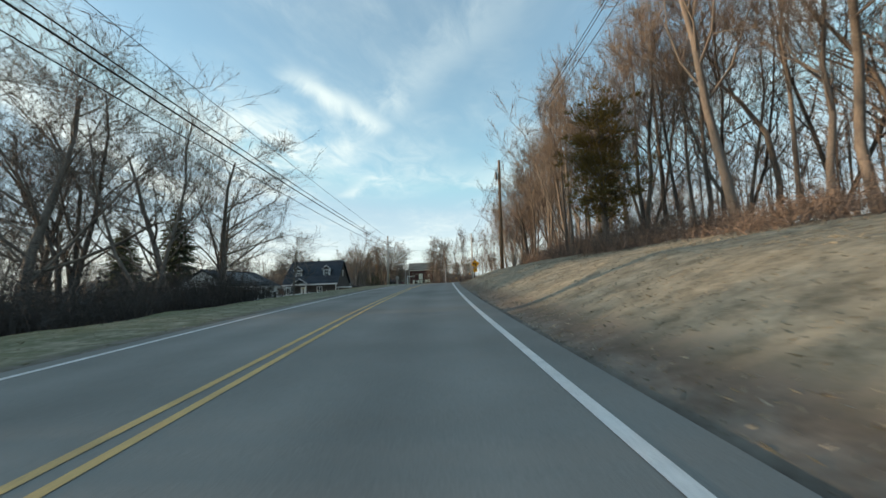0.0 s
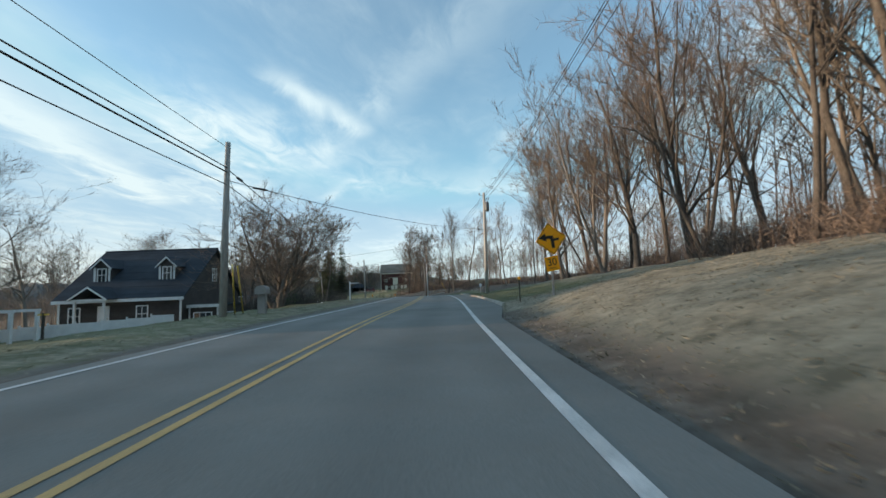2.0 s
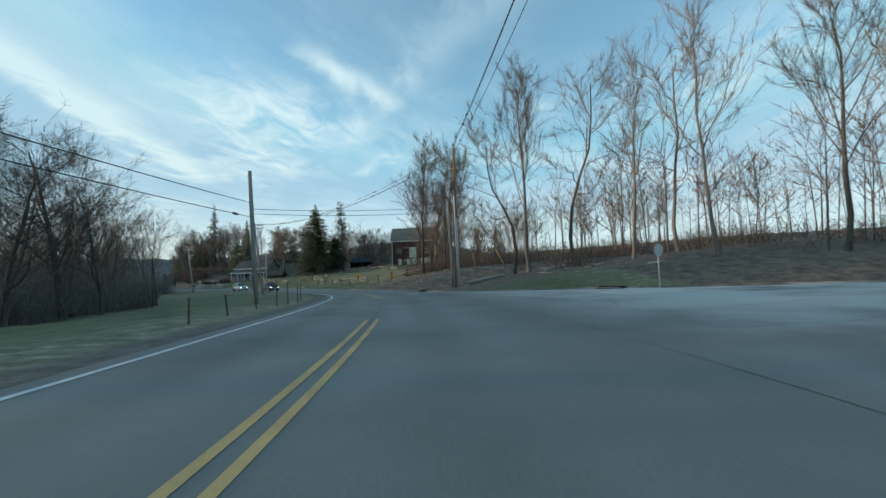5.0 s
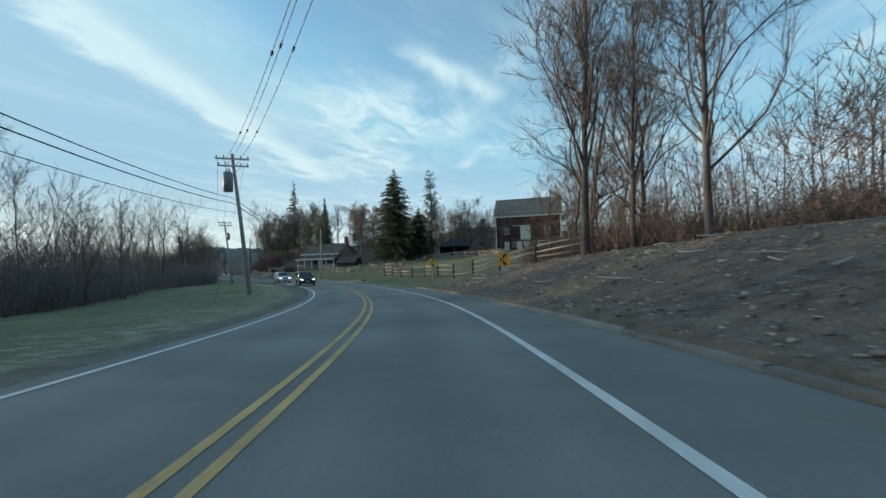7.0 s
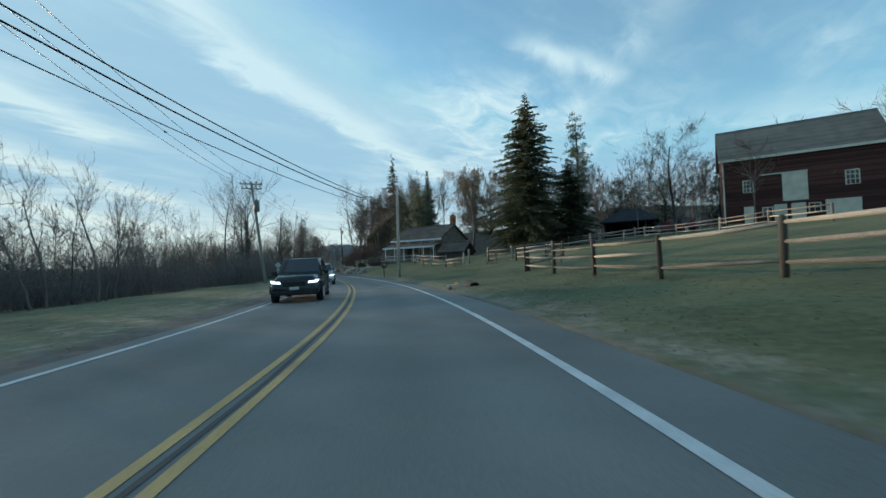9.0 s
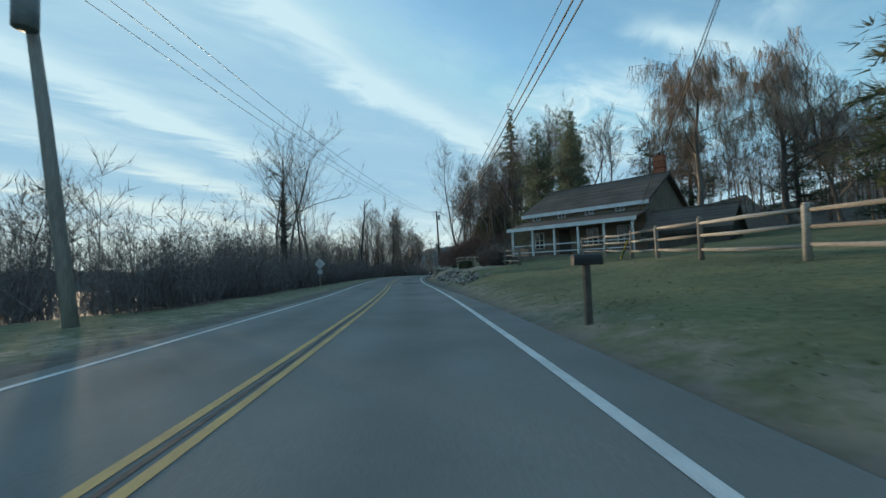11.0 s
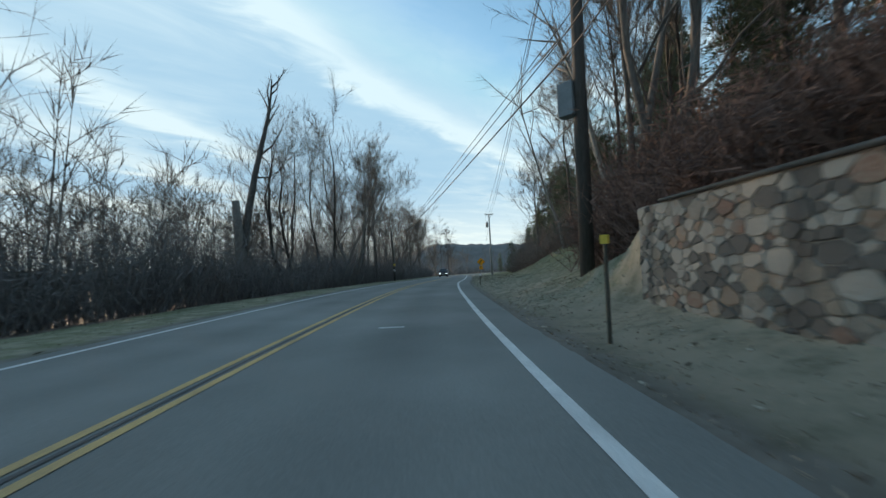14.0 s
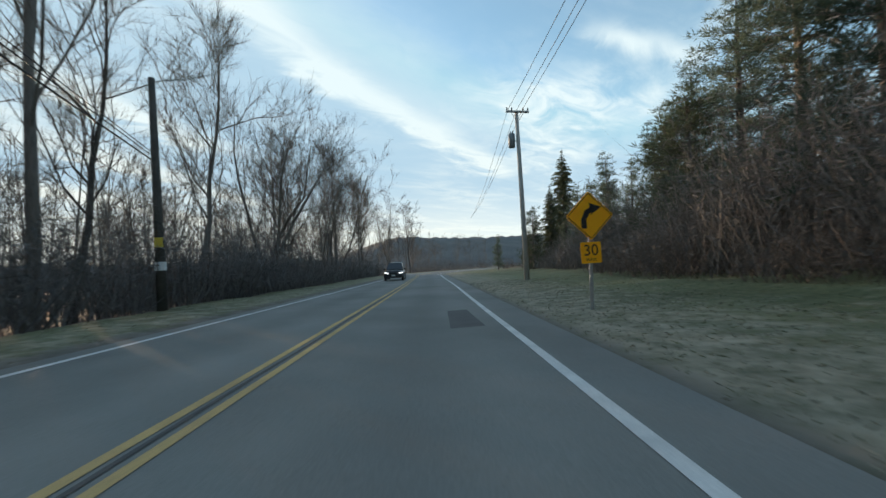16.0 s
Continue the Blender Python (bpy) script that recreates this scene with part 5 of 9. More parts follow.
plant_su("wide", 76.2, -10.3, 6.8, wide=1.5, label="low spreading leafless garden tree")
plant_su("bushy", 88, -13, 3.5, label="dark evergreen shrub behind the garden tree")
plant_su("bushy", 92, -15, 4.0, label="dark evergreen shrub behind the garden tree")
wood_row(("light", "crooked", "slim2"), 92, 122, -34, -13, 12, 8, 12, "leafless tree beyond the garden", "garden trees", 2.5)
# Row added to keep the low sun off the bank across the road.
wood_row(("full2", "vase"), 34, 58, -60, -48, 4, 12, 15, "leafless tree behind the white house", "garden trees", 4)
for x_, y_, h_ in ((-46, 96, 13), (-37, 106, 11)):
    plant("full2", x_, y_, h_, label="leafless tree rising behind the houses", group="garden trees")
# left of the curve
wood_row(("crooked", "light"), 122, 150, -31, -21.5, 8, 9, 13, "gnarled leafless tree behind the field", "trees beyond the field", 2.5)
wood_row(("slim", "slim2", "light", "crooked"), 150, 236, -32, -21.5, 22, 7, 12, "slim leafless tree behind the field", "trees beyond the field", 2.2)
for s, u, h, key in ((139, -20.5, 13, "full2"), (141.5, -19.2, 10, "full"), (133, -20.5, 10, "full2"), (136, -22, 9.5, "full2"), (140, -25, 10, "full"), (145, -22.5, 8.5, "crooked"), (149, -25, 9, "full2"), (143, -29, 10, "tall")):
    plant_su(key, s, u, h, label="dark leafless tree at the far edge of the field", group="trees beyond the field")
wood_row(("sparse", "sparse2", "slim", "slim2"), 160, 248, -24.5, -19.5, 22, 7.5, 11, "slender bare tree standing out of the thicket", "trees beyond the field", 2.5)
# right of the curve
plant_su("tall", 137.7, 13.8, 17, label="straight leafless tree with a forked top")
plant_su("crooked", 138.4, 12.8, 15, label="bent leafless tree with twin stems")
plant_su("crooked", 136.9, 17.7, 17, label="tall crooked leafless tree on the bank")
plant_su("slim", 131.7, 19.1, 15)
plant_su("crooked", 131.1, 22.3, 15)
plant_su("slim", 127.3, 21.5, 16)
plant_su("tall", 124, 26, 15)
plant_su("straight", 160.3, 11.9, 17, wide=1.1, label="large leafless tree above the rubble bank")
plant_su("straight", 162.2, 16.5, 16, label="leafless tree hung with brown vines")
plant_su("full", 163, 17.8, 12)
plant_su("straight", 155.5, 14.5, 15, label="dark upright leafless tree above the rubble bank")
# round the farm
plant(*("spruce", -35.4, 227.5), 11.5, wide=1.5, label="dark bushy spruce beside the tall one")
plant(*("spruce", -39.9, 224.4), 20.8, wide=1.2, label="tall dark green spruce with drooping branches by the paddock")
plant(*("spruce2", -76.0, 254.6), 17, wide=1.3, label="dark spruce behind the cottage")
plant(*("pine", -39.4, 249.8), 23, label="tall pine behind the paddock", wide=0.8)
plant(*("bushy", -43.5, 231), 11, wide=1.5, label="dark evergreen beside the tall spruce")
plant(*("full2", -23.3, 226.5), 11, label="rounded leafless tree beside the barn")
plant(*("weeping", -56.9, 240.5), 13.5, wide=1.05, label="weeping leafless tree behind the cottage")
plant(*("weeping", -51, 246), 14, wide=1.0, label="reddish weeping tree behind the cottage")
for x, y, h, key in ((-48, 247, 12, "full"), (-62, 250, 12, "full"), (-44, 243, 11, "full"), (-33, 236, 10, "full")):
    plant(key, x, y, h, label="reddish leafless tree behind the cottage", group="trees behind the farm")
for x, y, h in ((-63, 262, 11), (-52, 262, 10), (-34, 262, 12), (-26, 256, 9), (-18, 250, 8), (-70, 268, 12), (-30, 246, 7), (-12, 246, 8), (2, 242, 9), (8, 238, 9), (14, 235, 8), (-3, 248, 9)):
    plant("bushy", x, y, h, wide=1.5, label="dark evergreen behind the farm", group="evergreens behind the farm")
# beside the last stretch, right
for s, u, h, key in ((252, 15, 13, "near_pine"), (254, 19, 14, "near_pine"), (257.5, 16.5, 10, "bushy"), (260, 21, 12, "near_pine"), (264, 19.5, 10, "bushy"), (266, 24, 13, "pine"), (270, 26, 13, "pine"), (271, 21, 5.5, "bushy"), (276, 27, 9, "bushy")):
    plant_su(key, s, u, h, label="dark bushy evergreen above the yard fence", group="evergreens on the slope")
plant_su("ragged", 290.5, 20.7, 25, wide=1.25, label="tall spruce with sparse ragged branches and a bare lower trunk")
plant_su("spruce", 306, 19.5, 15, wide=0.7, label="pointed brown-green spruce among bare trees")
iv = thing("tree", "tall twin-stemmed bare tree wrapped in dark ivy", "tree", soil(np.array([262.3]), np.array([-12.8]))[0], 0, "trees left of the road")
ri = np.random.default_rng(71)
stem_, ivy_, twig_ = Soup(), Soup(), Soup()
c0_, c1_, t0_, t1_ = [], [], [], []
for lx_, ly_, top_, r_ in ((-0.6, 0.3, 15.0, 0.24), (0.9, -0.4, 13.5, 0.20)):
    line_ = [np.array((0.25 * lx_, 0.25 * ly_, -0.3)), np.array((0.6 * lx_, 0.6 * ly_, top_ * 0.35)), np.array((lx_, ly_, top_ * 0.7)), np.array((1.5 * lx_, 1.6 * ly_, top_))]
    stem_.tube(line_, [r_, r_ * 0.8, r_ * 0.5, 0.05], 8, False)
    hts_ = np.array([q[2] for q in line_])
    for _ in range(1900):
        z_ = top_ * 0.8 * ri.random() ** 1.5
        c_ = np.array([np.interp(z_, hts_, [q[k] for q in line_]) for k in range(3)])
        a_ = ri.random() * 6.283
        w_ = r_ * (1.15 - 0.8 * z_ / top_) + abs(ri.normal(0, 0.17)) * (1.05 - z_ / top_) * (0.35 + 0.65 * math.sin(z_ * 2.1 + lx_ * 5) ** 2)
        q_ = c_ + (math.cos(a_) * w_, math.sin(a_) * w_, 0)
        c0_.append(q_), c1_.append(q_ + ri.normal(0, 0.12, 3) + (math.cos(a_) * 0.08, math.sin(a_) * 0.08, -0.06))
    for _ in range(30):
        f_ = ri.uniform(0.38, 0.99)
        c_ = np.array([np.interp(f_ * top_, hts_, [q[k] for q in line_]) for k in range(3)])
        d_ = ri.normal(0, 0.6, 3) + (0, 0, 0.9)
        d_ *= ri.uniform(1.2, 4.0) / np.linalg.norm(d_)
        stem_.tube([c_, c_ + d_ * 0.5 + ri.normal(0, 0.1, 3), c_ + d_], [0.05, 0.035, 0.012], 4, False)
        for _k in range(40):
            g_ = c_ + d_ * ri.uniform(0.3, 1.0)
            t0_.append(g_), t1_.append(g_ + (d_ / np.linalg.norm(d_) + ri.normal(0, 0.5, 3)) * ri.uniform(0.3, 0.9))
part("trunk", stem_, M_BARK, iv, "", True)
v_, f_ = slivers(np.array(c0_), np.array(c1_), np.full(len(c0_), 0.05), 72)
tagged(part("ivy", raw("ivy", v_, f_, M_IVY), M_IVY, iv, "dark ivy leaves"), kind="stuff")
v_, f_ = slivers(np.array(t0_), np.array(t1_), np.full(len(t0_), 0.007), 73)
part("crown", raw("crown", v_, f_, M_TWIG), M_TWIG, iv)
for s, u, h in ((176, 19.5, 8.5), (173.5, 21, 9.5), (178, 24, 9), (175, 25.5, 9), (171.5, 24, 9.5)):
    plant_su("full", s, u, h, wide=1.1, label="leafless tree tangled with brown vines by the paddock", group="trees by the paddock")
plant_su("full2", 170, 19.5, 14, wide=1.2, label="large leafless tree spreading over the paddock fence")
plant_su("vase", 289.8, 9.6, 19, wide=0.72, label="tall leafless tree with an oval crown beyond the stone wall")
plant_su("tall", 295, 11.5, 14)
plant_su("crooked", 277.0, 16.2, 12, label="slim pale-trunked tree hung with vines behind the fence")
plant_su("vase", 275.2, 19.3, 14, label="forked leafless tree at the edge of the slope")
plant_su("crooked", 273.5, 18.2, 9, label="thin bare tree at the edge of the slope")
wood_row(("tall", "crooked", "slim", "light"), 258, 300, 18, 30, 15, 11, 15, "leafless tree on the wooded slope", "trees on the slope", 2.2)
wood_row(("tall", "slim", "crooked", "fork"), 272, 296, 13.5, 21, 14, 11, 15, "leafless tree on the slope above the wall", "trees on the slope", 1.8)
wood_row(("tall", "slim", "crooked"), 297, 332, 11.5, 16, 10, 11, 16, "leafless tree above the grass bank", "trees on the slope", 2.0)
for s, u, h, key in ((286, 14, 6, "bushy"), (291, 15.5, 8, "bushy"), (296, 17, 9, "bushy"), (298, 19.5, 12, "near_pine"), (303, 17.5, 12, "near_pine"), (302, 23, 13, "near_pine"), (309, 18.5, 13, "near_pine"), (307, 14.5, 7, "bushy"), (306, 27, 11, "pine"), (314, 21, 14, "near_pine"), (313, 15.5, 8.5, "bushy"), (318, 16.5, 12, "near_pine"), (319, 25, 15, "pine")):
    plant_su(key, s, u, h, wide=1.15, label="dark evergreen on the wooded slope", group="evergreens on the slope")
for s, u, h, key in ((324, 15.5, 11, "near_pine"), (324, 22, 14, "pine"), (330, 15.5, 12.5, "near_pine"), (331, 21.5, 16, "near_pine"), (336, 17, 14.5, "near_pine"), (337, 24, 17, "pine"), (342, 19.5, 15.5, "near_pine"), (348, 21.5, 16, "near_pine"), (354, 22.5, 14, "near_pine"), (345, 16, 9, "bushy"), (351, 18.5, 9.5, "bushy"), (360, 24.5, 13, "pine"), (366, 26, 13, "pine")):
    plant_su(key, s, u, h, wide=1.25, label="large dark pine with wide layered branches", group="evergreens on the slope")
plant_su("spruce", 385.5, 23, 17, wide=0.8, label="pointed dark spruce beyond the pole")
plant_su("spruce", 380, 19, 11, wide=0.8)
wood_row(("bushy", "pine"), 352, 395, 11.5, 22, 11, 5, 9, "dark evergreen beyond the pole", "evergreens by the road", 2.4)
M_PALE = material("pale_bark", (0.16, 0.145, 0.125), (0.40, 0.37, 0.33), 0.9, 2.0, 18, 0.6, spread=0.2, stretch=(1, 1, 0.25), depth=0.02)


def leaning_tree(s_, u_, height, drift, r_, seed, label):
    """A bare trunk that leans out over the bank, with a few long limbs."""
    rl = np.random.default_rng(seed)
    t_ = thing("tree", label, "tree", soil(np.array([float(s_)]), np.array([float(u_)]))[0], 0, "leaning trees on the bank")
    a_ = radians(heading(s_) + 180)
    out_ = np.array([math.cos(a_), math.sin(a_), 0.0])
    line = [np.array((0, 0, -0.3)) + out_ * drift * f ** 1.2 + (0, 0, (height + 0.3) * f) + rl.normal(0, 0.12, 3) * (f > 0) for f in (0, 0.18, 0.38, 0.58, 0.8, 1.0)]
    w, a0, a1 = Soup(), [], []
    w.tube(line, [r_, r_ * 0.9, r_ * 0.75, r_ * 0.58, r_ * 0.36, 0.03], 9, False)
    for k_ in range(11):
        f = rl.uniform(0.35, 0.97) * 5
        i_ = min(int(f), 4)
        p_ = line[i_] + (line[i_ + 1] - line[i_]) * (f - i_)
        d_ = rl.normal(0, 0.6, 3) + out_ * rl.uniform(-0.3, 0.9) + (0, 0, 0.55)
        d_ *= rl.uniform(0.16, 0.34) * height / np.linalg.norm(d_)
        m_, e_ = p_ + d_ * 0.5 + rl.normal(0, 0.12, 3), p_ + d_ + (0, 0, 0.25)
        w.tube([p_, m_, e_], [r_ * 0.34, r_ * 0.24, 0.012], 5, False)
        for _ in range(30):
            g_ = p_ + (e_ - p_) * rl.uniform(0.35, 1.0)
            a0.append(g_), a1.append(g_ + (d_ / np.linalg.norm(d_) + rl.normal(0, 0.6, 3)) * rl.uniform(0.3, 0.9))
    part("trunk", w, M_PALE, t_, "", True)
    v, f = slivers(np.array(a0), np.array(a1), np.full(len(a0), 0.007), seed)
    part("crown", raw("crown", v, f, M_TWIG), M_TWIG, t_)


leaning_tree(300.4, 12.6, 13, 3.2, 0.19, 201, "thick pale-barked bare tree leaning out over the grass bank")
leaning_tree(306.5, 14.6, 12, 3.0, 0.15, 202, "pale-barked bare tree leaning out over the grass bank")
leaning_tree(308.5, 15.6, 12, 2.8, 0.15, 203, "pale-barked bare tree leaning out over the grass bank")
leaning_tree(306.0, 10.9, 11, 3.0, 0.12, 204, "slim pale bare tree leaning out of the brush")
# beside the last stretch, left
foot_ = soil(np.array([305.0]), np.array([-12.0]))[0]
snag = thing("broken_tree", "broken dead tree, a snapped stub beside a leaning bare limb", "tree", foot_)
stub_, lean_, fine_ = Soup(), Soup(), Soup()
along_ = np.array([math.cos(radians(90 + heading(305))), math.sin(radians(90 + heading(305))), 0.0])
stub_.tube([(0, 0, -0.4), (-0.05, 0.02, 2.6), (-0.2, -0.15, 4.6), (-0.35, -0.3, 7.3)], [0.55, 0.42, 0.34, 0.26], 10)
stub_.tube([along_ * 0.2 + (0, 0, 3.6), along_ * 0.7 + (0, 0, 4.6), along_ * 0.9 + (0, 0, 5.6)], [0.24, 0.2, 0.17], 8)
part("stub", stub_, M_BARK, snag, "snapped trunk", True)
path_ = [np.array((0, 0, 3.8)), along_ * 1.0 + (0, 0, 6.8), along_ * 2.2 + (0, 0, 10), along_ * 4.4 + (0, 0, 14.9), along_ * 5.0 + (0, 0, 17), along_ * 5.3 + (0, 0, 18.6)]
lean_.tube(path_, [0.3, 0.26, 0.22, 0.15, 0.09, 0.05], 9, False)
rb = np.random.default_rng(44)
q0_, q1_ = [], []
for k_, (f_, l_) in enumerate(((0.45, 2.6), (0.62, 2.4), (0.66, 3.4), (0.7, 2.8), (0.82, 2.6), (0.55, 2.2), (0.36, 1.8), (0.9, 1.8))):
    i_ = int(f_ * 5)
    p_ = path_[i_] + (path_[i_ + 1] - path_[i_]) * (f_ * 5 - i_)
    d_ = rb.normal(0, 0.7, 3) + along_ * rb.uniform(-0.2, 1.0) + (0, 0, 0.7)
    d_ /= np.linalg.norm(d_)
    m_ = p_ + d_ * l_ * 0.5 + rb.normal(0, 0.12, 3)
    e_ = p_ + d_ * l_ + (0, 0, 0.4)
    lean_.tube([p_, m_, e_], [0.08, 0.055, 0.02], 5, False)
    for _ in range(26):
        g_ = m_ + (e_ - m_) * rb.uniform(-0.6, 1)
        q0_.append(g_)
        q1_.append(g_ + (d_ + rb.normal(0, 0.6, 3)) * rb.uniform(0.3, 0.9))
part("leaning_limb", lean_, M_BARK, snag, "leaning limb", True)
fine_.add(*(lambda v, f: (v, [tuple(x) for x in f]))(*slivers(np.array(q0_), np.array(q1_), np.full(len(q0_), 0.011), 45)))
tagged(part("twigs", fine_, M_TWIG, snag), kind="stuff")
for s, u, h, key in ((282, -16.8, 20, "sparse2"), (279, -19.3, 20, "sparse"), (289, -17.8, 18, "sparse"), (283.3, -14.5, 14, "sparse2"), (292, -18.6, 16, "sparse"), (288.7, -25.4, 16, "sparse2"), (265.7, -13, 18, "sparse"), (270, -17, 17, "sparse2"), (297, -19, 11, "slim2"), (315, -13.4, 15, "vase"), (321.2, -11.8, 17, "fork"), (320.2, -9.2, 15, "vase"), (331, -14, 15, "tall"), (340, -12.5, 15, "tall2"), (329, -8.2, 12, "sparse"), (327.3, -9.7, 15, "tall2"), (335.8, -10, 19, "tall"), (349.6, -12.9, 18, "tall2"), (356, -11, 14, "vase"), (364, -12, 14, "tall"), (372, -10, 13, "vase")):
    plant_su(key, s, u, h, label="tall leafless tree at the edge of the wood", group="trees left of the road")
for s, u, h, key in ((376, -10, 16, "straight"), (384, -12, 17, "fork"), (392, -10, 16, "tall"), (400, -12, 17, "straight"), (410, -10, 16, "fork"), (421, -11, 16, "tall2"), (366, -14, 16, "tall")):
    plant_su(key, s, u, h, label="tall leafless tree where the road bends away", group="trees left of the road")
wood_row(("tall", "slim", "light", "fork", "slim2", "tall2"), 300, 440, -30, -13.5, 36, 9, 13, "leafless tree in the wood", "trees left of the road", 2.0)

# Zone s 0 to 44 is out of view, added to block sun from the bank.
far_wood("far_woods", "bare woods far beyond the field", ((120, 300, -75, -31, 200, 7, 12), (120, 245, -46, -29, 190, 7, 11), (296, 400, -42, -15, 190, 9, 15), (242, 300, -38, -20, 60, 8, 12), (284, 345, -44, -20, 90, 9, 13), (104, 130, -62, -40, 30, 9, 13), (44, 112, -80, -56, 80, 9, 13), (0, 44, -84, -62, 34, 9, 13), (240, 391, -70, -26, 190, 8, 12), (385, 460, -60, -10, 110, 8, 13), (-30, 130, -90, -60, 50, 10, 14)), 51, M_TWIG)
far_wood("far_woods", "bare woods behind the farm and the bank", ((0, 100, 21, 40, 190, 8, 13), (0, 110, 40, 70, 60, 11, 15), (115, 172, 20, 40, 80, 7, 11), (105, 190, 36, 80, 100, 8, 13), (215, 265, 34, 60, 40, 9, 13), (190, 300, 52, 84, 170, 8, 13), (205, 262, 38, 54, 60, 6, 10), (300, 391, 28, 60, 40, 10, 14)), 52, M_RED_TWIG)


def ridge(az0, az1, dist, low, high, seed, label):
    """A far wooded ridge seen over the trees."""
    n = 120
    a = np.radians(np.linspace(az0, az1, n))
    fade = np.clip(np.minimum(np.arange(n), n - 1 - np.arange(n)) / 22.0, 0, 1) ** 0.8
    hgt = low + (high - low) * (0.5 + 0.5 * np.sin(np.linspace(0.4, 5.2, n) + seed)) + 1.6 * lump(np.linspace(0, 90, n), np.zeros(n), 1.0) + 0.8 * np.sin(np.arange(n) * 2.1)
    hgt = hgt * fade
    rows = []
    for d, h in ((dist, -12.0), (dist + 60, 0.45), (dist + 120, 0.85), (dist + 170, 1.0), (dist + 260, 0.3)):
        z = np.where(h < 0, h, hgt * max(h, 0)) + (-2.0)
        rows.append(np.stack([-90 + d * np.sin(a), 240 + d * np.cos(a), np.broadcast_to(z, n)], -1))
    v = np.stack(rows, 1).reshape(-1, 3)
    i = (np.arange(n - 1)[:, None] * 5 + np.arange(4)[None]).ravel()
    tagged(new("backdrop", raw("backdrop", v, np.stack([i, i + 1, i + 6, i + 5], -1), M_HILL, True)), label, "hill", kind="structure")


ridge(-115, -50, 420, 8, 17, 1.0, "low wooded ridge on the horizon")
ridge(-56, -8, 520, 34, 50, 2.2, "wooded ridge beyond the end of the road")
ridge(-12, 95, 480, 14, 22, 0.3, "low wooded rise behind the farm")

# undergrowth
thicket("undergrowth", "tangled brown brambles at the edge of the wood on the bank", ((0, 64, 13.2, 16.5, 5600, 2.3, 0.5), (2, 60, 12.2, 13.6, 1900, 1.3, 0.55), (19, 28, 10.8, 12.6, 900, 1.8, 0.5), (60, 98, 15.3, 19, 2475, 1.7, 0.5), (0, 98, 16, 24, 4500, 3.0, 0.4), (0, 98, 22, 36, 2000, 4.0, 0.4)), M_BROWN, 31)
thicket("undergrowth", "dark tangled brush behind the left verge", ((-5, 34, -16, -10.5, 6500, 3.0, 0.4), (4, 37, -26, -15, 6500, 5.0, 0.4), (0, 60, -44, -36, 2200, 3, 0.4)), M_BRUSH_SHADED, 32)
thicket("undergrowth", "dark hedge between the garden and the field", ((84, 128, -30, -11, 5200, 2.6, 0.4),), M_BRUSH_SHADED, 39)
thicket("undergrowth", "dark grey thicket behind the field", ((120, 150, -30, -20, 6000, 4.4, 0.36), (150, 240, -30, -21, 14000, 5.2, 0.34)), M_BRUSH, 33)
thicket("undergrowth", "brown brambles and vines above the rubble bank", ((134, 172, 15, 21, 3850, 2.2, 0.5), (112, 172, 22, 36, 4950, 3.2, 0.45), (151, 176, 16.5, 23, 3600, 3.8, 0.42)), M_BROWN, 34)
thicket("undergrowth", "dark grey thicket along the left of the road", ((232, 300, -14, -8.4, 11000, 4.2, 0.36), (300, 400, -13, -7.6, 13000, 4.4, 0.36), (232, 400, -27, -13, 15000, 6.6, 0.34), (392, 455, -16, -8, 3500, 4.5, 0.35)), M_BRUSH, 35)
thicket("undergrowth", "reddish brown brush above the stone wall", ((273, 289, 6.8, 9.5, 7000, 2.8, 0.55), (274, 292, 8.8, 13, 10000, 4.0, 0.5), (268, 273, 6.2, 8.0, 700, 0.7, 0.6)), M_BRIAR, 36)
thicket("undergrowth", "dark brush on the wooded slope", ((268, 332, 15.5, 23, 6600, 2.6, 0.45), (293, 345, 10.5, 14, 6000, 2.1, 0.5), (326, 392, 14, 22, 3850, 2.6, 0.4)), M_BROWN, 37)
thicket("undergrowth", "tall grey-brown tangle of vines and brush before the pines", ((318, 350, 12.0, 15.0, 9000, 6.2, 0.40), (346, 366, 13.0, 16.5, 2600, 3.6, 0.42), (296, 320, 12.5, 15.5, 5000, 4.6, 0.42)), M_VINE, 40)
thicket("undergrowth", "dense dark red-brown bush in front of the cottage", ((246.2, 248.0, 8.4, 9.8, 3600, 2.6, 0.5),), M_BROWN, 38, "bush")

# grass and litter
blades("grass", "short winter grass along the road", ((66, 96, 4.9, 13, 14000), (118, 138, 8, 14, 4000), (174, 240, 4.6, 13, 18000), (286, 350, 4.3, 12, 16000), (100, 230, -10, -3.5, 7000)), M_GRASS, 41, 0.055)
blades("dry_grass", "dry straw-coloured grass on the bank and verges", ((-4, 66, 4.0, 13.5, 42000), (0, 90, -9, -3.8, 9000), (232, 360, -8.5, -3.9, 7000), (284, 350, 4.2, 9, 12000)), M_STRAW, 42, 0.07)
blades("leaf_litter", "dead leaves and sticks on the bank", ((137, 174, 5.4, 14, 26000), (240, 290, 3.9, 7, 9000)), M_LITTER, 43, 0.055, "leaves")

# ======== buildings ========
def slab(soup, a, b, c, d, thick):
    """A sloping slab with four top corners and a thickness downwards."""
    top = np.array([a, b, c, d], float)
    v = np.vstack([top, top - (0, 0, thick)])
    soup.add(v, [(0, 1, 2, 3), (7, 6, 5, 4), (0, 4, 5, 1), (1, 5, 6, 2), (2, 6, 7, 3), (3, 7, 4, 0)])


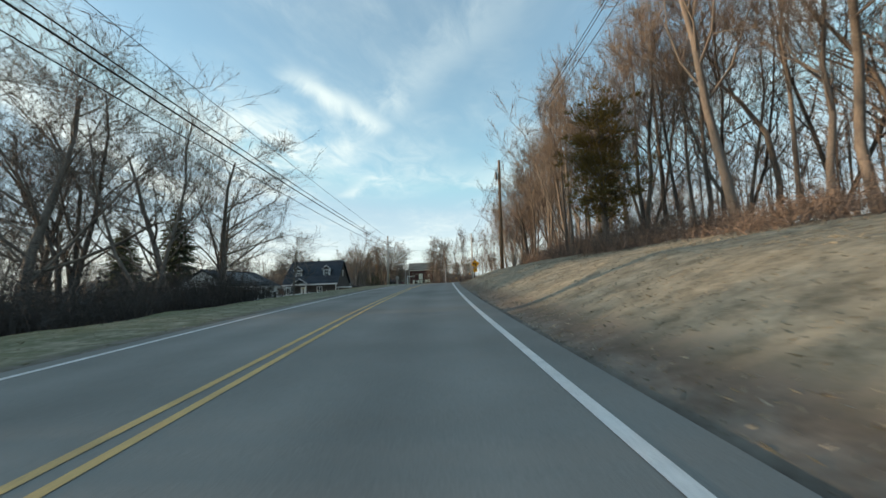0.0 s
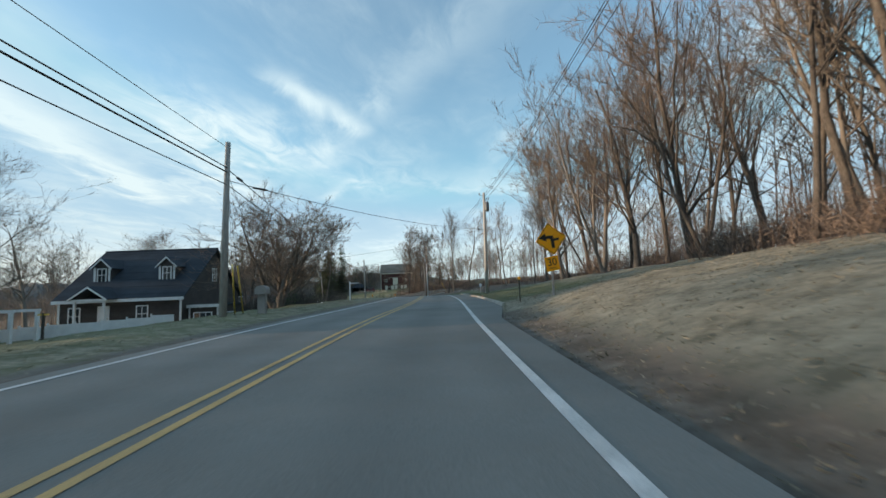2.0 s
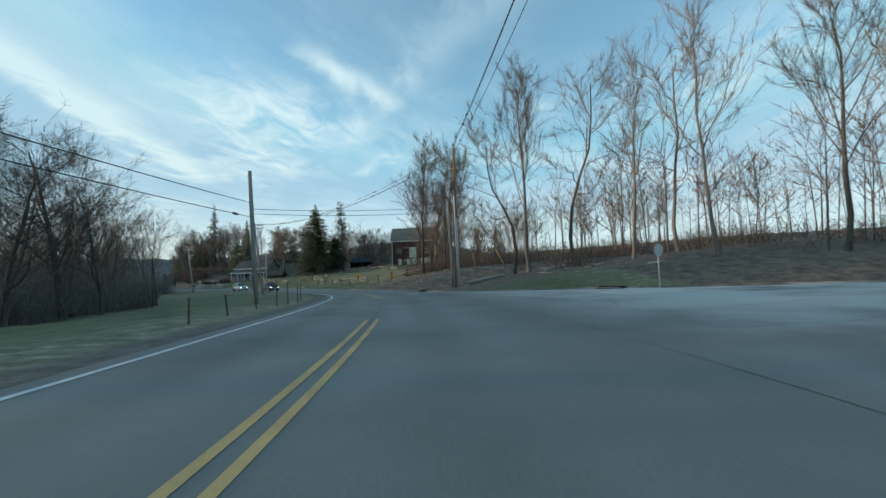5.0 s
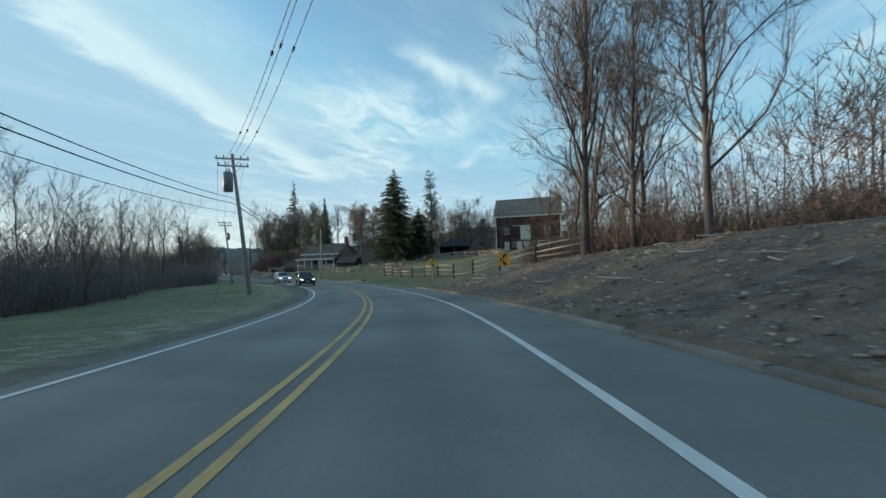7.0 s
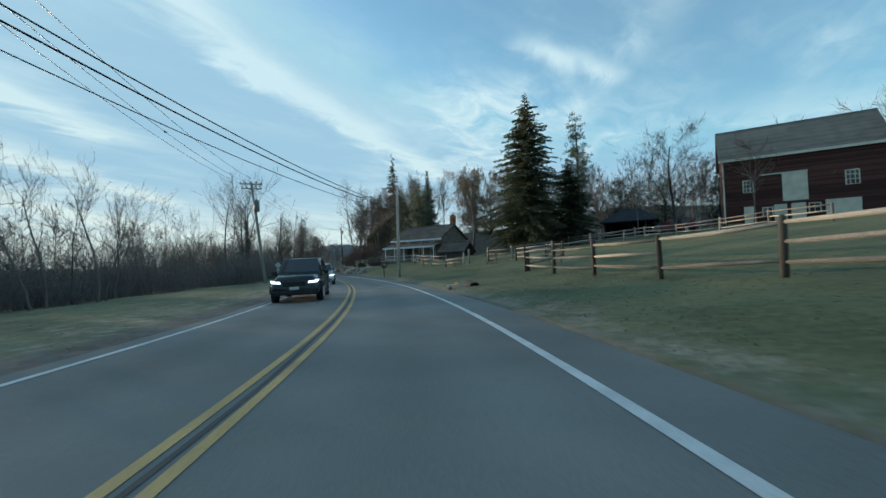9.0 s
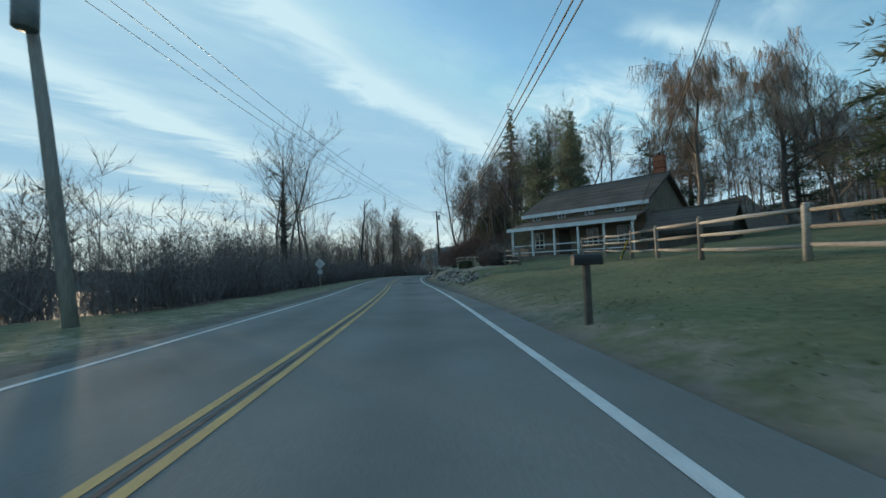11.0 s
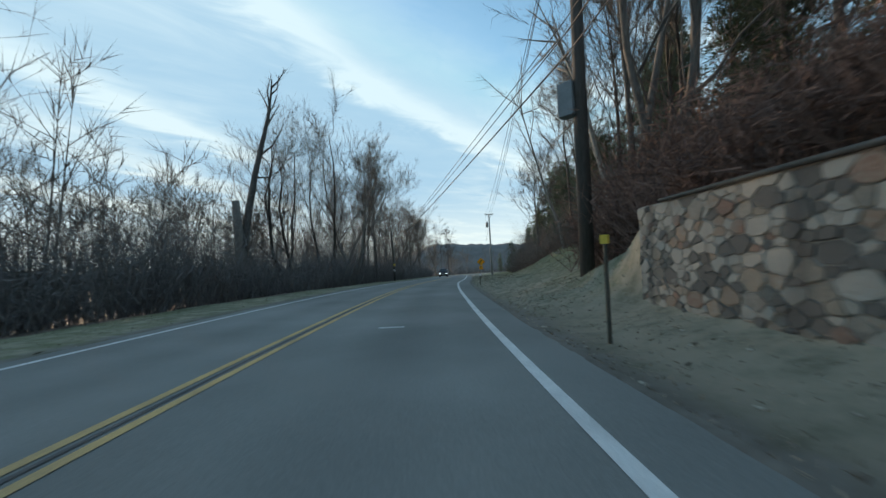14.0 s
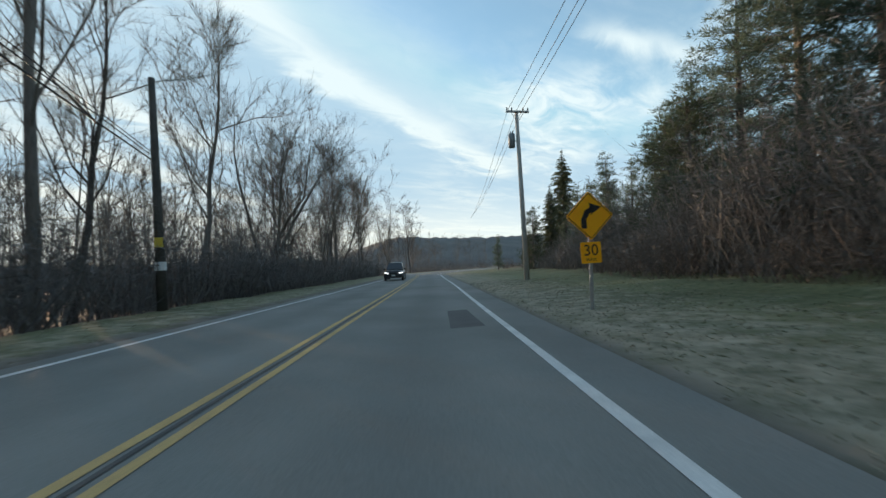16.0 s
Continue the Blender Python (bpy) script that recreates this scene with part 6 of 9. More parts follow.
def gable_body(parent, x0, x1, y0, y1, z0, ze, zr, wall_mat, roof_mat, over=0.35, trim=M_TRIM, roof_label=""):
    """Walls, gables and a roof with its ridge along x, under a house at the origin."""
    t, ym = 0.2, (y0 + y1) / 2
    boxpart("wall", (x0, y0, z0), (x1, y0 + t, ze), wall_mat, parent)
    boxpart("wall", (x0, y1 - t, z0), (x1, y1, ze), wall_mat, parent)
    for x in (x0, x1 - t):
        s = Soup()
        ya, yb = y0 + t, y1 - t
        p = [(ya, z0), (yb, z0), (yb, ze), (ym, zr - 0.12), (ya, ze)]
        v = [(x, y, z) for y, z in p] + [(x + t, y, z) for y, z in p]
        s.add(v, [(4, 3, 2, 1, 0), (5, 6, 7, 8, 9)] + [(i, (i + 1) % 5, (i + 1) % 5 + 5, i + 5) for i in range(5)])
        part("gable_wall", s, wall_mat, parent)
    k = (zr - ze) / (ym - y0)
    roof = None
    for ya, sgn in ((y0, -1), (y1, 1)):
        s = Soup()
        e = ya + sgn * over
        slab(s, (x0 - over, e, ze - over * k + 0.14), (x1 + over, e, ze - over * k + 0.14), (x1 + over, ym, zr + 0.14), (x0 - over, ym, zr + 0.14), 0.16)
        roof = part("roof", s, roof_mat, parent, roof_label)
        # courses of shingles as low steps
        n = 14
        for c in range(1, n, 2):
            f = c / n
            yy, zz = e + (ym - e) * f, ze - over * k + 0.14 + (zr - ze + over * k) * f
            st = Soup()
            w = (ym - e) / n
            slab(st, (x0 - over, yy, zz + 0.022), (x1 + over, yy, zz + 0.022), (x1 + over, yy + w, zz + 0.012 + (zr - ze + over * k) / n), (x0 - over, yy + w, zz + 0.012 + (zr - ze + over * k) / n), 0.018)
            part("shingle_course", st, roof_mat, roof)
        boxpart("fascia", (x0 - over, e - 0.03 if sgn < 0 else e, ze - over * k - 0.16), (x1 + over, e if sgn < 0 else e + 0.03, ze - over * k + 0.12), trim, parent)
    r = Soup()
    r.tube([(x0 - over, ym, zr + 0.15), (x1 + over, ym, zr + 0.15)], [0.09, 0.09], 6)
    part("ridge_cap", r, roof_mat, parent)


def window(parent, x, y, z, w, h, face="y-", bars=(1, 1), mat=M_TRIM, shutters=None):
    """A sash window proud of a wall. Centre of its foot at x, y, z."""
    rot = {"y-": 0, "x+": 90, "x-": -90, "y+": 180}[face]
    m = pose(x, y, z, 0, 0, rot)
    win = part("window", Soup_box((-w / 2, -0.05, -0.05), (w / 2, 0.02, 0.0), m), mat, parent)
    t = 0.09
    for lo, hi in (((-w / 2, -0.05, 0), (-w / 2 + t, 0.02, h)), ((w / 2 - t, -0.05, 0), (w / 2, 0.02, h)), ((-w / 2 + t, -0.05, h - t), (w / 2 - t, 0.02, h))):
        part("window_frame", Soup_box(lo, hi, m), mat, win)
    part("pane", Soup_box((-w / 2 + t, -0.015, 0.0), (w / 2 - t, 0.005, h - t), m), M_GLASS, win)
    for i in range(bars[0]):
        xx = -w / 2 + w * (i + 1) / (bars[0] + 1)
        part("glazing_bar", Soup_box((xx - 0.025, -0.035, 0), (xx + 0.025, -0.015, h - t), m), mat, win)
    for i in range(bars[1]):
        zz = h * (i + 1) / (bars[1] + 1)
        part("glazing_bar", Soup_box((-w / 2 + t, -0.037, zz - 0.025), (w / 2 - t, -0.015, zz + 0.025), m), mat, win)
    if shutters:
        for sx in (-w / 2 - 0.36, w / 2 + 0.02):
            part("shutter", Soup_box((sx, -0.045, 0), (sx + 0.34, 0.0, h), m), shutters, win)
    return win


def Soup_box(lo, hi, m):
    s = Soup()
    s.box(lo, hi, m)
    return s


def door(parent, x, y, z, w, h, mat, face="y-", panels=0, name="door"):
    rot = {"y-": 0, "x+": 90, "x-": -90, "y+": 180}[face]
    m = pose(x, y, z, 0, 0, rot)
    d = part(name, Soup_box((-w / 2, -0.06, 0), (w / 2, 0.02, h), m), mat, parent)
    for i in range(panels):
        zz = h * (i + 0.5) / panels
        part("panel", Soup_box((-w / 2 + 0.08, -0.085, zz - h / panels * 0.38), (w / 2 - 0.08, -0.06, zz + h / panels * 0.38), m), mat, d)
    s = Soup()
    s.prism(m @ Vector((w / 2 - 0.1, -0.06, h * 0.47)), m @ Vector((w / 2 - 0.1, -0.13, h * 0.47)), 0.03, 0.035, 6, True)
    part("handle", s, M_STEEL, d)
    return d


def chimney(parent, x, y, z0, z1, w=0.7):
    c = boxpart("chimney", (x - w / 2, y - w / 2, z0), (x + w / 2, y + w / 2, z1), M_BRICK, parent, "red brick chimney")
    boxpart("chimney_cap", (x - w / 2 - 0.06, y - w / 2 - 0.06, z1), (x + w / 2 + 0.06, y + w / 2 + 0.06, z1 + 0.1), M_BRICK, c)
    for i in range(int((z1 - z0) / 0.25)):
        boxpart("brick_course", (x - w / 2 - 0.012, y - w / 2 - 0.012, z0 + i * 0.25), (x + w / 2 + 0.012, y + w / 2 + 0.012, z0 + i * 0.25 + 0.2), M_BRICK, c)
    s = Soup()
    s.prism((x, y, z1 + 0.1), (x, y, z1 + 0.35), 0.14, 0.12, 8, True)
    part("flue", s, M_POST, c)


# barn
barn = thing("barn", "large weathered dark red barn with cream doors and a grey roof", "barn")
BX0, BX1, BY0, BY1, BZ0 = -18.4, -4.8, 229.3, 236.9, 2.3
gable_body(barn, BX0, BX1, BY0, BY1, BZ0, 10.6, 14.3, M_BARN, M_ROOF, 0.35, M_BDOOR, "grey shingle roof, a little stained")
for i in range(27):     # weathered boards along the front
    z = 5.0 + 0.2 * i
    boxpart("siding_board", (BX0 + 0.12, BY0 - 0.03 - 0.004 * (i % 2), z + 0.006), (BX1 - 0.12, BY0 - 0.003, z + 0.194), M_BARN, barn)
boxpart("foundation", (BX0 - 0.05, BY0 - 0.06, BZ0 - 0.5), (BX1 + 0.05, BY0 - 0.005, 3.1), M_MORTAR, barn)
window(barn, -16.1, BY0 - 0.04, 6.5, 1.0, 1.35, "y-", (2, 2), M_BDOOR)
window(barn, -7.6, BY0 - 0.04, 6.4, 1.1, 1.45, "y-", (2, 2), M_BDOOR)
window(barn, -14.5, BY0 - 0.07, 3.7, 0.95, 1.0, "y-", (1, 1), M_BDOOR)
window(barn, -10.6, BY0 - 0.07, 3.8, 1.0, 1.0, "y-", (1, 1), M_BDOOR)
door(barn, -12.1, BY0 - 0.06, 5.2, 2.1, 3.0, M_BDOOR, "y-", 0, "sliding_door")
boxpart("door_rail", (-15.0, BY0 - 0.16, 8.2), (-11.0, BY0 - 0.05, 8.32), M_BDOOR, barn)
for x, w in ((-16.1, 1.0), (-13.4, 1.1), (-11.9, 1.2)):
    door(barn, x, BY0 - 0.07, 2.9, w, 2.0, M_BDOOR, "y-", 2)
door(barn, -8.4, BY0 - 0.07, 3.0, 2.7, 2.0, M_BDOOR, "y-", 0, "wide_door")
window(barn, BX1 + 0.02, 233.1, 10.2, 1.0, 1.4, "x+", (1, 2), M_BDOOR)
boxpart("corner_board", (BX0 - 0.05, BY0 - 0.06, BZ0), (BX0 + 0.12, BY0 - 0.032, 10.4), M_BDOOR, barn)
boxpart("corner_board", (BX1 - 0.12, BY0 - 0.06, BZ0), (BX1 + 0.05, BY0 - 0.032, 10.4), M_BDOOR, barn)

# dark house with two dormers
house = thing("house", "dark house with white trim, two dormers and a dark shingle roof", "house")
gable_body(house, -32.2, -21.6, 83.8, 95.2, -1.2, 2.85, 7.45, M_SIDING, M_DROOF, 0.35, M_TRIM, "dark shingle roof")
for k in range(12):
    boxpart("clapboard", (-32.18, 83.765, -1.1 + k * 0.33), (-21.62, 83.797, -0.82 + k * 0.33), M_SIDING, house)
for x in (-29.9, -24.0):
    d = thing("dormer", "", "")
    d.parent = house
    s = Soup()
    x0, x1, y0, z0, ze, zr = x - 0.75, x + 0.75, 85.55, 4.1, 5.7, 6.45
    p = [(x0, z0), (x1, z0), (x1, ze), (x, zr), (x0, ze)]
    v = [(a, y0, b) for a, b in p] + [(a, 88.4, b) for a, b in p]
    s.add(v, [(0, 1, 2, 3, 4), (9, 8, 7, 6, 5)] + [((i + 1) % 5, i, i + 5, (i + 1) % 5 + 5) for i in range(5)])
    part("dormer_wall", s, M_SIDING, house)
    bpy.data.objects.remove(d)
    for sg in (-1, 1):
        s = Soup()
        slab(s, (x + sg * 0.95, y0 - 0.2, ze - 0.08), (x + sg * 0.95, 88.2, ze - 0.08), (x, 88.2, zr + 0.1), (x, y0 - 0.2, zr + 0.1), 0.08)
        part("dormer_roof", s, M_DROOF, house)
        s = Soup()
        slab(s, (x + sg * 0.97, y0 - 0.24, ze - 0.1), (x + sg * 0.97, y0 - 0.19, ze - 0.1), (x, y0 - 0.19, zr + 0.07), (x, y0 - 0.24, zr + 0.07), 0.16)
        part("dormer_trim", s, M_TRIM, house)
        boxpart("dormer_trim", (x + sg * 0.66 - 0.09, y0 - 0.03, z0 + 0.1), (x + sg * 0.66 + 0.09, y0 - 0.003, ze), M_TRIM, house)
    window(house, x, y0 - 0.01, 4.35, 0.85, 1.25, "y-", (1, 1))
window(house, -30.8, 83.76, 0.55, 1.05, 1.5, "y-", (1, 1))
window(house, -25.0, 83.76, 0.55, 1.05, 1.5, "y-", (1, 1))
door(house, -28.3, 83.76, 0.0, 1.0, 2.1, M_TRIM, "y-", 3)
window(house, -21.58, 86.5, 0.5, 1.6, 1.4, "x+", (2, 1))
window(house, -21.58, 91.5, 0.5, 1.0, 1.4, "x+", (1, 1))
window(house, -21.58, 89.5, 4.2, 0.9, 1.3, "x+", (1, 1))
for x in (-29.7, -27.3):
    boxpart("porch_post", (x - 0.08, 82.3, -1.2), (x + 0.08, 82.46, 2.75), M_TRIM, house)
for sg in (-1, 1):
    s = Soup()
    slab(s, (-28.5 + sg * 1.6, 82.1, 2.75), (-28.5 + sg * 1.6, 84.6, 2.75), (-28.5, 84.6, 3.85), (-28.5, 82.1, 3.85), 0.1)
    part("porch_roof", s, M_DROOF, house)
    s = Soup()
    slab(s, (-28.5 + sg * 1.62, 82.05, 2.72), (-28.5 + sg * 1.62, 82.1, 2.72), (-28.5, 82.1, 3.82), (-28.5, 82.05, 3.82), 0.16)
    part("porch_trim", s, M_TRIM, house)
boxpart("porch_beam", (-30.0, 82.25, 2.55), (-27.0, 82.45, 2.75), M_TRIM, house)
boxpart("porch_floor", (-30.2, 82.2, -1.2), (-26.8, 83.79, -0.05), M_TRIM, house)
for x in (-32.2, -21.75):
    boxpart("corner_board", (x - 0.02, 83.73, -1.2), (x + 0.16, 83.765, 2.7), M_TRIM, house)

# low wing towards the road
boxpart("wing_wall", (-21.6, 84.8, -1.3), (-18.9, 89.4, 1.75), M_SIDING, house, "low wing with a flat roof")
boxpart("wing_roof", (-21.58, 84.5, 1.75), (-18.6, 89.7, 1.92), M_DROOF, house)
boxpart("wing_fascia", (-21.58, 84.46, 1.62), (-18.56, 84.5, 1.9), M_TRIM, house)
for x in (-21.5, -18.98):
    boxpart("corner_board", (x - 0.02, 84.755, -1.2), (x + 0.12, 84.797, 1.62), M_TRIM, house)
window(house, -20.25, 84.77, -0.25, 1.7, 1.45, "y-", (2, 1))
window(house, -18.88, 87.0, -0.2, 1.4, 1.3, "x+", (1, 1))

# low white house beside it, front towards the road
ranch = thing("ranch_house", "low white house with a grey roof and attached garage", "house", (-33.6, 66.0, 0), 90)
gable_body(ranch, -8.2, 8.0, -4.1, 4.1, -1.6, 2.5, 4.7, M_WSIDING, M_DROOF, 0.4, M_TRIM, "grey shingle roof with dark panels")
for k in range(12):
    boxpart("clapboard", (-8.18, -4.13, -1.0 + k * 0.28), (7.98, -4.103, -0.76 + k * 0.28), M_WSIDING, ranch)
for i in range(4):
    for j in range(2):
        x0, y0 = -4.5 + i * 2.1, -3.3 + j * 1.5
        s = Soup()
        z = lambda y: 2.5 + (4.7 - 2.5) * (y + 4.1) / 4.1 + 0.22
        slab(s, (x0, y0, z(y0)), (x0 + 2.0, y0, z(y0)), (x0 + 2.0, y0 + 1.4, z(y0 + 1.4)), (x0, y0 + 1.4, z(y0 + 1.4)), 0.04)
        part("solar_panel", s, M_SOLAR, ranch, "dark solar panel")
door(ranch, -6.0, -4.14, -0.7, 2.6, 2.3, M_WSIDING, "y-", 4, "garage_door")
# Dark panel stands in for the shade inside the open garage.
door(ranch, -2.6, -4.14, -0.7, 2.0, 2.3, M_DARK, "y-", 0, "garage_opening")
door(ranch, 1.2, -4.14, -0.7, 1.0, 2.1, M_TRIM, "y-", 2)
window(ranch, 3.8, -4.14, 0.1, 1.3, 1.3, "y-", (2, 1), M_TRIM, M_DARK)
door(ranch, 6.4, -4.14, -0.7, 0.9, 2.1, M_DARK, "y-", 2)
s = Soup()
s.tube([(-8.1, -4.2, 2.2), (-8.1, -4.2, -0.8)], [0.05, 0.05], 6)
part("downspout", s, M_TRIM, ranch)

# cottage above the road
cot = thing("cottage", "old tan cottage with a long porch and a brown roof", "house")
gable_body(cot, -67.2, -57.2, 229.8, 238.4, -0.6, 4.0, 6.3, M_TAN, M_BROOF, 0.35, M_TRIM, "brown shingle roof")
for k in range(9):
    boxpart("clapboard", (-67.18, 229.765, 0.0 + k * 0.3), (-57.22, 229.797, 0.26 + k * 0.3), M_TAN, cot)
s = Soup()
slab(s, (-67.6, 227.4, 2.65), (-57.0, 227.4, 2.65), (-57.0, 229.9, 3.35), (-67.6, 229.9, 3.35), 0.12)
part("porch_roof", s, M_BROOF, cot)
boxpart("porch_fascia", (-67.65, 227.34, 2.4), (-56.95, 227.4, 2.68), M_TRIM, cot)
boxpart("porch_floor", (-67.4, 227.5, -0.8), (-57.1, 229.76, 0.35), M_TAN, cot)
for i in range(6):
    x = -67.2 + i * 1.98
    boxpart("porch_post", (x - 0.07, 227.5, 0.35), (x + 0.07, 227.64, 2.5), M_TRIM, cot)
    if i < 5:
        for zz in (0.6, 1.15):
            boxpart("porch_rail", (x + 0.07, 227.54, zz), (x + 1.91, 227.6, zz + 0.07), M_TRIM, cot)
for x in (-66.0, -61.2, -58.8):
    window(cot, x, 229.76, 1.0, 0.95, 1.35, "y-", (1, 1))
door(cot, -63.6, 229.76, 0.36, 1.0, 2.05, M_POST, "y-", 2)
for x in (-66.2, -63.8, -61.4, -59.0):
    window(cot, x, 229.77, 3.42, 0.7, 0.42, "y-", (1, 0))
window(cot, -57.18, 234, 1.0, 0.95, 1.35, "x+", (1, 1))
chimney(cot, -57.9, 235.2, 4.0, 8.0, 0.75)
annex = thing("outbuilding", "low dark outbuilding beside the cottage", "shed")
gable_body(annex, -56.6, -52.0, 228.0, 231.5, -0.5, 1.6, 2.9, M_POST, M_BROOF, 0.25, M_POST)

# dark shed in the paddock
shed = thing("shed", "small black open-fronted shed in the paddock", "shed")
sz = soil_z(-28.8, 234)
for x in (-31.9, -28.9, -25.9):
    boxpart("post", (x - 0.09, 231.9, sz - 0.4), (x + 0.09, 232.1, sz + 2.1), M_DARK, shed)
boxpart("back_wall", (-32.0, 236.9, sz - 0.4), (-25.8, 237.0, sz + 2.1), M_DARK, shed)
for x in (-32.0, -25.9):
    boxpart("side_wall", (x, 232.1, sz - 0.4), (x + 0.1, 236.9, sz + 2.1), M_DARK, shed)
apex = (-28.9, 234.5, sz + 3.9)
c4 = [(-32.5, 231.5, sz + 2.0), (-25.3, 231.5, sz + 2.0), (-25.3, 237.5, sz + 2.0), (-32.5, 237.5, sz + 2.0)]
s = Soup()
v = [(-29.9, 234.5, sz + 3.9), (-27.9, 234.5, sz + 3.9)]
s.add(c4 + v + [(x, y, z - 0.12) for x, y, z in c4], [(0, 1, 5, 4), (1, 2, 5), (2, 3, 4, 5), (3, 0, 4), (6, 9, 8, 7), (0, 6, 7, 1), (1, 7, 8, 2), (2, 8, 9, 3), (3, 9, 6, 0)])
part("roof", s, M_DROOF, shed, "black hipped roof")

# white open frame and low white fence in the garden
frame_ob = thing("pergola", "white painted timber frame standing open in the garden", "pergola")
fz = soil_z(-30.5, 76)
for x in (-32.0, -28.8):
    boxpart("post", (x - 0.1, 75.9, fz - 0.3), (x + 0.1, 76.1, fz + 2.3), M_TRIM, frame_ob)
    boxpart("post", (x - 0.1, 77.9, fz - 0.3), (x + 0.1, 78.1, fz + 2.3), M_TRIM, frame_ob)
for y in (76, 78):
    boxpart("beam", (-32.2, y - 0.08, fz + 2.3), (-28.6, y + 0.08, fz + 2.5), M_TRIM, frame_ob)
gf = thing("garden_fence", "low white board fence before the dark house", "fence")
a, b = np.array([-36.0, 77.5]), np.array([-21.5, 82.6])
for i in range(9):
    p, q = a + (b - a) * i / 9, a + (b - a) * (i + 1) / 9
    z0 = min(soil_z(*p), soil_z(*q))
    ang = math.degrees(math.atan2(q[1] - p[1], q[0] - p[0]))
    m = pose(p[0], p[1], z0 - 0.15, 0, 0, ang)
    ln = float(np.hypot(*(q - p)))
    boxpart("fence_panel", (0.06, -0.02, 0), (ln - 0.06, 0.02, 1.15), M_TRIM, gf, "", 0, m)
    boxpart("post", (-0.06, -0.06, -0.2), (0.06, 0.06, 1.3), M_TRIM, gf, "", 0, m)

# ======== poles and cables ========
def utility_pole(name, foot, top, label, r=0.15, arms=(), transformer=None, mat=M_POLE, extra=()):
    """A pole from foot to top (world), with crossarms at depths below its top: (depth, half width, heading)."""
    p = thing(name, label, "utility pole", foot)
    d = np.array(top, float) - np.array(foot, float)
    h = float(np.linalg.norm(d))
    s = Soup()
    s.tube([(0, 0, -0.5), d * 0.5, d], [r * 1.15, r * 0.95, r * 0.72], 10)
    part("pole", s, mat, p, "", True)
    for depth, half, turn in arms:
        m = Matrix.Translation(d * (1 - depth / h)) @ pose(0, 0, 0, 0, 0, turn)
        a = boxpart("crossarm", (-half, -r - 0.1, -0.06), (half, -r + 0.02, 0.06), M_POLE, p, "", 0, m)
        for k in (-0.92, -0.5, 0.5, 0.92):
            s = Soup()
            q = m @ Vector((half * k, -r - 0.04, 0.06))
            s.tube([q, q + Vector((0, 0, 0.08)), q + Vector((0, 0, 0.2))], [0.02, 0.055, 0.03], 7)
            part("insulator", s, M_PORC, a)
        s = Soup()
        for k in (-0.55, 0.55):
            s.prism(m @ Vector((half * k, -r - 0.03, -0.06)), m @ Vector((0, -r + 0.02, -0.65)), 0.018, 0.018, 4)
        part("brace", s, M_GALV, a)
    if transformer:
        depth, side, turn, size = transformer
        c = d * (1 - depth / h) + np.array([math.cos(radians(turn)), math.sin(radians(turn)), 0]) * (r + size * 0.62)
        s = Soup()
        s.tube([c - (0, 0, size * 1.05), c - (0, 0, size), c + (0, 0, size * 0.95), c + (0, 0, size * 1.1)], [size * 0.4, size * 0.5, size * 0.5, size * 0.36], 14)
        t = part("transformer", s, M_TRANS, p, "grey transformer can", True)
        for k in (-0.2, 0.2):
            s = Soup()
            s.tube([c + (k * size, 0, size * 1.1), c + (k * size, 0, size * 1.45)], [0.05, 0.035], 7)
            part("bushing", s, M_PORC, t)
        s = Soup()
        s.prism(d * (1 - depth / h), c, 0.04, 0.04, 5)
        part("bracket", s, M_GALV, p)
    for depth, ln, turn in extra:      # side brackets with insulators
        q = d * (1 - depth / h)
        e = q + np.array([math.cos(radians(turn)) * ln, math.sin(radians(turn)) * ln, 0.04])
        s = Soup()
        s.prism(q, e, 0.03, 0.025, 5, True)
        b = part("bracket", s, M_GALV, p)
        s = Soup()
        s.tube([e, e + (0, 0, 0.1), e + (0, 0, 0.22)], [0.03, 0.06, 0.035], 7)
        part("insulator", s, M_PORC, b)
    return p


def cable(a, b, sag, r, label="black overhead cable between two poles", group="overhead cables", clips=()):
    a, b = np.array(a, float), np.array(b, float)
    f = np.linspace(0, 1, 15)
    pts = a + (b - a) * f[:, None]
    pts[:, 2] -= sag * 4 * f * (1 - f)
    s = Soup()
    s.tube(pts, [r] * 15, 5, False)
    ob = solo("overhead_cable", s, M_WIRE, label, "cable", group, smooth=True)
    for c, ln, rr in clips:
        q = a + (b - a) * c - np.array([0, 0, sag * 4 * c * (1 - c)])
        e = (b - a) / np.linalg.norm(b - a) * ln / 2
        s = Soup()
        s.tube([q - e, q - e * 0.8, q + e * 0.8, q + e], [r, rr, rr, r], 7)
        part("splice_case", s, M_WIRE, ob, "black splice case", True)
    return ob


def V3(*p):
    return np.array(p, float)


A0f, A0t = V3(*at(-26, -7.2, 0.1)), V3(*at(-26, -7.2, 10.4))
Af, At = V3(-8.35, 63.3, 1.6), V3(-8.2, 63.3, 9.15)
R0f, R0t = V3(*at(-10, 8.2, 1.4)), V3(*at(-10, 8.3, 11.5))
A2f, A2t = V3(5.6, 38.6, 2.4), V3(5.85, 38.3, 12.75)
Bf, Bt = V3(6.25, 85.4, 1.75), V3(6.4, 85.3, 11.75)
Df, Dt = V3(-11.7, 130.45, 0.6), V3(-11.85, 130.3, 9.0)
Cf, Ct = V3(0.85, 138.45, 0.75), V3(1.1, 138.45, 12.1)
Tf, Tt = V3(-28.85, 167.3, -0.95), V3(-29.55, 166.4, 10.25)
Vf, Vt = V3(-60.85, 199.85, -1.6), V3(-61.35, 198.7, 9.4)
Ef, Et = V3(-44.8, 202.5, -1.15), V3(-44.7, 202.5, 7.4)
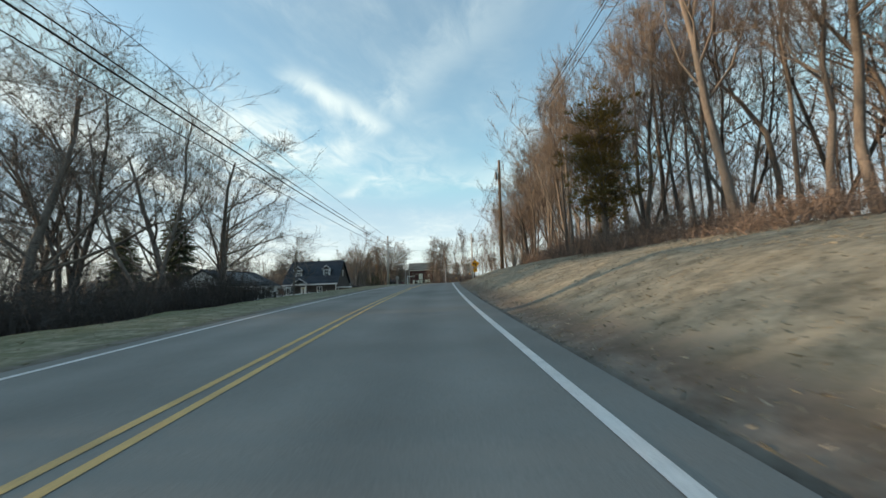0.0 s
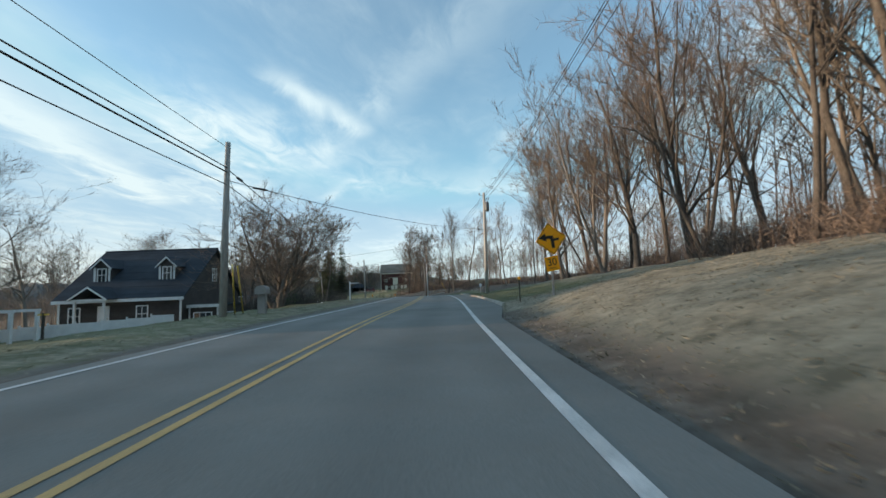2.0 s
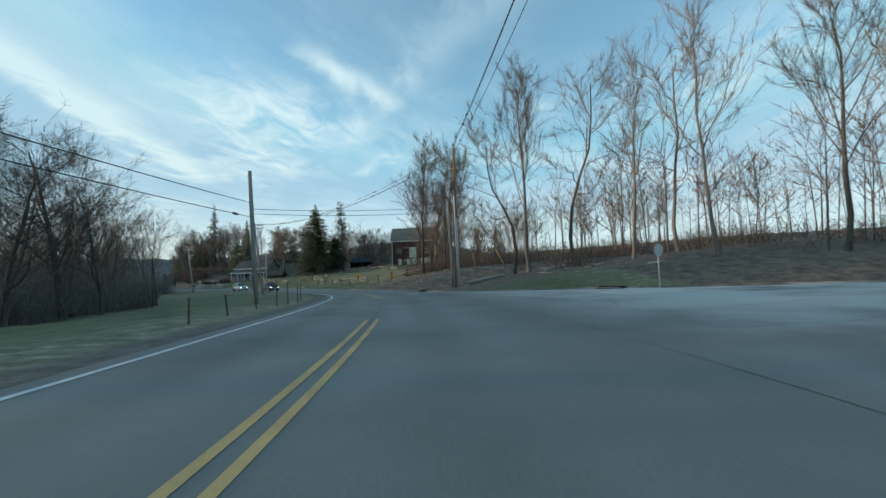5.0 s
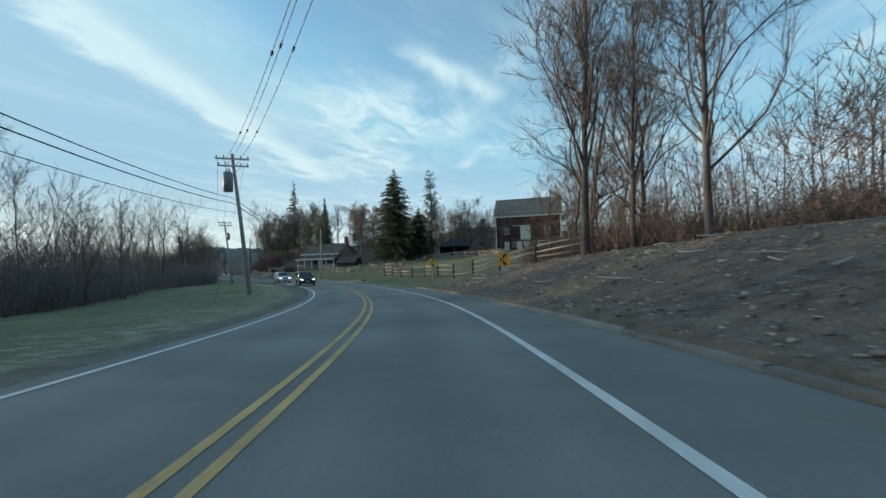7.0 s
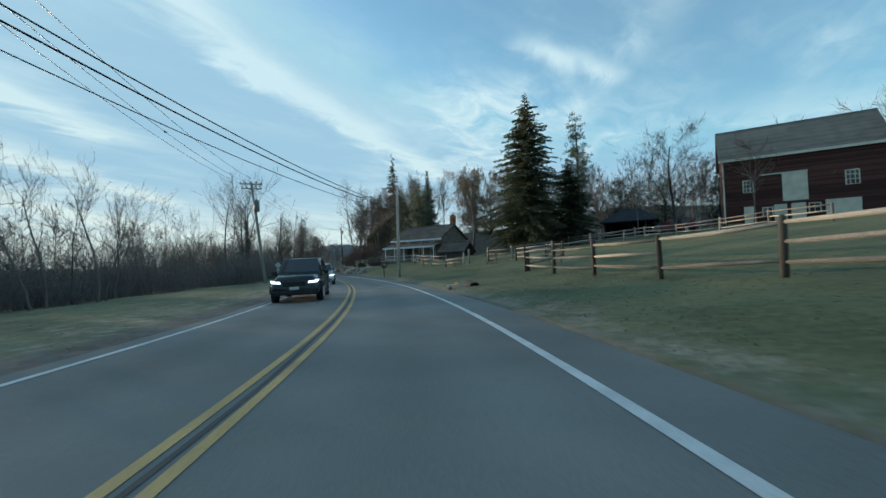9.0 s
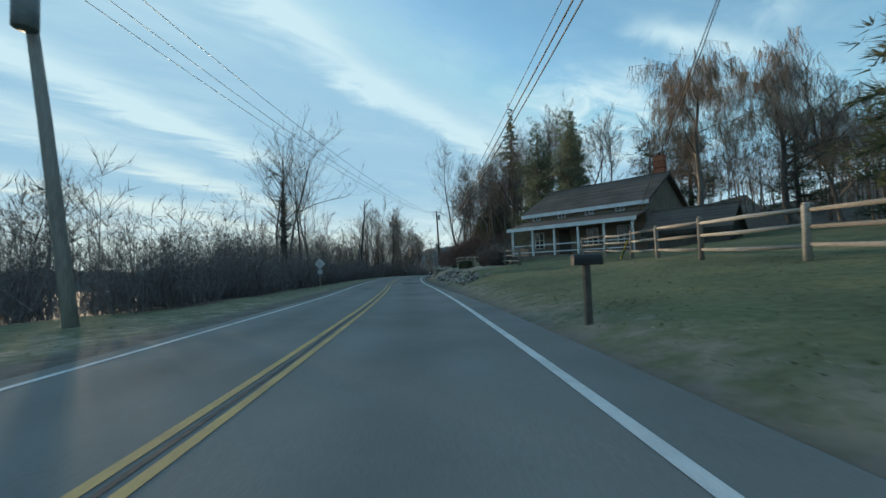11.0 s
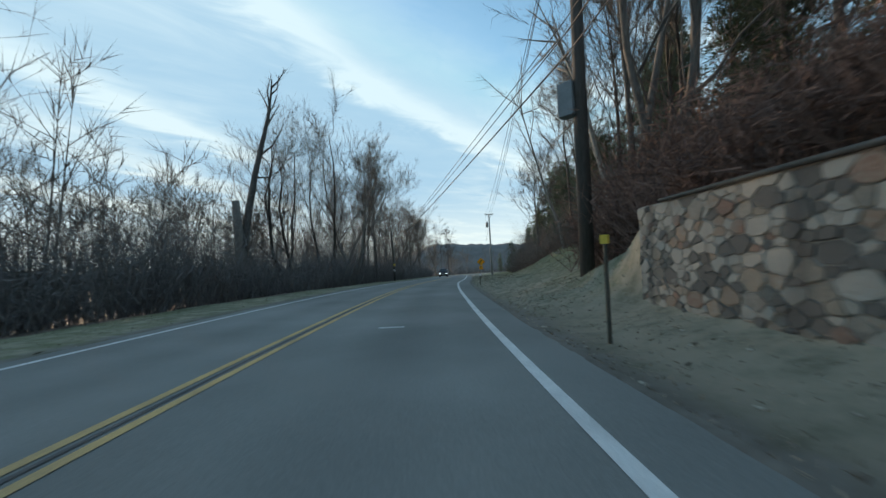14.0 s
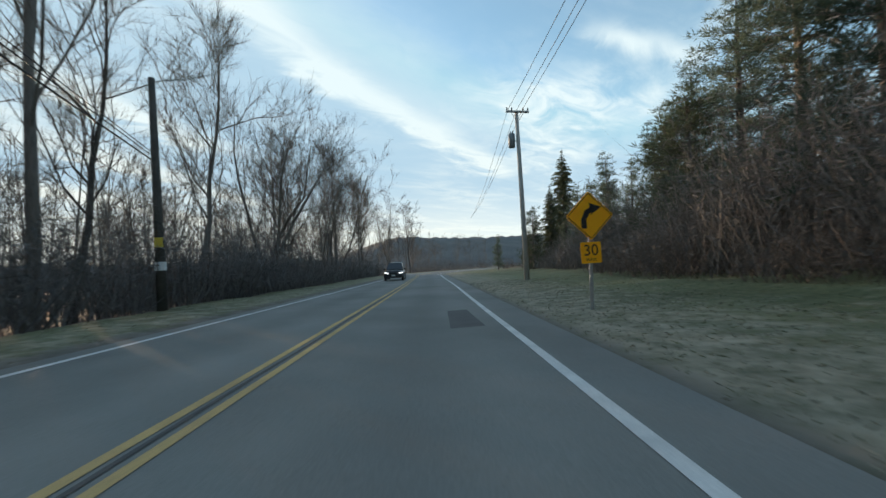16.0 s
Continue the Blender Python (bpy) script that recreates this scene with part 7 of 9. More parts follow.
Wf, Wt = V3(-100.5, 250.2, -1.1), V3(-99.8, 249.1, 9.7)
Xf, Xt = V3(-144.85, 277.4, -2.9), V3(-145.4, 277.3, 5.6)
Yf, Yt = V3(-140.9, 295.4, -2.85), V3(-141.5, 295.9, 8.1)
H = heading
utility_pole("utility_pole", A0f, A0t, "plain weathered wooden pole on the verge")
utility_pole("utility_pole", R0f, R0t, "weathered wooden pole on the bank")
utility_pole("utility_pole", Af, At, "weathered wooden utility pole on the verge by the houses", 0.14)
utility_pole("utility_pole", A2f, A2t, "brown wooden utility pole on the bank with side brackets", 0.16, (), (1.55, 1, 200, 0.3), M_POLE_RED, ((0.25, 0.45, 40), (0.55, 0.5, 30), (0.9, 0.45, 20)))
utility_pole("utility_pole", Bf, Bt, "weathered wooden pole with a slim transformer by the kerb", 0.16, (), (1.5, 1, -60, 0.42), M_POLE, ((0.3, 0.5, 200), (0.7, 0.5, 20)))
utility_pole("utility_pole", Df, Dt, "pale weathered wooden pole at the edge of the field", 0.15)
utility_pole("utility_pole", Cf, Ct, "tall brown wooden pole with conduits at the road corner", 0.16, (), (3.1, 1, 200, 0.34), M_POLE_RED, ((0.35, 0.7, 180), (1.6, 0.4, 0), (1.65, 0.4, 180), (2.6, 0.45, 0), (3.9, 0.4, 0), (3.9, 0.4, 180)))
utility_pole("utility_pole", Tf, Tt, "leaning wooden pole with two crossarms and a transformer", 0.16, ((0.45, 1.2, H(176)), (1.0, 1.1, H(176))), (2.3, 1, H(176) + 215, 0.72))
utility_pole("utility_pole", Vf, Vt, "wooden pole with crossarms and a transformer on the verge", 0.16, ((0.3, 1.1, H(224)), (0.8, 1.0, H(224))), (2.7, 1, H(224) - 60, 0.55))
utility_pole("utility_pole", Ef, Et, "plain pale wooden pole beside the farm fence", 0.13)
utility_pole("utility_pole", Wf, Wt, "dark wooden pole with a transformer by the stone wall", 0.17, (), (1.2, 1, 40, 0.36), M_DPOLE, ((0.3, 0.5, 220), (0.9, 0.5, 30)))
utility_pole("utility_pole", Xf, Xt, "dark wooden pole with a yellow marker at the wood's edge", 0.15, mat=M_POST)
utility_pole("utility_pole", Yf, Yt, "pale leaning wooden pole with an arm and transformer", 0.15, ((0.12, 0.75, H(349) + 8),), (1.95, 1, H(349) + 180, 0.42))
tag_pole = bpy.data.objects["utility_pole.011"]
boxpart("tag", (-0.14, -0.19, 2.45), (0.14, -0.165, 2.78), M_GUARD, tag_pole, "yellow tag", 0, pose(0, 0, 0, 0, 0, H(340)))
band_ = Soup()
band_.prism((-0.1, -0.02, 1.65), (-0.11, -0.02, 1.95), 0.178, 0.176, 10, True)
part("band", band_, M_TRIM, tag_pole, "white band")
# box on the pole by the wall
bx = (Wf * 0.58 + Wt * 0.42) - (0.3, 0.12, 0)
boxpart("cabinet", (-0.22, -0.15, -0.45), (0.22, 0.15, 0.45), M_TRANS, bpy.data.objects["utility_pole.010"], "grey box", 0.02, Matrix.Translation(bx - Wf))

GRP = "overhead cables"
for off, r, sag in ((-0.25, 0.012, 0.5), (-1.15, 0.022, 0.7), (-1.35, 0.03, 0.8), (-1.9, 0.018, 0.9)):
    cable(A0t + (0, 0, off), At + (0, 0, off), sag, r)
cable(At + (0, 0, -1.2), Dt + (0, 0, -2.0), 0.9, 0.022, clips=((0.02, 0.7, 0.06),))
cable(At + (0, 0, -1.9), Dt + (0, 0, -2.9), 0.7, 0.02, clips=((0.97, 0.6, 0.07),))
cable(At + (0, 0, -1.3), V3(-21.7, 90, 3.4), 0.6, 0.014, "thin service cable to the house")
cable(At + (0, 0, -1.4), V3(-14, 84, 4.0), 0.3, 0.012, "thin service cable into the garden")
cable(At + (0, 0, -1.7), Bt + (0, 0, -3.65), 0.5, 0.016, "black cable crossing the road between poles", clips=((0.06, 0.8, 0.05), (0.94, 0.5, 0.07)))
cable(V3(*at(112, -22, 6.2)), Bt + (0, 0, -3.6), 0.8, 0.012, "thin service cable crossing the road into the trees")
for off, dxy, r in ((-0.2, 0.0, 0.014), (-0.45, 0.35, 0.014), (-0.75, -0.25, 0.014)):
    cable(R0t + (dxy, 0, off), A2t + (dxy, 0, off), 1.0, r)
    cable(A2t + (dxy, 0, off), Bt + (dxy, 0, off), 1.0, r)
    cable(Bt + (dxy, 0, off), Ct + (dxy * 0.8 - 0.4, 0, off), 1.3, r, clips=((0.9, 0.3, 0.05), (0.8, 0.3, 0.05)))
    cable(Ct + (dxy * 0.8 - 0.4, 0, off), Tt + (dxy * 1.6, dxy * 0.8, -0.35), 1.7, r, clips=((0.25, 0.3, 0.05), (0.5, 0.3, 0.05), (0.75, 0.3, 0.05)))
for k in (-1.0, -0.2, 0.9):
    e = V3(math.cos(radians(H(200))) * k, math.sin(radians(H(200))) * k, 0)
    cable(Tt + e + (0, 0, -0.35), Vt + e + (0, 0, -0.2), 1.2, 0.013, clips=((0.55, 0.3, 0.05),) if k == -0.2 else ())
    cable(Vt + e + (0, 0, -0.2), Wt + e * 0.4 + (0, 0, -0.4), 1.6, 0.013)
cable(Dt + (0, 0, -2.4), Ct + (0, 0, -4.7), 0.25, 0.016, "black cable crossing the road between poles")
cable(Dt + (0, 0, -2.7), Ct + (0, 0, -5.1), 0.25, 0.016, "black cable crossing the road between poles")
for off, r in ((-1.9, 0.022), (-2.3, 0.026), (-3.0, 0.016)):
    cable(Dt + (0, 0, off), Tt + (0.1, 0, off - 1.6), 0.9, r, clips=((0.03, 0.7, 0.06),) if off == -2.3 else ())
    cable(Tt + (0.1, 0, off - 1.6), Et + (0, 0, -2.1 + (off + 2.3) * 0.4), 1.0, r, clips=((0.97, 0.8, 0.07),) if off == -2.3 else ())
cable(Et + (0, 0, -2.0), V3(-100.3, 249.4, 5.1), 1.0, 0.02)
cable(Et + (0, 0, -2.3), V3(-100.3, 249.4, 4.55), 1.0, 0.018)
cable(Et + (0, 0, -1.6), V3(-100.3, 249.4, 5.45), 0.9, 0.012)
cable(Et + (0, 0, -1.0), V3(-57.5, 229.6, 3.2), 0.3, 0.012, "thin service cable to the cottage")
for off, r in ((0.35, 0.014), (0.0, 0.016), (-0.55, 0.026)):
    cable(V3(-100.3, 249.4, 5.1 + off), V3(-145.6, 277.45, 2.8 + off * 0.3), 0.25, r)
for off, k in ((-0.3, -0.5), (-0.45, 0.3), (-0.4, 0.0)):
    cable(Wt + (0, 0, off), Yt + (k, k * 0.6, 0.02), 0.8, 0.014)
    cable(Yt + (k, k * 0.6, 0.02), V3(*at(395, 9, 9.5)), 0.9, 0.013)

# conduits, guards and the log at the corner pole
sp_ = thing("stub_pole", "shorter leaning weathered pole beside the tall one", "utility pole", Cf + (-0.3, 0.25, 0))
s = Soup()
s.tube([(0, 0, -0.4), (-0.06, 0.1, 3.6), (-0.15, 0.2, 7.1)], [0.085, 0.08, 0.075], 9)
part("pole", s, M_POLE, sp_, "", True)
for i, (x, y, h) in enumerate(((0.14, -0.2, 7.4), (0.28, -0.16, 5.6))):
    c = thing("conduit", "white plastic conduit strapped to the corner pole", "pipe", Cf + (x, y, 0))
    s = Soup()
    s.tube([(0, 0, -0.2), (-0.02, 0.02, h * 0.5), (-0.05, 0.08, h)], [0.05, 0.048, 0.046], 8)
    part("pipe", s, M_PIPE, c, "", True)
    for z in (1.0, 2.6, 4.2):
        s = Soup()
        s.prism((0, 0, z), (0, 0, z + 0.08), 0.06, 0.06, 8, True)
        part("strap", s, M_GALV, c)
c = thing("cable_guard", "grey-green cable guard on the shorter pole", "pipe", Cf + (-0.3, -0.2, 0))
s = Soup()
s.tube([(-0.02, 0, -0.2), (0, 0, 1.6), (0.05, 0.05, 3.1)], [0.055, 0.05, 0.05], 8)
part("pipe", s, M_TRANS, c, "", True)


def guy(foot, top, label):
    g = thing("guy_wire", label, "cable", foot)
    d = np.array(top, float) - np.array(foot, float)
    s = Soup()
    s.tube([(0, 0, -0.1), d], [0.01, 0.01], 5)
    part("wire", s, M_WIRE, g)
    s = Soup()
    s.tube([d * 0.01, d / np.linalg.norm(d) * 2.4], [0.032, 0.032], 7)
    part("guard", s, M_GUARD, g, "yellow plastic guard", True)


for p_, u_ in ((141.5, 10.5), (140.5, 13.0)):
    f_ = soil(np.array([p_]), np.array([u_]))[0]
    guy(f_, Ct + (0, 0, -2.2), "guy wire with a yellow guard on the bank")
f_ = soil(np.array([64.8]), np.array([-7.6]))[0]
guy(f_, At + (0, 0, -1.5), "guy wire with a yellow guard by the verge")
guy(f_ + (0.25, 0.3, 0), At + (0, 0, -1.9), "guy wire with a yellow guard by the verge")
f_ = soil(np.array([231.0]), np.array([11.5]))[0]
guy(f_, Et + (0, 0, -1.2), "guy wire with a yellow guard by the fence")
lg = thing("log", "old grey pole lying on the grass", "log", (1.9, 138.6, soil_z(1.9, 138.6) + 0.12))
s = Soup()
d = V3(4.9, 140.0, soil_z(4.9, 140.0) + 0.15) - V3(1.9, 138.6, soil_z(1.9, 138.6) + 0.12)
s.tube([(0, 0, 0), d * 0.5 + (0, 0, 0.02), d], [0.17, 0.165, 0.15], 9)
part("stem", s, M_POLE, lg, "", True)

# ======== signs ========
def flat(soup_pts, thick, m):
    """An upright plate from outline points in its own x, z plane."""
    n = len(soup_pts)
    s = Soup()
    v = [m @ Vector((x, -thick / 2, z)) for x, z in soup_pts] + [m @ Vector((x, thick / 2, z)) for x, z in soup_pts]
    s.add([tuple(p) for p in v], [tuple(range(n)), tuple(range(2 * n - 1, n - 1, -1))] + [((i + 1) % n, i, i + n, (i + 1) % n + n) for i in range(n)])
    return s


def rounded(w, h, r, diamond=False):
    pts = []
    for cx, cz, a0 in ((w / 2 - r, h / 2 - r, 0), (-w / 2 + r, h / 2 - r, 90), (-w / 2 + r, -h / 2 + r, 180), (w / 2 - r, -h / 2 + r, 270)):
        for k in range(4):
            a = radians(a0 + k * 30)
            pts.append((cx + r * math.cos(a), cz + r * math.sin(a)))
    if diamond:
        c = math.sqrt(0.5)
        pts = [((x - z) * c, (x + z) * c) for x, z in pts]
    return pts


def letters(text, size, m, mat, parent):
    """Raised characters from the built-in font, as a mesh part."""
    cu = bpy.data.curves.new("characters", "FONT")
    cu.body, cu.size, cu.align_x, cu.extrude = text, size, "CENTER", 0.002
    tmp = bpy.data.objects.new("characters", cu)
    scene.collection.objects.link(tmp)
    bpy.context.view_layer.update()
    me = bpy.data.meshes.new_from_object(tmp.evaluated_get(bpy.context.evaluated_depsgraph_get()))
    bpy.data.objects.remove(tmp)
    me.transform(m @ pose(0, 0, 0, 90, 0, 0))
    me.materials.clear()
    me.materials.append(mat)
    ob = new("characters", me)
    ob.parent = parent
    return ob


def warning_sign(foot, turn, arrow, centre, label, back=False, tilt=0.0, speed="30", k=1.0):
    t = thing("warning_sign", label, "road sign", foot, turn)
    big = Matrix.Scale(k, 4)
    m = pose(0, -0.05, centre, 0, tilt, 0) @ big
    s = Soup()
    s.box((-0.035, -0.02, -0.4), (0.035, 0.02, centre + 0.42))
    part("post", s, M_GALV, t)
    face = M_ALU if back else M_SIGN
    plate = part("sign_plate", flat(rounded(0.762, 0.762, 0.05, True), 0.006, m), face, t)
    small = pose(0.0, -0.05, centre - 0.80 * k, 0, tilt, 0) @ big
    plaque = part("speed_plate", flat(rounded(0.46, 0.46, 0.03), 0.006, small), face, t)
    if back:
        return t
    c = math.sqrt(0.5)
    b = pose(0, -0.056, centre, 0, tilt, 0) @ big
    for j in range(4):
        e = pose(0, 0, 0, 0, 45 + 90 * j, 0)
        part("border", flat([(-0.34, 0.345), (0.34, 0.345), (0.34, 0.36), (-0.34, 0.36)], 0.003, b @ e), M_BLACK, plate)
    if arrow == "turn_left":
        shapes = ([(-0.02, -0.30), (0.09, -0.30), (0.09, 0.02), (-0.02, 0.02)], [(0.09, -0.08), (0.27, -0.08), (0.27, -0.0), (0.09, -0.0)],
                  [(-0.20, 0.03), (0.09, 0.0), (0.09, 0.10), (-0.20, 0.13)], [(-0.16, -0.06), (-0.40, 0.08), (-0.16, 0.22)])
    else:
        shapes = ([(-0.20, -0.27), (-0.08, -0.27), (-0.08, -0.08), (-0.20, -0.08)], [(-0.20, -0.08), (-0.08, -0.08), (0.0, 0.05), (-0.10, 0.13)],
                  [(-0.10, 0.13), (0.0, 0.05), (0.10, 0.09), (0.06, 0.20)], [(0.03, 0.02), (0.28, 0.18), (0.0, 0.28)])
    for sh in shapes:
        part("arrow", flat(sh, 0.004, b), M_BLACK, plate)
    q = pose(0, -0.057, centre - 0.80 * k, 0, tilt, 0) @ big
    letters(speed, 0.34, q @ Matrix.Translation((0, 0, -0.06)), M_BLACK, plaque)
    letters("M.P.H.", 0.09, q @ Matrix.Translation((0, 0, -0.18)), M_BLACK, plaque)
    return t


def chevron(foot, turn, label, height=1.85):
    t = thing("chevron_sign", label, "road sign", foot, turn)
    s = Soup()
    s.box((-0.03, -0.02, -0.4), (0.03, 0.02, height + 0.25))
    part("post", s, M_GALV, t)
    m = pose(0, -0.045, height, 0, 0, 0)
    plate = part("sign_plate", flat(rounded(0.50, 0.61, 0.03), 0.006, m), M_SIGN, t)
    b = pose(0, -0.051, height, 0, 0, 0)
    for sg in (1, -1):
        part("arrow", flat([(-0.20, 0.0), (-0.06, 0.0), (0.17, 0.27 * sg), (0.03, 0.27 * sg)][::sg], 0.004, b), M_BLACK, plate)
    m2 = pose(0, 0.045, height + 0.02, 0, 0, 60)
    part("back_plate", flat(rounded(0.46, 0.55, 0.03), 0.006, m2), M_ALU, t, "plain back of a second plate")
    return t


def ground_at(s_, u_):
    return soil(np.array([float(s_)]), np.array([float(u_)]))[0]


f_ = V3(4.85, 60.45, ground_at(60.9, 6.3)[2])
warning_sign(f_, 6, "turn_left", 4.1 - f_[2], "yellow diamond turn sign with an advisory speed plate on the bank", tilt=-9, k=1.14)
f_ = V3(-131.7, 281.9, ground_at(332.2, 5.4)[2])
warning_sign(f_, H(332) + 4, "curve_right", -0.37 - f_[2], "yellow diamond curve sign with an advisory speed plate", tilt=-2)
f_ = V3(-84.7, 218.9, ground_at(254.7, -7.0)[2])
warning_sign(f_, H(254) + 180, "", 0.47 - f_[2], "bare grey back of a diamond road sign", True)
chevron(V3(-7.8, 159.85, ground_at(159, 6.73)[2]), H(150) - 6, "yellow chevron sign on the outside of the curve", 1.36 - ground_at(159, 6.73)[2])
chevron(V3(-15.45, 172.8, ground_at(173.2, 6.71)[2]), H(164) - 6, "yellow chevron sign beside the paddock fence", 1.22 - ground_at(173.2, 6.71)[2])
# back of a stop sign on the side road
f_ = ground_at(124.2, 14.5)
st = thing("stop_sign", "pale back of an octagonal stop sign by the kerb", "road sign", f_, 24)
s = Soup()
s.box((-0.035, -0.02, -0.4), (0.035, 0.02, 2.15))
part("post", s, M_GALV, st)
part("sign_plate", flat([(0.34 * math.cos(radians(22.5 + 45 * k)), 0.34 * math.sin(radians(22.5 + 45 * k))) for k in range(8)], 0.006, pose(0, -0.04, 1.85)), M_ALU, st)

# ======== small roadside things ========
def stone_mesh(name, seed, mat, flatness=0.7, fine=2):
    """A rough broken stone about 1 m across with flat faces and sharp edges, 20 to 50 triangles."""
    rng = np.random.default_rng(seed)
    bm = bmesh.new()
    n = 9 + 5 * fine
    p = rng.uniform(-1, 1, (n, 3))
    p /= np.maximum(np.abs(p).max(1), 0.55)[:, None]          # pushed out towards the faces of a block
    p *= rng.uniform(0.78, 1.0, (n, 1)) * np.array((0.5, 0.42, 0.5 * flatness))
    for q in p:
        bm.verts.new(q)
    bmesh.ops.convex_hull(bm, input=bm.verts[:])
    bmesh.ops.delete(bm, geom=[v for v in bm.verts if not v.link_faces], context="VERTS")
    bmesh.ops.triangulate(bm, faces=bm.faces[:])
    bmesh.ops.recalc_face_normals(bm, faces=bm.faces[:])
    me = bpy.data.meshes.new(name)
    bm.to_mesh(me)
    bm.free()
    me.materials.append(mat)
    return me


def marker(s_, u_, h, label, top=None, lean=(0.0, 0.0), mat=M_STEEL):
    f = ground_at(s_, u_)
    t = thing("marker_post", label, "post", f)
    sp = Soup()
    sp.tube([(0, 0, -0.3), (lean[0], lean[1], h)], [0.03, 0.028], 6)
    part("post", sp, mat, t)
    if top is not None:
        sp = Soup()
        sp.box((lean[0] - 0.05, lean[1] - 0.03, h - 0.02), (lean[0] + 0.05, lean[1] + 0.03, h + 0.1))
        part("reflector", sp, top, t)


marker(63.4, 5.4, 0.95, "slim marker post with a yellow cap by the asphalt", M_SIGN)
for s_, u_, h, l_ in ((117.2, -5.0, 0.75, 0.02), (120.1, -5.0, 0.75, -0.1), (123.8, -5.1, 1.45, -0.15), (127.2, -5.0, 1.3, 0.0), (129.2, -4.8, 1.2, 0.0), (131.5, -4.6, 1.1, 0.02), (134, -4.7, 1.1, 0.02)):
    marker(s_, u_, h, "thin dark steel fence post at the edge of the field", None, (l_, 0))
marker(168, -8.5, 1.3, "thin pale leaning stake in the field", None, (0.5, 0.1), M_RAIL)
marker(281.6, 4.6, 1.35, "dark steel marker post at the end of the wall", M_GUARD)
marker(301.5, 4.6, 0.55, "short pale marker by the road", M_TRIM)
f_ = ground_at(89.5, -7.4)
sgn = thing("sign_post", "white T-shaped sign post on the lawn", "post", f_)
boxpart("post", (-0.06, -0.06, -0.3), (0.06, 0.06, 1.95), M_TRIM, sgn)
boxpart("arm", (0.06, -0.04, 1.72), (0.95, 0.04, 1.82), M_TRIM, sgn)
f_ = ground_at(63.9, -5.9)
mb = thing("mailbox", "grey stone-like mailbox on a thick pedestal", "mailbox", f_, 5)
boxpart("pedestal", (-0.16, -0.16, -0.2), (0.16, 0.16, 0.85), M_STONEBOX, mb, "", 0.02)
s = Soup()
n = 9
pr = [(0.24 * math.cos(math.pi * k / (n - 1)), 0.18 + 0.2 * math.sin(math.pi * k / (n - 1))) for k in range(n)] + [(-0.24, 0.0), (0.24, 0.0)]
v = [(x, y, 0.85 + z) for y in (-0.32, 0.32) for x, z in pr]
k = len(pr)
s.add(v, [tuple(range(k)), tuple(range(2 * k - 1, k - 1, -1))] + [((i + 1) % k, i, i + k, (i + 1) % k + k) for i in range(k)])
part("box", s, M_STONEBOX, mb)
f_ = ground_at(73.3, -24.5)
yl = thing("yard_post", "dark yard post with a small cross bar", "post", f_)
boxpart("post", (-0.06, -0.06, -0.2), (0.06, 0.06, 2.0), M_POST, yl)
boxpart("arm", (-0.35, -0.03, 1.85), (0.35, 0.03, 1.95), M_GUARD, yl)
f_ = at(75.5, 4.86, 0.15)
rag = Soup()
rag.add([(f_ + np.array(q)) for q in ((-0.06, -0.15, 0.0), (0.07, -0.13, 0.0), (0.08, 0.15, 0.01), (-0.05, 0.17, 0.01), (0.0, -0.05, 0.05), (0.02, 0.08, 0.04))], [(0, 1, 4), (1, 2, 5, 4), (2, 3, 5), (3, 0, 4, 5)])
solo("kerb_marker", rag, M_RAG, "orange-red mark lying on the kerb", "marker")
for s_, u_ in ((125.5, 12.6), (140.4, 5.5)):
    p_ = at(s_, u_, 0.02)
    dr = thing("storm_drain", "dark iron storm drain set in the kerb", "drain", p_, H(s_) - (48 if s_ < 130 else 0))
    boxpart("frame", (-0.75, -0.25, -0.05), (0.75, 0.28, 0.012), M_POST, dr)
    # Black box in place of the shaded slot; no hollow is cut.
    boxpart("throat", (-0.68, 0.235, 0.01), (0.68, 0.258, 0.13), M_DARK, dr)
    boxpart("hood", (-0.78, 0.26, -0.02), (0.78, 0.40, 0.125), M_STEEL, dr, "rusty iron hood", 0.02)
    for k in range(9):
        boxpart("bar", (-0.68 + k * 0.16, -0.2, 0.012), (-0.61 + k * 0.16, 0.2, 0.03), M_STEEL, dr)

# black mailbox by the cottage
mbx = thing("mailbox", "small black mailbox on a dark wooden post", "mailbox", ground_at(219.3, 4.7), H(219) + 90)
boxpart("post", (-0.05, -0.05, -0.3), (0.05, 0.05, 1.0), M_POST, mbx)
s = Soup()
pr = [(0.085 * math.cos(math.pi * k / 8), 0.1 + 0.085 * math.sin(math.pi * k / 8)) for k in range(9)] + [(-0.085, 0.0), (0.085, 0.0)]
k = len(pr)
s.add([(x, y, 1.0 + z) for y in (-0.26, 0.24) for x, z in pr], [tuple(range(k)), tuple(range(2 * k - 1, k - 1, -1))] + [((i + 1) % k, i, i + k, (i + 1) % k + k) for i in range(k)])
part("box", s, M_PLAST, mbx)


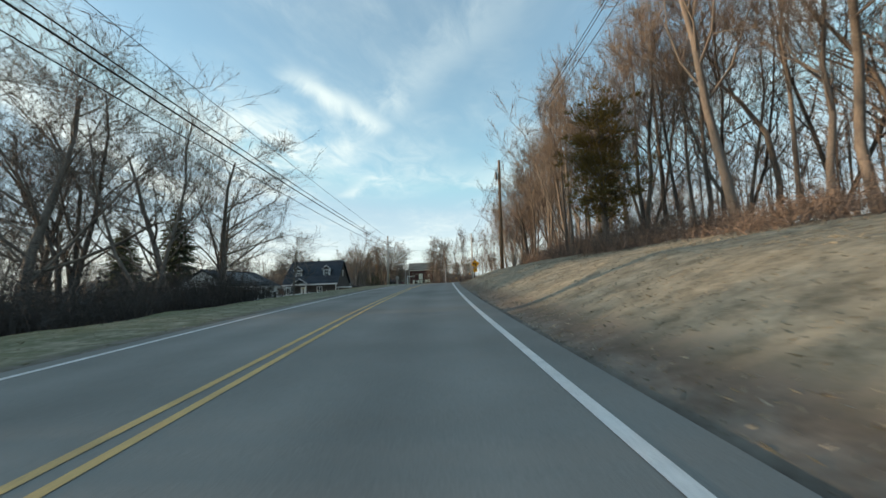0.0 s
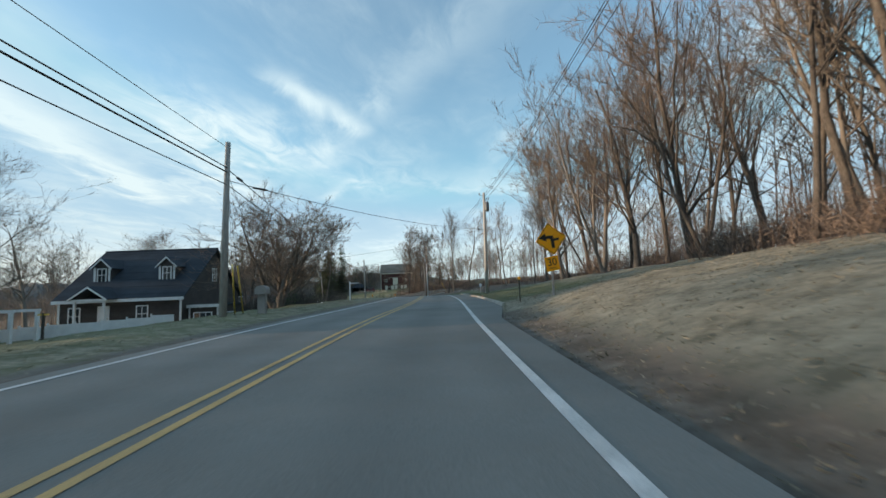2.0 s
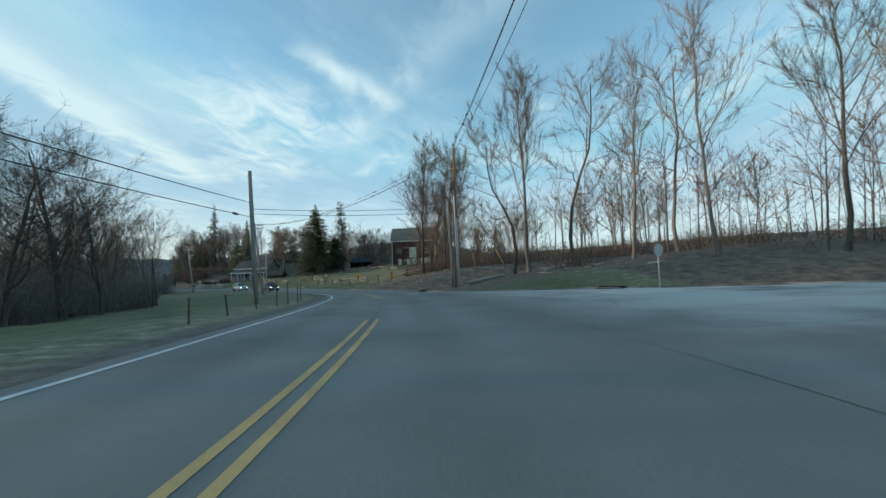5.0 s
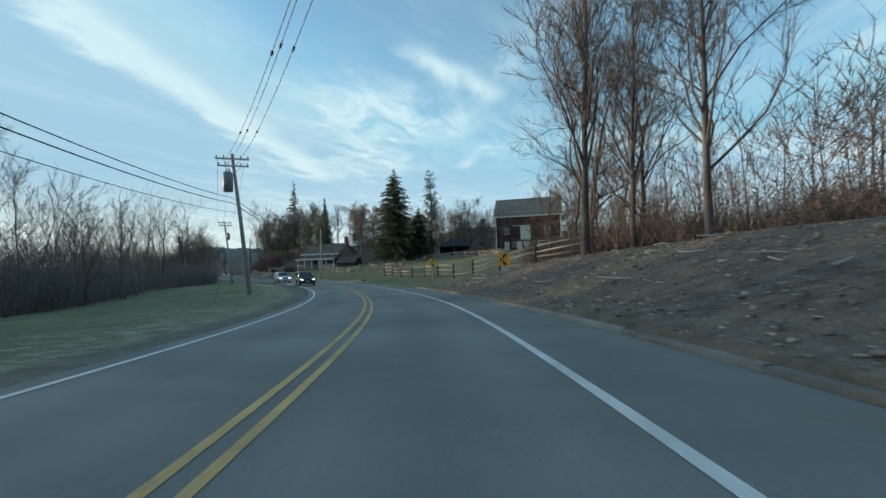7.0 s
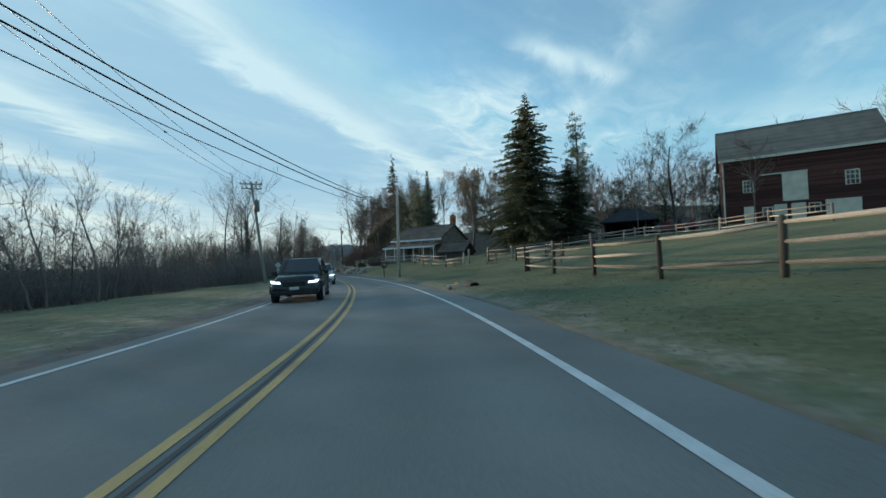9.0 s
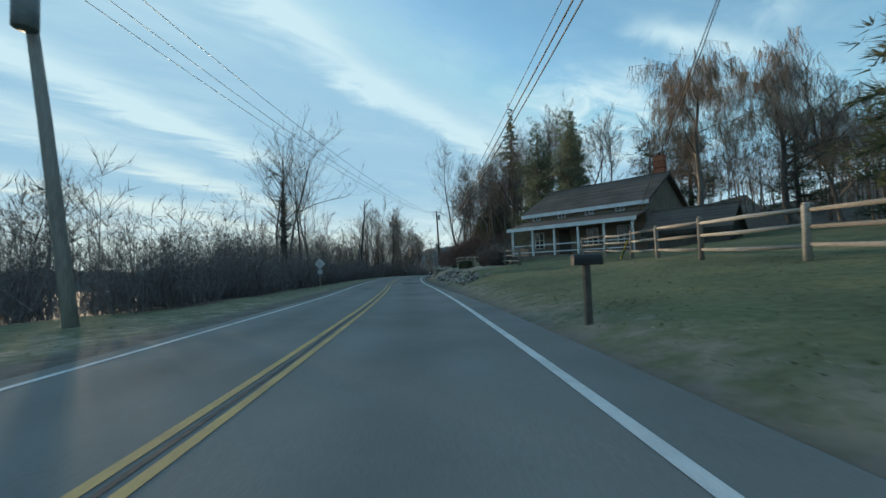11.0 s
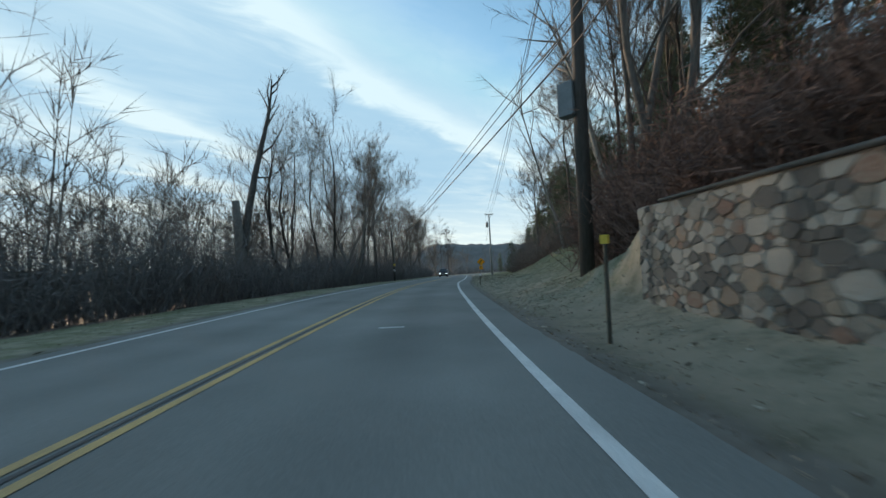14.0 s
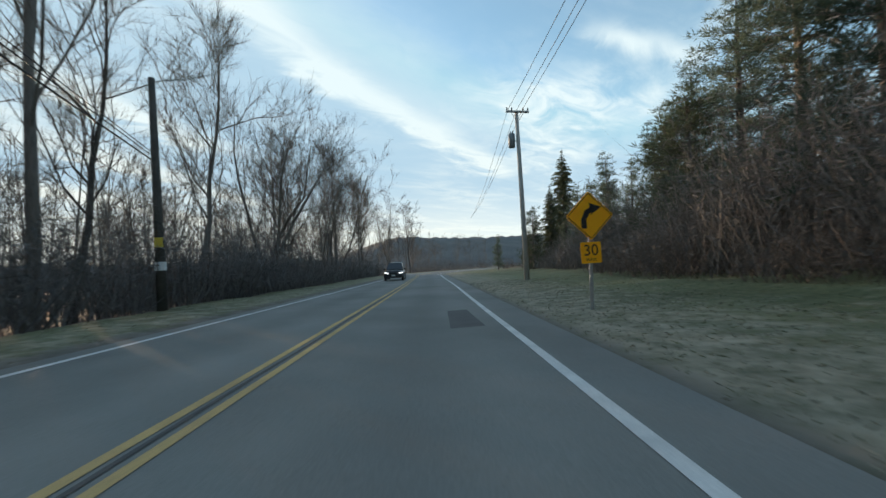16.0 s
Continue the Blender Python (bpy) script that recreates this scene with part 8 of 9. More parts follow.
def tree_guard(s_, u_, h, r):
    """A young tree's cage: wire mesh round two thin stakes."""
    g = thing("tree_guard", "rusty wire cage on thin stakes round a sapling", "tree guard", ground_at(s_, u_), s_ * 31 % 360, "wire tree guards")
    for a in (0.3, 3.5):
        st_ = Soup()
        st_.tube([(r * math.cos(a), r * math.sin(a), -0.2), (r * math.cos(a), r * math.sin(a), h + 0.12)], [0.022, 0.02], 5)
        part("stake", st_, M_STEEL, g)
    w = Soup()
    n = 16
    ringp = [(r * math.cos(6.2832 * k / n), r * math.sin(6.2832 * k / n)) for k in range(n)]
    for z in np.arange(0.05, h, 0.14):
        w.tube([(x, y, z) for x, y in ringp + ringp[:1]], [0.004] * (n + 1), 3, False)
    for x, y in ringp:
        w.prism((x, y, 0.0), (x, y, h), 0.004, 0.004, 3)
    part("wire_mesh", w, M_STEEL, g)
    st_ = Soup()
    st_.tube([(0, 0, -0.1), (0.03, 0.02, h * 0.7), (0.0, 0.05, h + 0.35)], [0.016, 0.012, 0.005], 5)
    for k in range(6):
        z = h * (0.5 + 0.1 * k)
        st_.prism((0, 0.02, z), (0.25 * math.cos(k * 2.1), 0.25 * math.sin(k * 2.1), z + 0.25), 0.006, 0.002, 3)
    part("sapling", st_, M_BARK, g)


for s_, u_, h_ in ((198.5, 12.2, 1.25), (209.5, 12.6, 1.1), (213.4, 10.8, 0.8)):
    tree_guard(s_, u_, h_, 0.42)

# culvert beside the road: a dark mouth under stones, with a yellow cap and a crushed pale pipe
cul = thing("culvert", "dark pipe mouth under rough stones in the grass ditch", "culvert", ground_at(193.3, 5.4) - (0, 0, 0.14), H(193))
cp = Soup()
for r0, r1, y0, y1 in ((0.26, 0.26, -0.1, 0.9), (0.22, 0.22, 0.9, -0.1)):
    cp.tube([(0.1, y0, 0.05), (0.1, y1, 0.1)], [r0, r1], 14, False)
part("pipe", cp, M_POST, cul)
# Near-black plate closes the pipe, painted as the shade within it.
boxpart("mouth", (-0.12, -0.02, -0.14), (0.32, 0.0, 0.26), M_DARK, cul)
for k in range(11):
    st_ = stone_mesh("ditch_stone", 120 + k, M_ROCK, 0.7)
    st_.transform(pose(-0.95 + 0.2 * k, 0.25 + 0.22 * math.sin(k * 2.3), 0.03 + 0.05 * math.cos(k * 1.7), k * 17, k * 29, k * 53) @ Matrix.Scale(0.24, 4))
    part("stone", st_, M_ROCK, cul)
mk = thing("fallen_marker", "yellow plastic marker lying by the culvert", "marker", ground_at(194.9, 5.1), 40)
cp = Soup()
cp.tube([(-0.14, 0, 0.05), (0.0, 0, 0.09), (0.14, 0, 0.05)], [0.03, 0.09, 0.05], 8)
part("cap", cp, M_SIGN, mk, "", True)
cp = Soup()
cp.tube([(-0.5, -0.12, 0.03), (-0.15, -0.16, 0.05), (0.25, -0.2, 0.03), (0.55, -0.1, 0.02)], [0.03, 0.045, 0.04, 0.03], 6)
part("pale_pipe", cp, M_PIPE, mk, "crushed pale pipe", True)

# ======== fences ========
def rail_fence(name, label, pts, spacing, posts, rails, post_mat, rail_mat, rail_count=3):
    """Posts and rails along a line of (s, u)."""
    rf = random.Random(len(pts) * 7 + int(pts[0][0]))
    f = thing(name, label, "fence")
    p = smooth_line(pts, spacing)
    g = soil(p[:, 0], p[:, 1])
    tops = []
    for q in g:
        h = posts * rf.uniform(0.94, 1.06)
        s = Soup()
        lx, ly = rf.uniform(-0.04, 0.04), rf.uniform(-0.04, 0.04)
        s.tube([q - (0, 0, 0.3), q + (lx, ly, h - 0.06), q + (lx, ly, h)], [0.085, 0.08, 0.05], 7)
        part("post", s, post_mat, f, "", True)
        tops.append(h)
    for i in range(len(g) - 1):
        for k in range(rail_count):
            fz = rails[k]
            if rf.random() < 0.06:
                continue
            a, b = g[i] + (0, 0, fz + rf.uniform(-0.05, 0.05)), g[i + 1] + (0, 0, fz + rf.uniform(-0.05, 0.05))
            s = Soup()
            m = (a + b) / 2 + (0, 0, rf.uniform(-0.04, 0.02))
            s.tube([a, m, b], [0.05, 0.065, 0.045], 6)
            part("rail", s, rail_mat, f, "", True)
    return f


rail_fence("paddock_fence", "dark post and rail fence round the paddock", ((163, 13.5), (170, 10.6), (178, 9.7), (184, 9.6), (190, 9.5), (197.4, 9.8)), 2.95, 1.35, (0.35, 0.75, 1.15), M_POST, M_RAIL)
rail_fence("paddock_fence", "weathered post and rail fence turning back to the gate", ((197.9, 10.2), (201, 14.4), (204.7, 16.4), (209, 15.3), (213.0, 13.9)), 2.75, 1.3, (0.35, 0.75, 1.12), M_POST, M_RAIL)
rail_fence("paddock_fence", "pale post and rail fence before the cottage", ((214.3, 11.8), (222, 10.2), (226, 10.8), (232, 12.5), (238, 12.8)), 2.7, 1.3, (0.35, 0.75, 1.15), M_RAIL, M_RAIL)
rail_fence("paddock_fence", "pale post and rail fence running up the paddock", ((212.6, 16.2), (211.6, 22), (210.8, 28), (214, 36)), 3.0, 1.3, (0.35, 0.75, 1.1), M_RAIL, M_RAIL)
rail_fence("paddock_fence", "post and rail fence across the paddock", ((196, 30), (206, 32), (216, 30), (224, 27)), 3.2, 1.25, (0.35, 0.75, 1.1), M_RAIL, M_RAIL)
rail_fence("yard_fence", "pale split-rail fence above the rocks", ((240.5, 9.4), (247, 9.4), (253.7, 9.5), (260.3, 9.5), (263.1, 9.3), (265.2, 8.6), (267.4, 8.1)), 3.1, 1.2, (0.35, 0.72, 1.08), M_RAIL, M_RAIL)
rail_fence("garden_fence", "low pale rail fence beside the end of the yard fence", ((272.3, 8.5), (271.5, 8.9), (270.7, 9.3), (270.3, 10.6), (269.9, 11.9)), 1.15, 1.1, (1.02,), M_RAIL, M_RAIL, 1)
for s_, u_ in ((213.1, 13.9), (214.1, 12.3)):
    f_ = ground_at(s_, u_)
    gp = thing("gate_post", "thick pale gate post by the paddock", "post", f_)
    s = Soup()
    s.tube([(0, 0, -0.3), (0, 0, 1.38), (0, 0, 1.45)], [0.11, 0.105, 0.07], 8)
    part("post", s, M_RAIL, gp, "", True)

# ======== stones ========
ROCKS = [stone_mesh("rock", 60 + k, M_ROCK, 0.55 + 0.06 * k) for k in range(6)]
CHIPS = [stone_mesh("chip", 80 + k, M_RUBBLE, 0.5 + 0.05 * k, 1) for k in range(6)]
rk = random.Random(3)
# loose rocks that hold the bank below the cottage
for i in range(260):
    s_ = rk.uniform(236, 254.0) if i % 3 else rk.uniform(246.5, 254.0)
    f_ = rk.random()
    u_ = np.interp(s_, (236, 244, 259), (4.75, 4.65, 4.5)) + f_ * 1.5
    size = (0.13 + 0.38 * rk.random() ** 2.4) * (1.1 - 0.3 * f_)
    p_ = ground_at(s_, u_)
    ob = new("rock", ROCKS[i % 6])
    ob.matrix_basis = pose(p_[0], p_[1], p_[2] + size * 0.12, rk.uniform(-28, 28), rk.uniform(-28, 28), rk.uniform(0, 360)) @ Matrix.Diagonal((size * rk.uniform(0.9, 1.5), size, size * rk.uniform(0.8, 1.1), 1))
    tagged(ob, "rough grey-tan rock laid on the bank below the fence", "rock", "rocks on the bank")


def rubble(name, label, zones, seed, mat):
    rng = np.random.default_rng(seed)
    base = [(np.array([v.co for v in m.vertices]), np.array([tuple(p.vertices) for p in m.polygons])) for m in CHIPS]
    vs, fs, n0 = [], [], 0
    for s0, s1, u0, u1, count, lo, hi in zones:
        s, u = rng.uniform(s0, s1, count), rng.uniform(u0, u1, count)
        p = soil(s, u)
        for k in range(count):
            v, f = base[rng.integers(0, 6)]
            a = rng.random() * 6.283
            r = np.array([[math.cos(a), -math.sin(a), 0], [math.sin(a), math.cos(a), 0], [0, 0, 1]])
            size = lo + (hi - lo) * rng.random() ** 4
            vs.append((v * rng.uniform(0.6, 1.3, 3) * (0.75, 0.75, 0.45)) @ r.T * size + p[k] + (0, 0, size * 0.06))
            fs.append(f + n0)
            n0 += len(v)
    return tagged(new(name, raw(name, np.vstack(vs), np.vstack(fs), mat)), label, "rubble", kind="stuff")


rubble("rubble", "broken stone and soil strewn over the bank above the kerb", ((139, 170, 5.5, 12, 4200, 0.05, 0.26), (137, 172, 7, 15, 240, 0.08, 0.45)), 61, M_RUBBLE)
rubble("gravel_stones", "small loose stones along the verge", ((240, 290, 3.9, 5.4, 420, 0.04, 0.16), (172, 240, 4.3, 6, 240, 0.04, 0.14), (58, 70, 4.6, 6, 120, 0.04, 0.14)), 62, M_RUBBLE)


def dead_wood(name, label, zones, seed):
    rng = np.random.default_rng(seed)
    s = Soup()
    for s0, s1, u0, u1, count in zones:
        for _ in range(count):
            p = ground_at(rng.uniform(s0, s1), rng.uniform(u0, u1)) + (0, 0, 0.04)
            a, ln = rng.random() * 6.283, rng.uniform(0.4, 1.5)
            d = np.array([math.cos(a), math.sin(a), rng.uniform(-0.05, 0.1)]) * ln
            r = rng.uniform(0.012, 0.045)
            s.tube([p, p + d * 0.5 + rng.normal(0, 0.06, 3), p + d], [r, r * 0.8, r * 0.4], 5)
    return solo(name, s, M_POLE, label, "branches", kind="stuff", smooth=True)


dead_wood("fallen_branches", "grey broken branches lying on the bank", ((138, 172, 6.5, 14, 60), (290, 306, 9, 12, 7), (128, 138, 13, 18, 30)), 63)

# ======== shrubs ========
rng_b = np.random.default_rng(8)
sh = Soup()
for _ in range(1500):
    d = rng_b.normal(0, 1, 3)
    d /= np.linalg.norm(d)
    d[2] = abs(d[2])
    q = d * rng_b.uniform(0.55, 1.0) * (0.5, 0.5, 0.75)
    e = d + rng_b.normal(0, 0.5, 3)
    e = e / np.linalg.norm(e) * rng_b.uniform(0.07, 0.13)
    w = np.cross(e, rng_b.normal(0, 1, 3))
    w = w / np.linalg.norm(w) * 0.022
    sh.add([q, q + e * 0.5 + w, q + e, q + e * 0.5 - w], [(0, 1, 2, 3)])
shrub = thing("shrub", "rounded dark green evergreen shrub above the rocks", "shrub", (0, 0, -80), group="shrubs above the rocks")
part("foliage", sh, M_NEEDLE, shrub)
s = Soup()
for k in range(7):
    a = k * 0.9
    s.prism((0, 0, -0.1), (0.3 * math.cos(a), 0.3 * math.sin(a), 0.55), 0.025, 0.01, 5)
part("bare_wood", s, M_BARK, shrub)
for s_, u_, k in ((249.8, 7.3, 0.95), (252.6, 7.2, 0.9), (256.8, 7.9, 1.1), (259.6, 8.1, 1.0), (262.2, 8.4, 0.95), (265.0, 7.6, 0.6)):
    p_ = ground_at(s_, u_)
    m = pose(*p_, 0, 0, s_ * 40) @ Matrix.Diagonal((k, k, k, 1))
    ob = copy_thing(shrub, m)
    ob.matrix_basis = m
kinds["shrub"] = shrub

# ======== cars ========
def ring(y, half, z0, z1, inset_lo=0.06, inset_hi=0.1):
    return [(-half + inset_lo, y, z0), (-half, y, z0 + 0.12), (-half, y, z0 + (z1 - z0) * 0.55), (-half + inset_hi, y, z1), (half - inset_hi, y, z1), (half, y, z0 + (z1 - z0) * 0.55), (half, y, z0 + 0.12), (half - inset_lo, y, z0)]


def loft(rings):
    s = Soup()
    n = len(rings[0])
    f = [tuple(range(n)), tuple(n * (len(rings) - 1) + i for i in reversed(range(n)))]
    for k in range(len(rings) - 1):
        f += [(k * n + (i + 1) % n, k * n + i, (k + 1) * n + i, (k + 1) * n + (i + 1) % n) for i in range(n)]
    s.add([p for r in rings for p in r], f)
    return s


def car(label, s_, u_, paint, turn=180, length=4.6, width=1.82, height=1.68, lamps=True):
    """An estate-like car; its nose points along its own +y."""
    p_ = at(s_, u_, 0.01)
    c = thing("car", label, "car", p_, H(s_) + turn)
    hw, L = width / 2, length / 2
    body = part("body", loft([ring(-L, hw * 0.88, 0.46, 0.95, 0.1, 0.08), ring(-L + 0.1, hw * 0.96, 0.36, 1.06, 0.08, 0.1), ring(-L + 0.9, hw, 0.28, 1.10, 0.06, 0.1), ring(0.3, hw, 0.26, 1.07, 0.06, 0.1), ring(0.95, hw, 0.26, 1.06, 0.06, 0.14),
                              ring(L - 0.75, hw * 0.985, 0.27, 1.01, 0.07, 0.2), ring(L - 0.35, hw * 0.955, 0.28, 1.0, 0.09, 0.24), ring(L - 0.12, hw * 0.91, 0.30, 0.94, 0.1, 0.24), ring(L - 0.02, hw * 0.86, 0.32, 0.74, 0.1, 0.2), ring(L + 0.02, hw * 0.82, 0.36, 0.6, 0.1, 0.12)]), paint, c, "", True)
    for y0, y1, z0, z1, f in ((L - 0.05, L + 0.05, 0.30, 0.46, 0.84), (-L - 0.03, -L + 0.1, 0.34, 0.55, 0.9)):
        boxpart("bumper", (-hw * f, y0, z0), (hw * f, y1, z1), paint, c, "", 0.03)
    for sg in (-1, 1):
        boxpart("sill", (sg * hw - 0.03, -L + 1.25, 0.22), (sg * hw + 0.03, L - 1.25, 0.32), M_PLAST, c, "", 0.01)
        boxpart("door_gap", (sg * hw * 1.0 - 0.004, -0.22, 0.36), (sg * hw * 1.0 + 0.004, -0.205, 1.05), M_PLAST, c)
        boxpart("door_handle", (sg * (hw + 0.01) - 0.015, -0.5, 0.86), (sg * (hw + 0.01) + 0.015, -0.3, 0.9), paint, c)
        w = Soup()
        w.tube([(sg * hw * 0.62, L - 0.02, 0.44), (sg * hw * 0.62, L + 0.065, 0.44)], [0.06, 0.055], 10)
        part("fog_light", w, M_GLASS, c)
    top = height

    def cab(y, z0, z1, lo, hi):
        return [(-lo, y, z0), (-hi, y, z1), (hi, y, z1), (lo, y, z0)]

    part("cabin", loft([cab(-L + 0.08, 0.98, 1.08, hw * 0.88, hw * 0.86), cab(-L + 0.36, 0.98, top - 0.10, hw * 0.93, hw * 0.72), cab(-L + 1.1, 0.98, top, hw * 0.93, hw * 0.70), cab(0.25, 0.98, top - 0.04, hw * 0.93, hw * 0.70), cab(1.06, 0.98, 1.06, hw * 0.92, hw * 0.88)]), paint, c, "", True)
    # glass set just proud of the cabin
    g = Soup()
    g.add([(-hw * 0.83, 0.96, 1.09), (hw * 0.83, 0.96, 1.09), (hw * 0.68, 0.33, top - 0.10), (-hw * 0.68, 0.33, top - 0.10),
           (-hw * 0.83, 1.00, 1.115), (hw * 0.83, 1.00, 1.115), (hw * 0.68, 0.37, top - 0.07), (-hw * 0.68, 0.37, top - 0.07)], [(0, 1, 2, 3), (7, 6, 5, 4), (0, 4, 5, 1), (1, 5, 6, 2), (2, 6, 7, 3), (3, 7, 4, 0)])
    part("windscreen", g, M_GLASS, c, "dark windscreen")
    for sg in (-1, 1):
        for y0, y1 in ((-0.05, 0.55), (-0.95, -0.12), (-1.75, -1.03)):
            g = Soup()
            zt = top - 0.14
            zt1 = top - 0.14 if y1 < 0.3 else top - 0.36
            pts = [(sg * (hw * 0.925 + 0.012), y0, 1.06), (sg * (hw * 0.925 + 0.012), y1, 1.06), (sg * (hw * 0.74 + 0.012), y1 - 0.05, zt1), (sg * (hw * 0.74 + 0.012), y0, zt)]
            g.add(pts + [(x - sg * 0.03, y, z) for x, y, z in pts], [(0, 1, 2, 3), (7, 6, 5, 4), (0, 4, 5, 1), (1, 5, 6, 2), (2, 6, 7, 3), (3, 7, 4, 0)])
            part("side_window", g, M_GLASS, c)
        s = Soup()
        s.box((sg * hw * 1.0 - 0.02 if sg > 0 else -hw - 0.17, 0.55, 1.02), (hw + 0.17 if sg > 0 else -hw + 0.02, 0.68, 1.16))
        part("wing_mirror", s, paint, c, "", False, 0.02)
        for y in (-L + 0.85, L - 0.85):
            w = Soup()
            w.tube([(sg * (hw - 0.22), y, 0.34), (sg * (hw - 0.2), y, 0.34), (sg * (hw + 0.0), y, 0.34), (sg * (hw + 0.02), y, 0.34)], [0.28, 0.34, 0.34, 0.27], 20)
            wheel = part("wheel", w, M_RUBBER, c, "", True)
            w = Soup()
            w.tube([(sg * (hw + 0.01), y, 0.34), (sg * (hw + 0.03), y, 0.34)], [0.22, 0.20], 14)
            part("rim", w, M_GALV, wheel)
            for k in range(5):
                w = Soup()
                a = k * 1.2566
                w.prism((sg * (hw + 0.035), y, 0.34), (sg * (hw + 0.032), y + 0.2 * math.sin(a), 0.34 + 0.2 * math.cos(a)), 0.03, 0.025, 4)
                part("spoke", w, M_ALU, wheel)
            w = Soup()
            a = np.linspace(0.0, math.pi, 9)
            w.tube([(sg * (hw + 0.005), y + 0.4 * math.cos(k), 0.34 + 0.4 * math.sin(k)) for k in a], [0.035] * 9, 5)
            part("wheel_arch", w, M_PLAST, c)
        s = Soup()
        s.add([(sg * hw * 0.52, L - 0.03, 0.72), (sg * hw * 0.84, L - 0.12, 0.74), (sg * hw * 0.90, L - 0.30, 0.84), (sg * hw * 0.54, L - 0.10, 0.79),
               (sg * hw * 0.52, L + 0.03, 0.72), (sg * hw * 0.86, L - 0.04, 0.74), (sg * hw * 0.94, L - 0.24, 0.84), (sg * hw * 0.54, L + 0.0, 0.79)], [(0, 1, 2, 3), (7, 6, 5, 4), (0, 4, 5, 1), (1, 5, 6, 2), (2, 6, 7, 3), (3, 7, 4, 0)])
        part("headlight", s, M_LAMP, c, "lit headlight")
        s = Soup()
        s.box((sg * hw * 0.84 - 0.1, -L - 0.005, 0.78), (sg * hw * 0.84 + 0.1, -L + 0.1, 1.0))
        part("tail_light", s, M_BRICK, c)
        s = Soup()
        s.tube([(sg * hw * 0.62, -L + 0.8, top + 0.01), (sg * hw * 0.62, 0.0, top + 0.02)], [0.025, 0.025], 5)
        part("roof_rail", s, M_PLAST, c)
    s = Soup()
    s.box((-hw * 0.44, L - 0.06, 0.62), (hw * 0.44, L + 0.035, 0.80))
    part("grille", s, M_PLAST, c, "", False, 0.015)
    s = Soup()
    s.box((-hw * 0.5, L - 0.08, 0.38), (hw * 0.5, L + 0.06, 0.45))
    part("lower_grille", s, M_PLAST, c, "", False, 0.01)
    s = Soup()
    s.box((-0.16, L + 0.02, 0.50), (0.16, L + 0.06, 0.60))
    part("number_plate", s, M_ALU, c)
    return c


car("dark grey estate car with lit headlights in the oncoming lane", 193.6, -1.75, M_CARDARK)
car("silver estate car with lit headlights in the oncoming lane", 211.5, -1.7, M_CARSILV)
pick = car("dark red car parked on the grass beside the barn", 205, 45, M_CARRED)
pick.matrix_basis = pose(-23.4, 228.0, soil_z(-23.4, 228.0) + 0.02, 0, 0, 78)
car("small dark car far off in the oncoming lane", 364, -1.6, M_CARBLK, height=1.75)

# ======== road patches and marks ========
def patch(name, label, pts, mat, lift=0.005):
    q = np.array(pts, float)
    v = at(q[:, 0], q[:, 1], lift)
    tagged(new(name, raw(name, v, [list(range(len(pts)))], mat)), label, "road patch", kind="structure")


patch("asphalt_patch", "darker mended patch in the asphalt", ((251.3, 1.2), (251.5, 3.1), (254.6, 3.0), (254.8, 1.3)), M_PATCH)
patch("asphalt_patch", "dark stained patch in the asphalt", ((330.6, 2.25), (330.8, 2.9), (333.8, 2.8), (333.6, 2.3)), M_PATCH)
patch("white_mark", "short white mark across the lane", ((199.6, 1.45), (199.72, 1.45), (199.85, 2.0), (199.72, 2.0)), M_WHITE)
patch("white_mark", "short white mark across the lane", ((284.0, 1.2), (284.12, 1.2), (284.12, 1.7), (284.0, 1.7)), M_WHITE)
patch("white_mark", "short white mark across the lane", ((140.2, 1.45), (140.32, 1.45), (140.32, 1.95), (140.2, 1.95)), M_WHITE)


def crack(pts, width, seed):
    rng = np.random.default_rng(seed)
    p = smooth_line(pts, 0.35)
    p += rng.normal(0, 0.05, p.shape)
    d = np.gradient(p, axis=0)
    d /= np.linalg.norm(d, axis=1)[:, None]
    nrm = np.stack([-d[:, 1], d[:, 0]], -1) * (width * rng.uniform(0.5, 1.3, len(p)))[:, None]
    a, b = p + nrm, p - nrm
    v = np.vstack([at(a[:, 0], a[:, 1], 0.011), at(b[:, 0], b[:, 1], 0.011)])
    i = np.arange(len(p) - 1)
    n = len(p)
    tagged(new("road_crack", raw("road_crack", v, np.stack([i, i + 1, i + n + 1, i + n], -1), M_TAR)), "dark branching crack in the asphalt", "crack", kind="structure")


for k, pts in enumerate((((119, 5.0), (118, 8), (119.5, 10), (118.5, 13)), ((122, 6), (120.5, 9), (121, 12)), ((115, 5), (114, 9), (115.5, 14)), ((124, 4.5), (123, 7), (124.5, 9)), ((112, 4), (111, 8), (112.5, 12), (110, 18)), ((116, 7), (119, 8.5), (122, 8)), ((128, 1), (125, 3), (123, 6)), ((118, 1.5), (116.5, 3.6), (117, 6)))):
    crack(pts, 0.007, 70 + k)

# ======== stone wall, its stones last ========
wl_line = smooth_line(WALL, 0.3)
swall = thing("stone_wall", "mortared retaining wall of mixed tan and reddish fieldstone", "wall", kind="structure")
d_ = np.gradient(wl_line, axis=0)
d_ /= np.linalg.norm(d_, axis=1)[:, None]
nrm_ = np.stack([d_[:, 1], -d_[:, 0]], -1)
nrm_ = np.where((nrm_[:, 1] > 0)[:, None], -nrm_, nrm_)      # towards the road
back_ = wl_line - nrm_ * 0.38
tops_ = wall_top(wl_line[:, 0])
rows_ = np.stack([at(wl_line[:, 0], wl_line[:, 1], 0.0), at(wl_line[:, 0], wl_line[:, 1], tops_), at(back_[:, 0], back_[:, 1], tops_), at(back_[:, 0], back_[:, 1], 0.0)], 1)
n_ = len(wl_line)
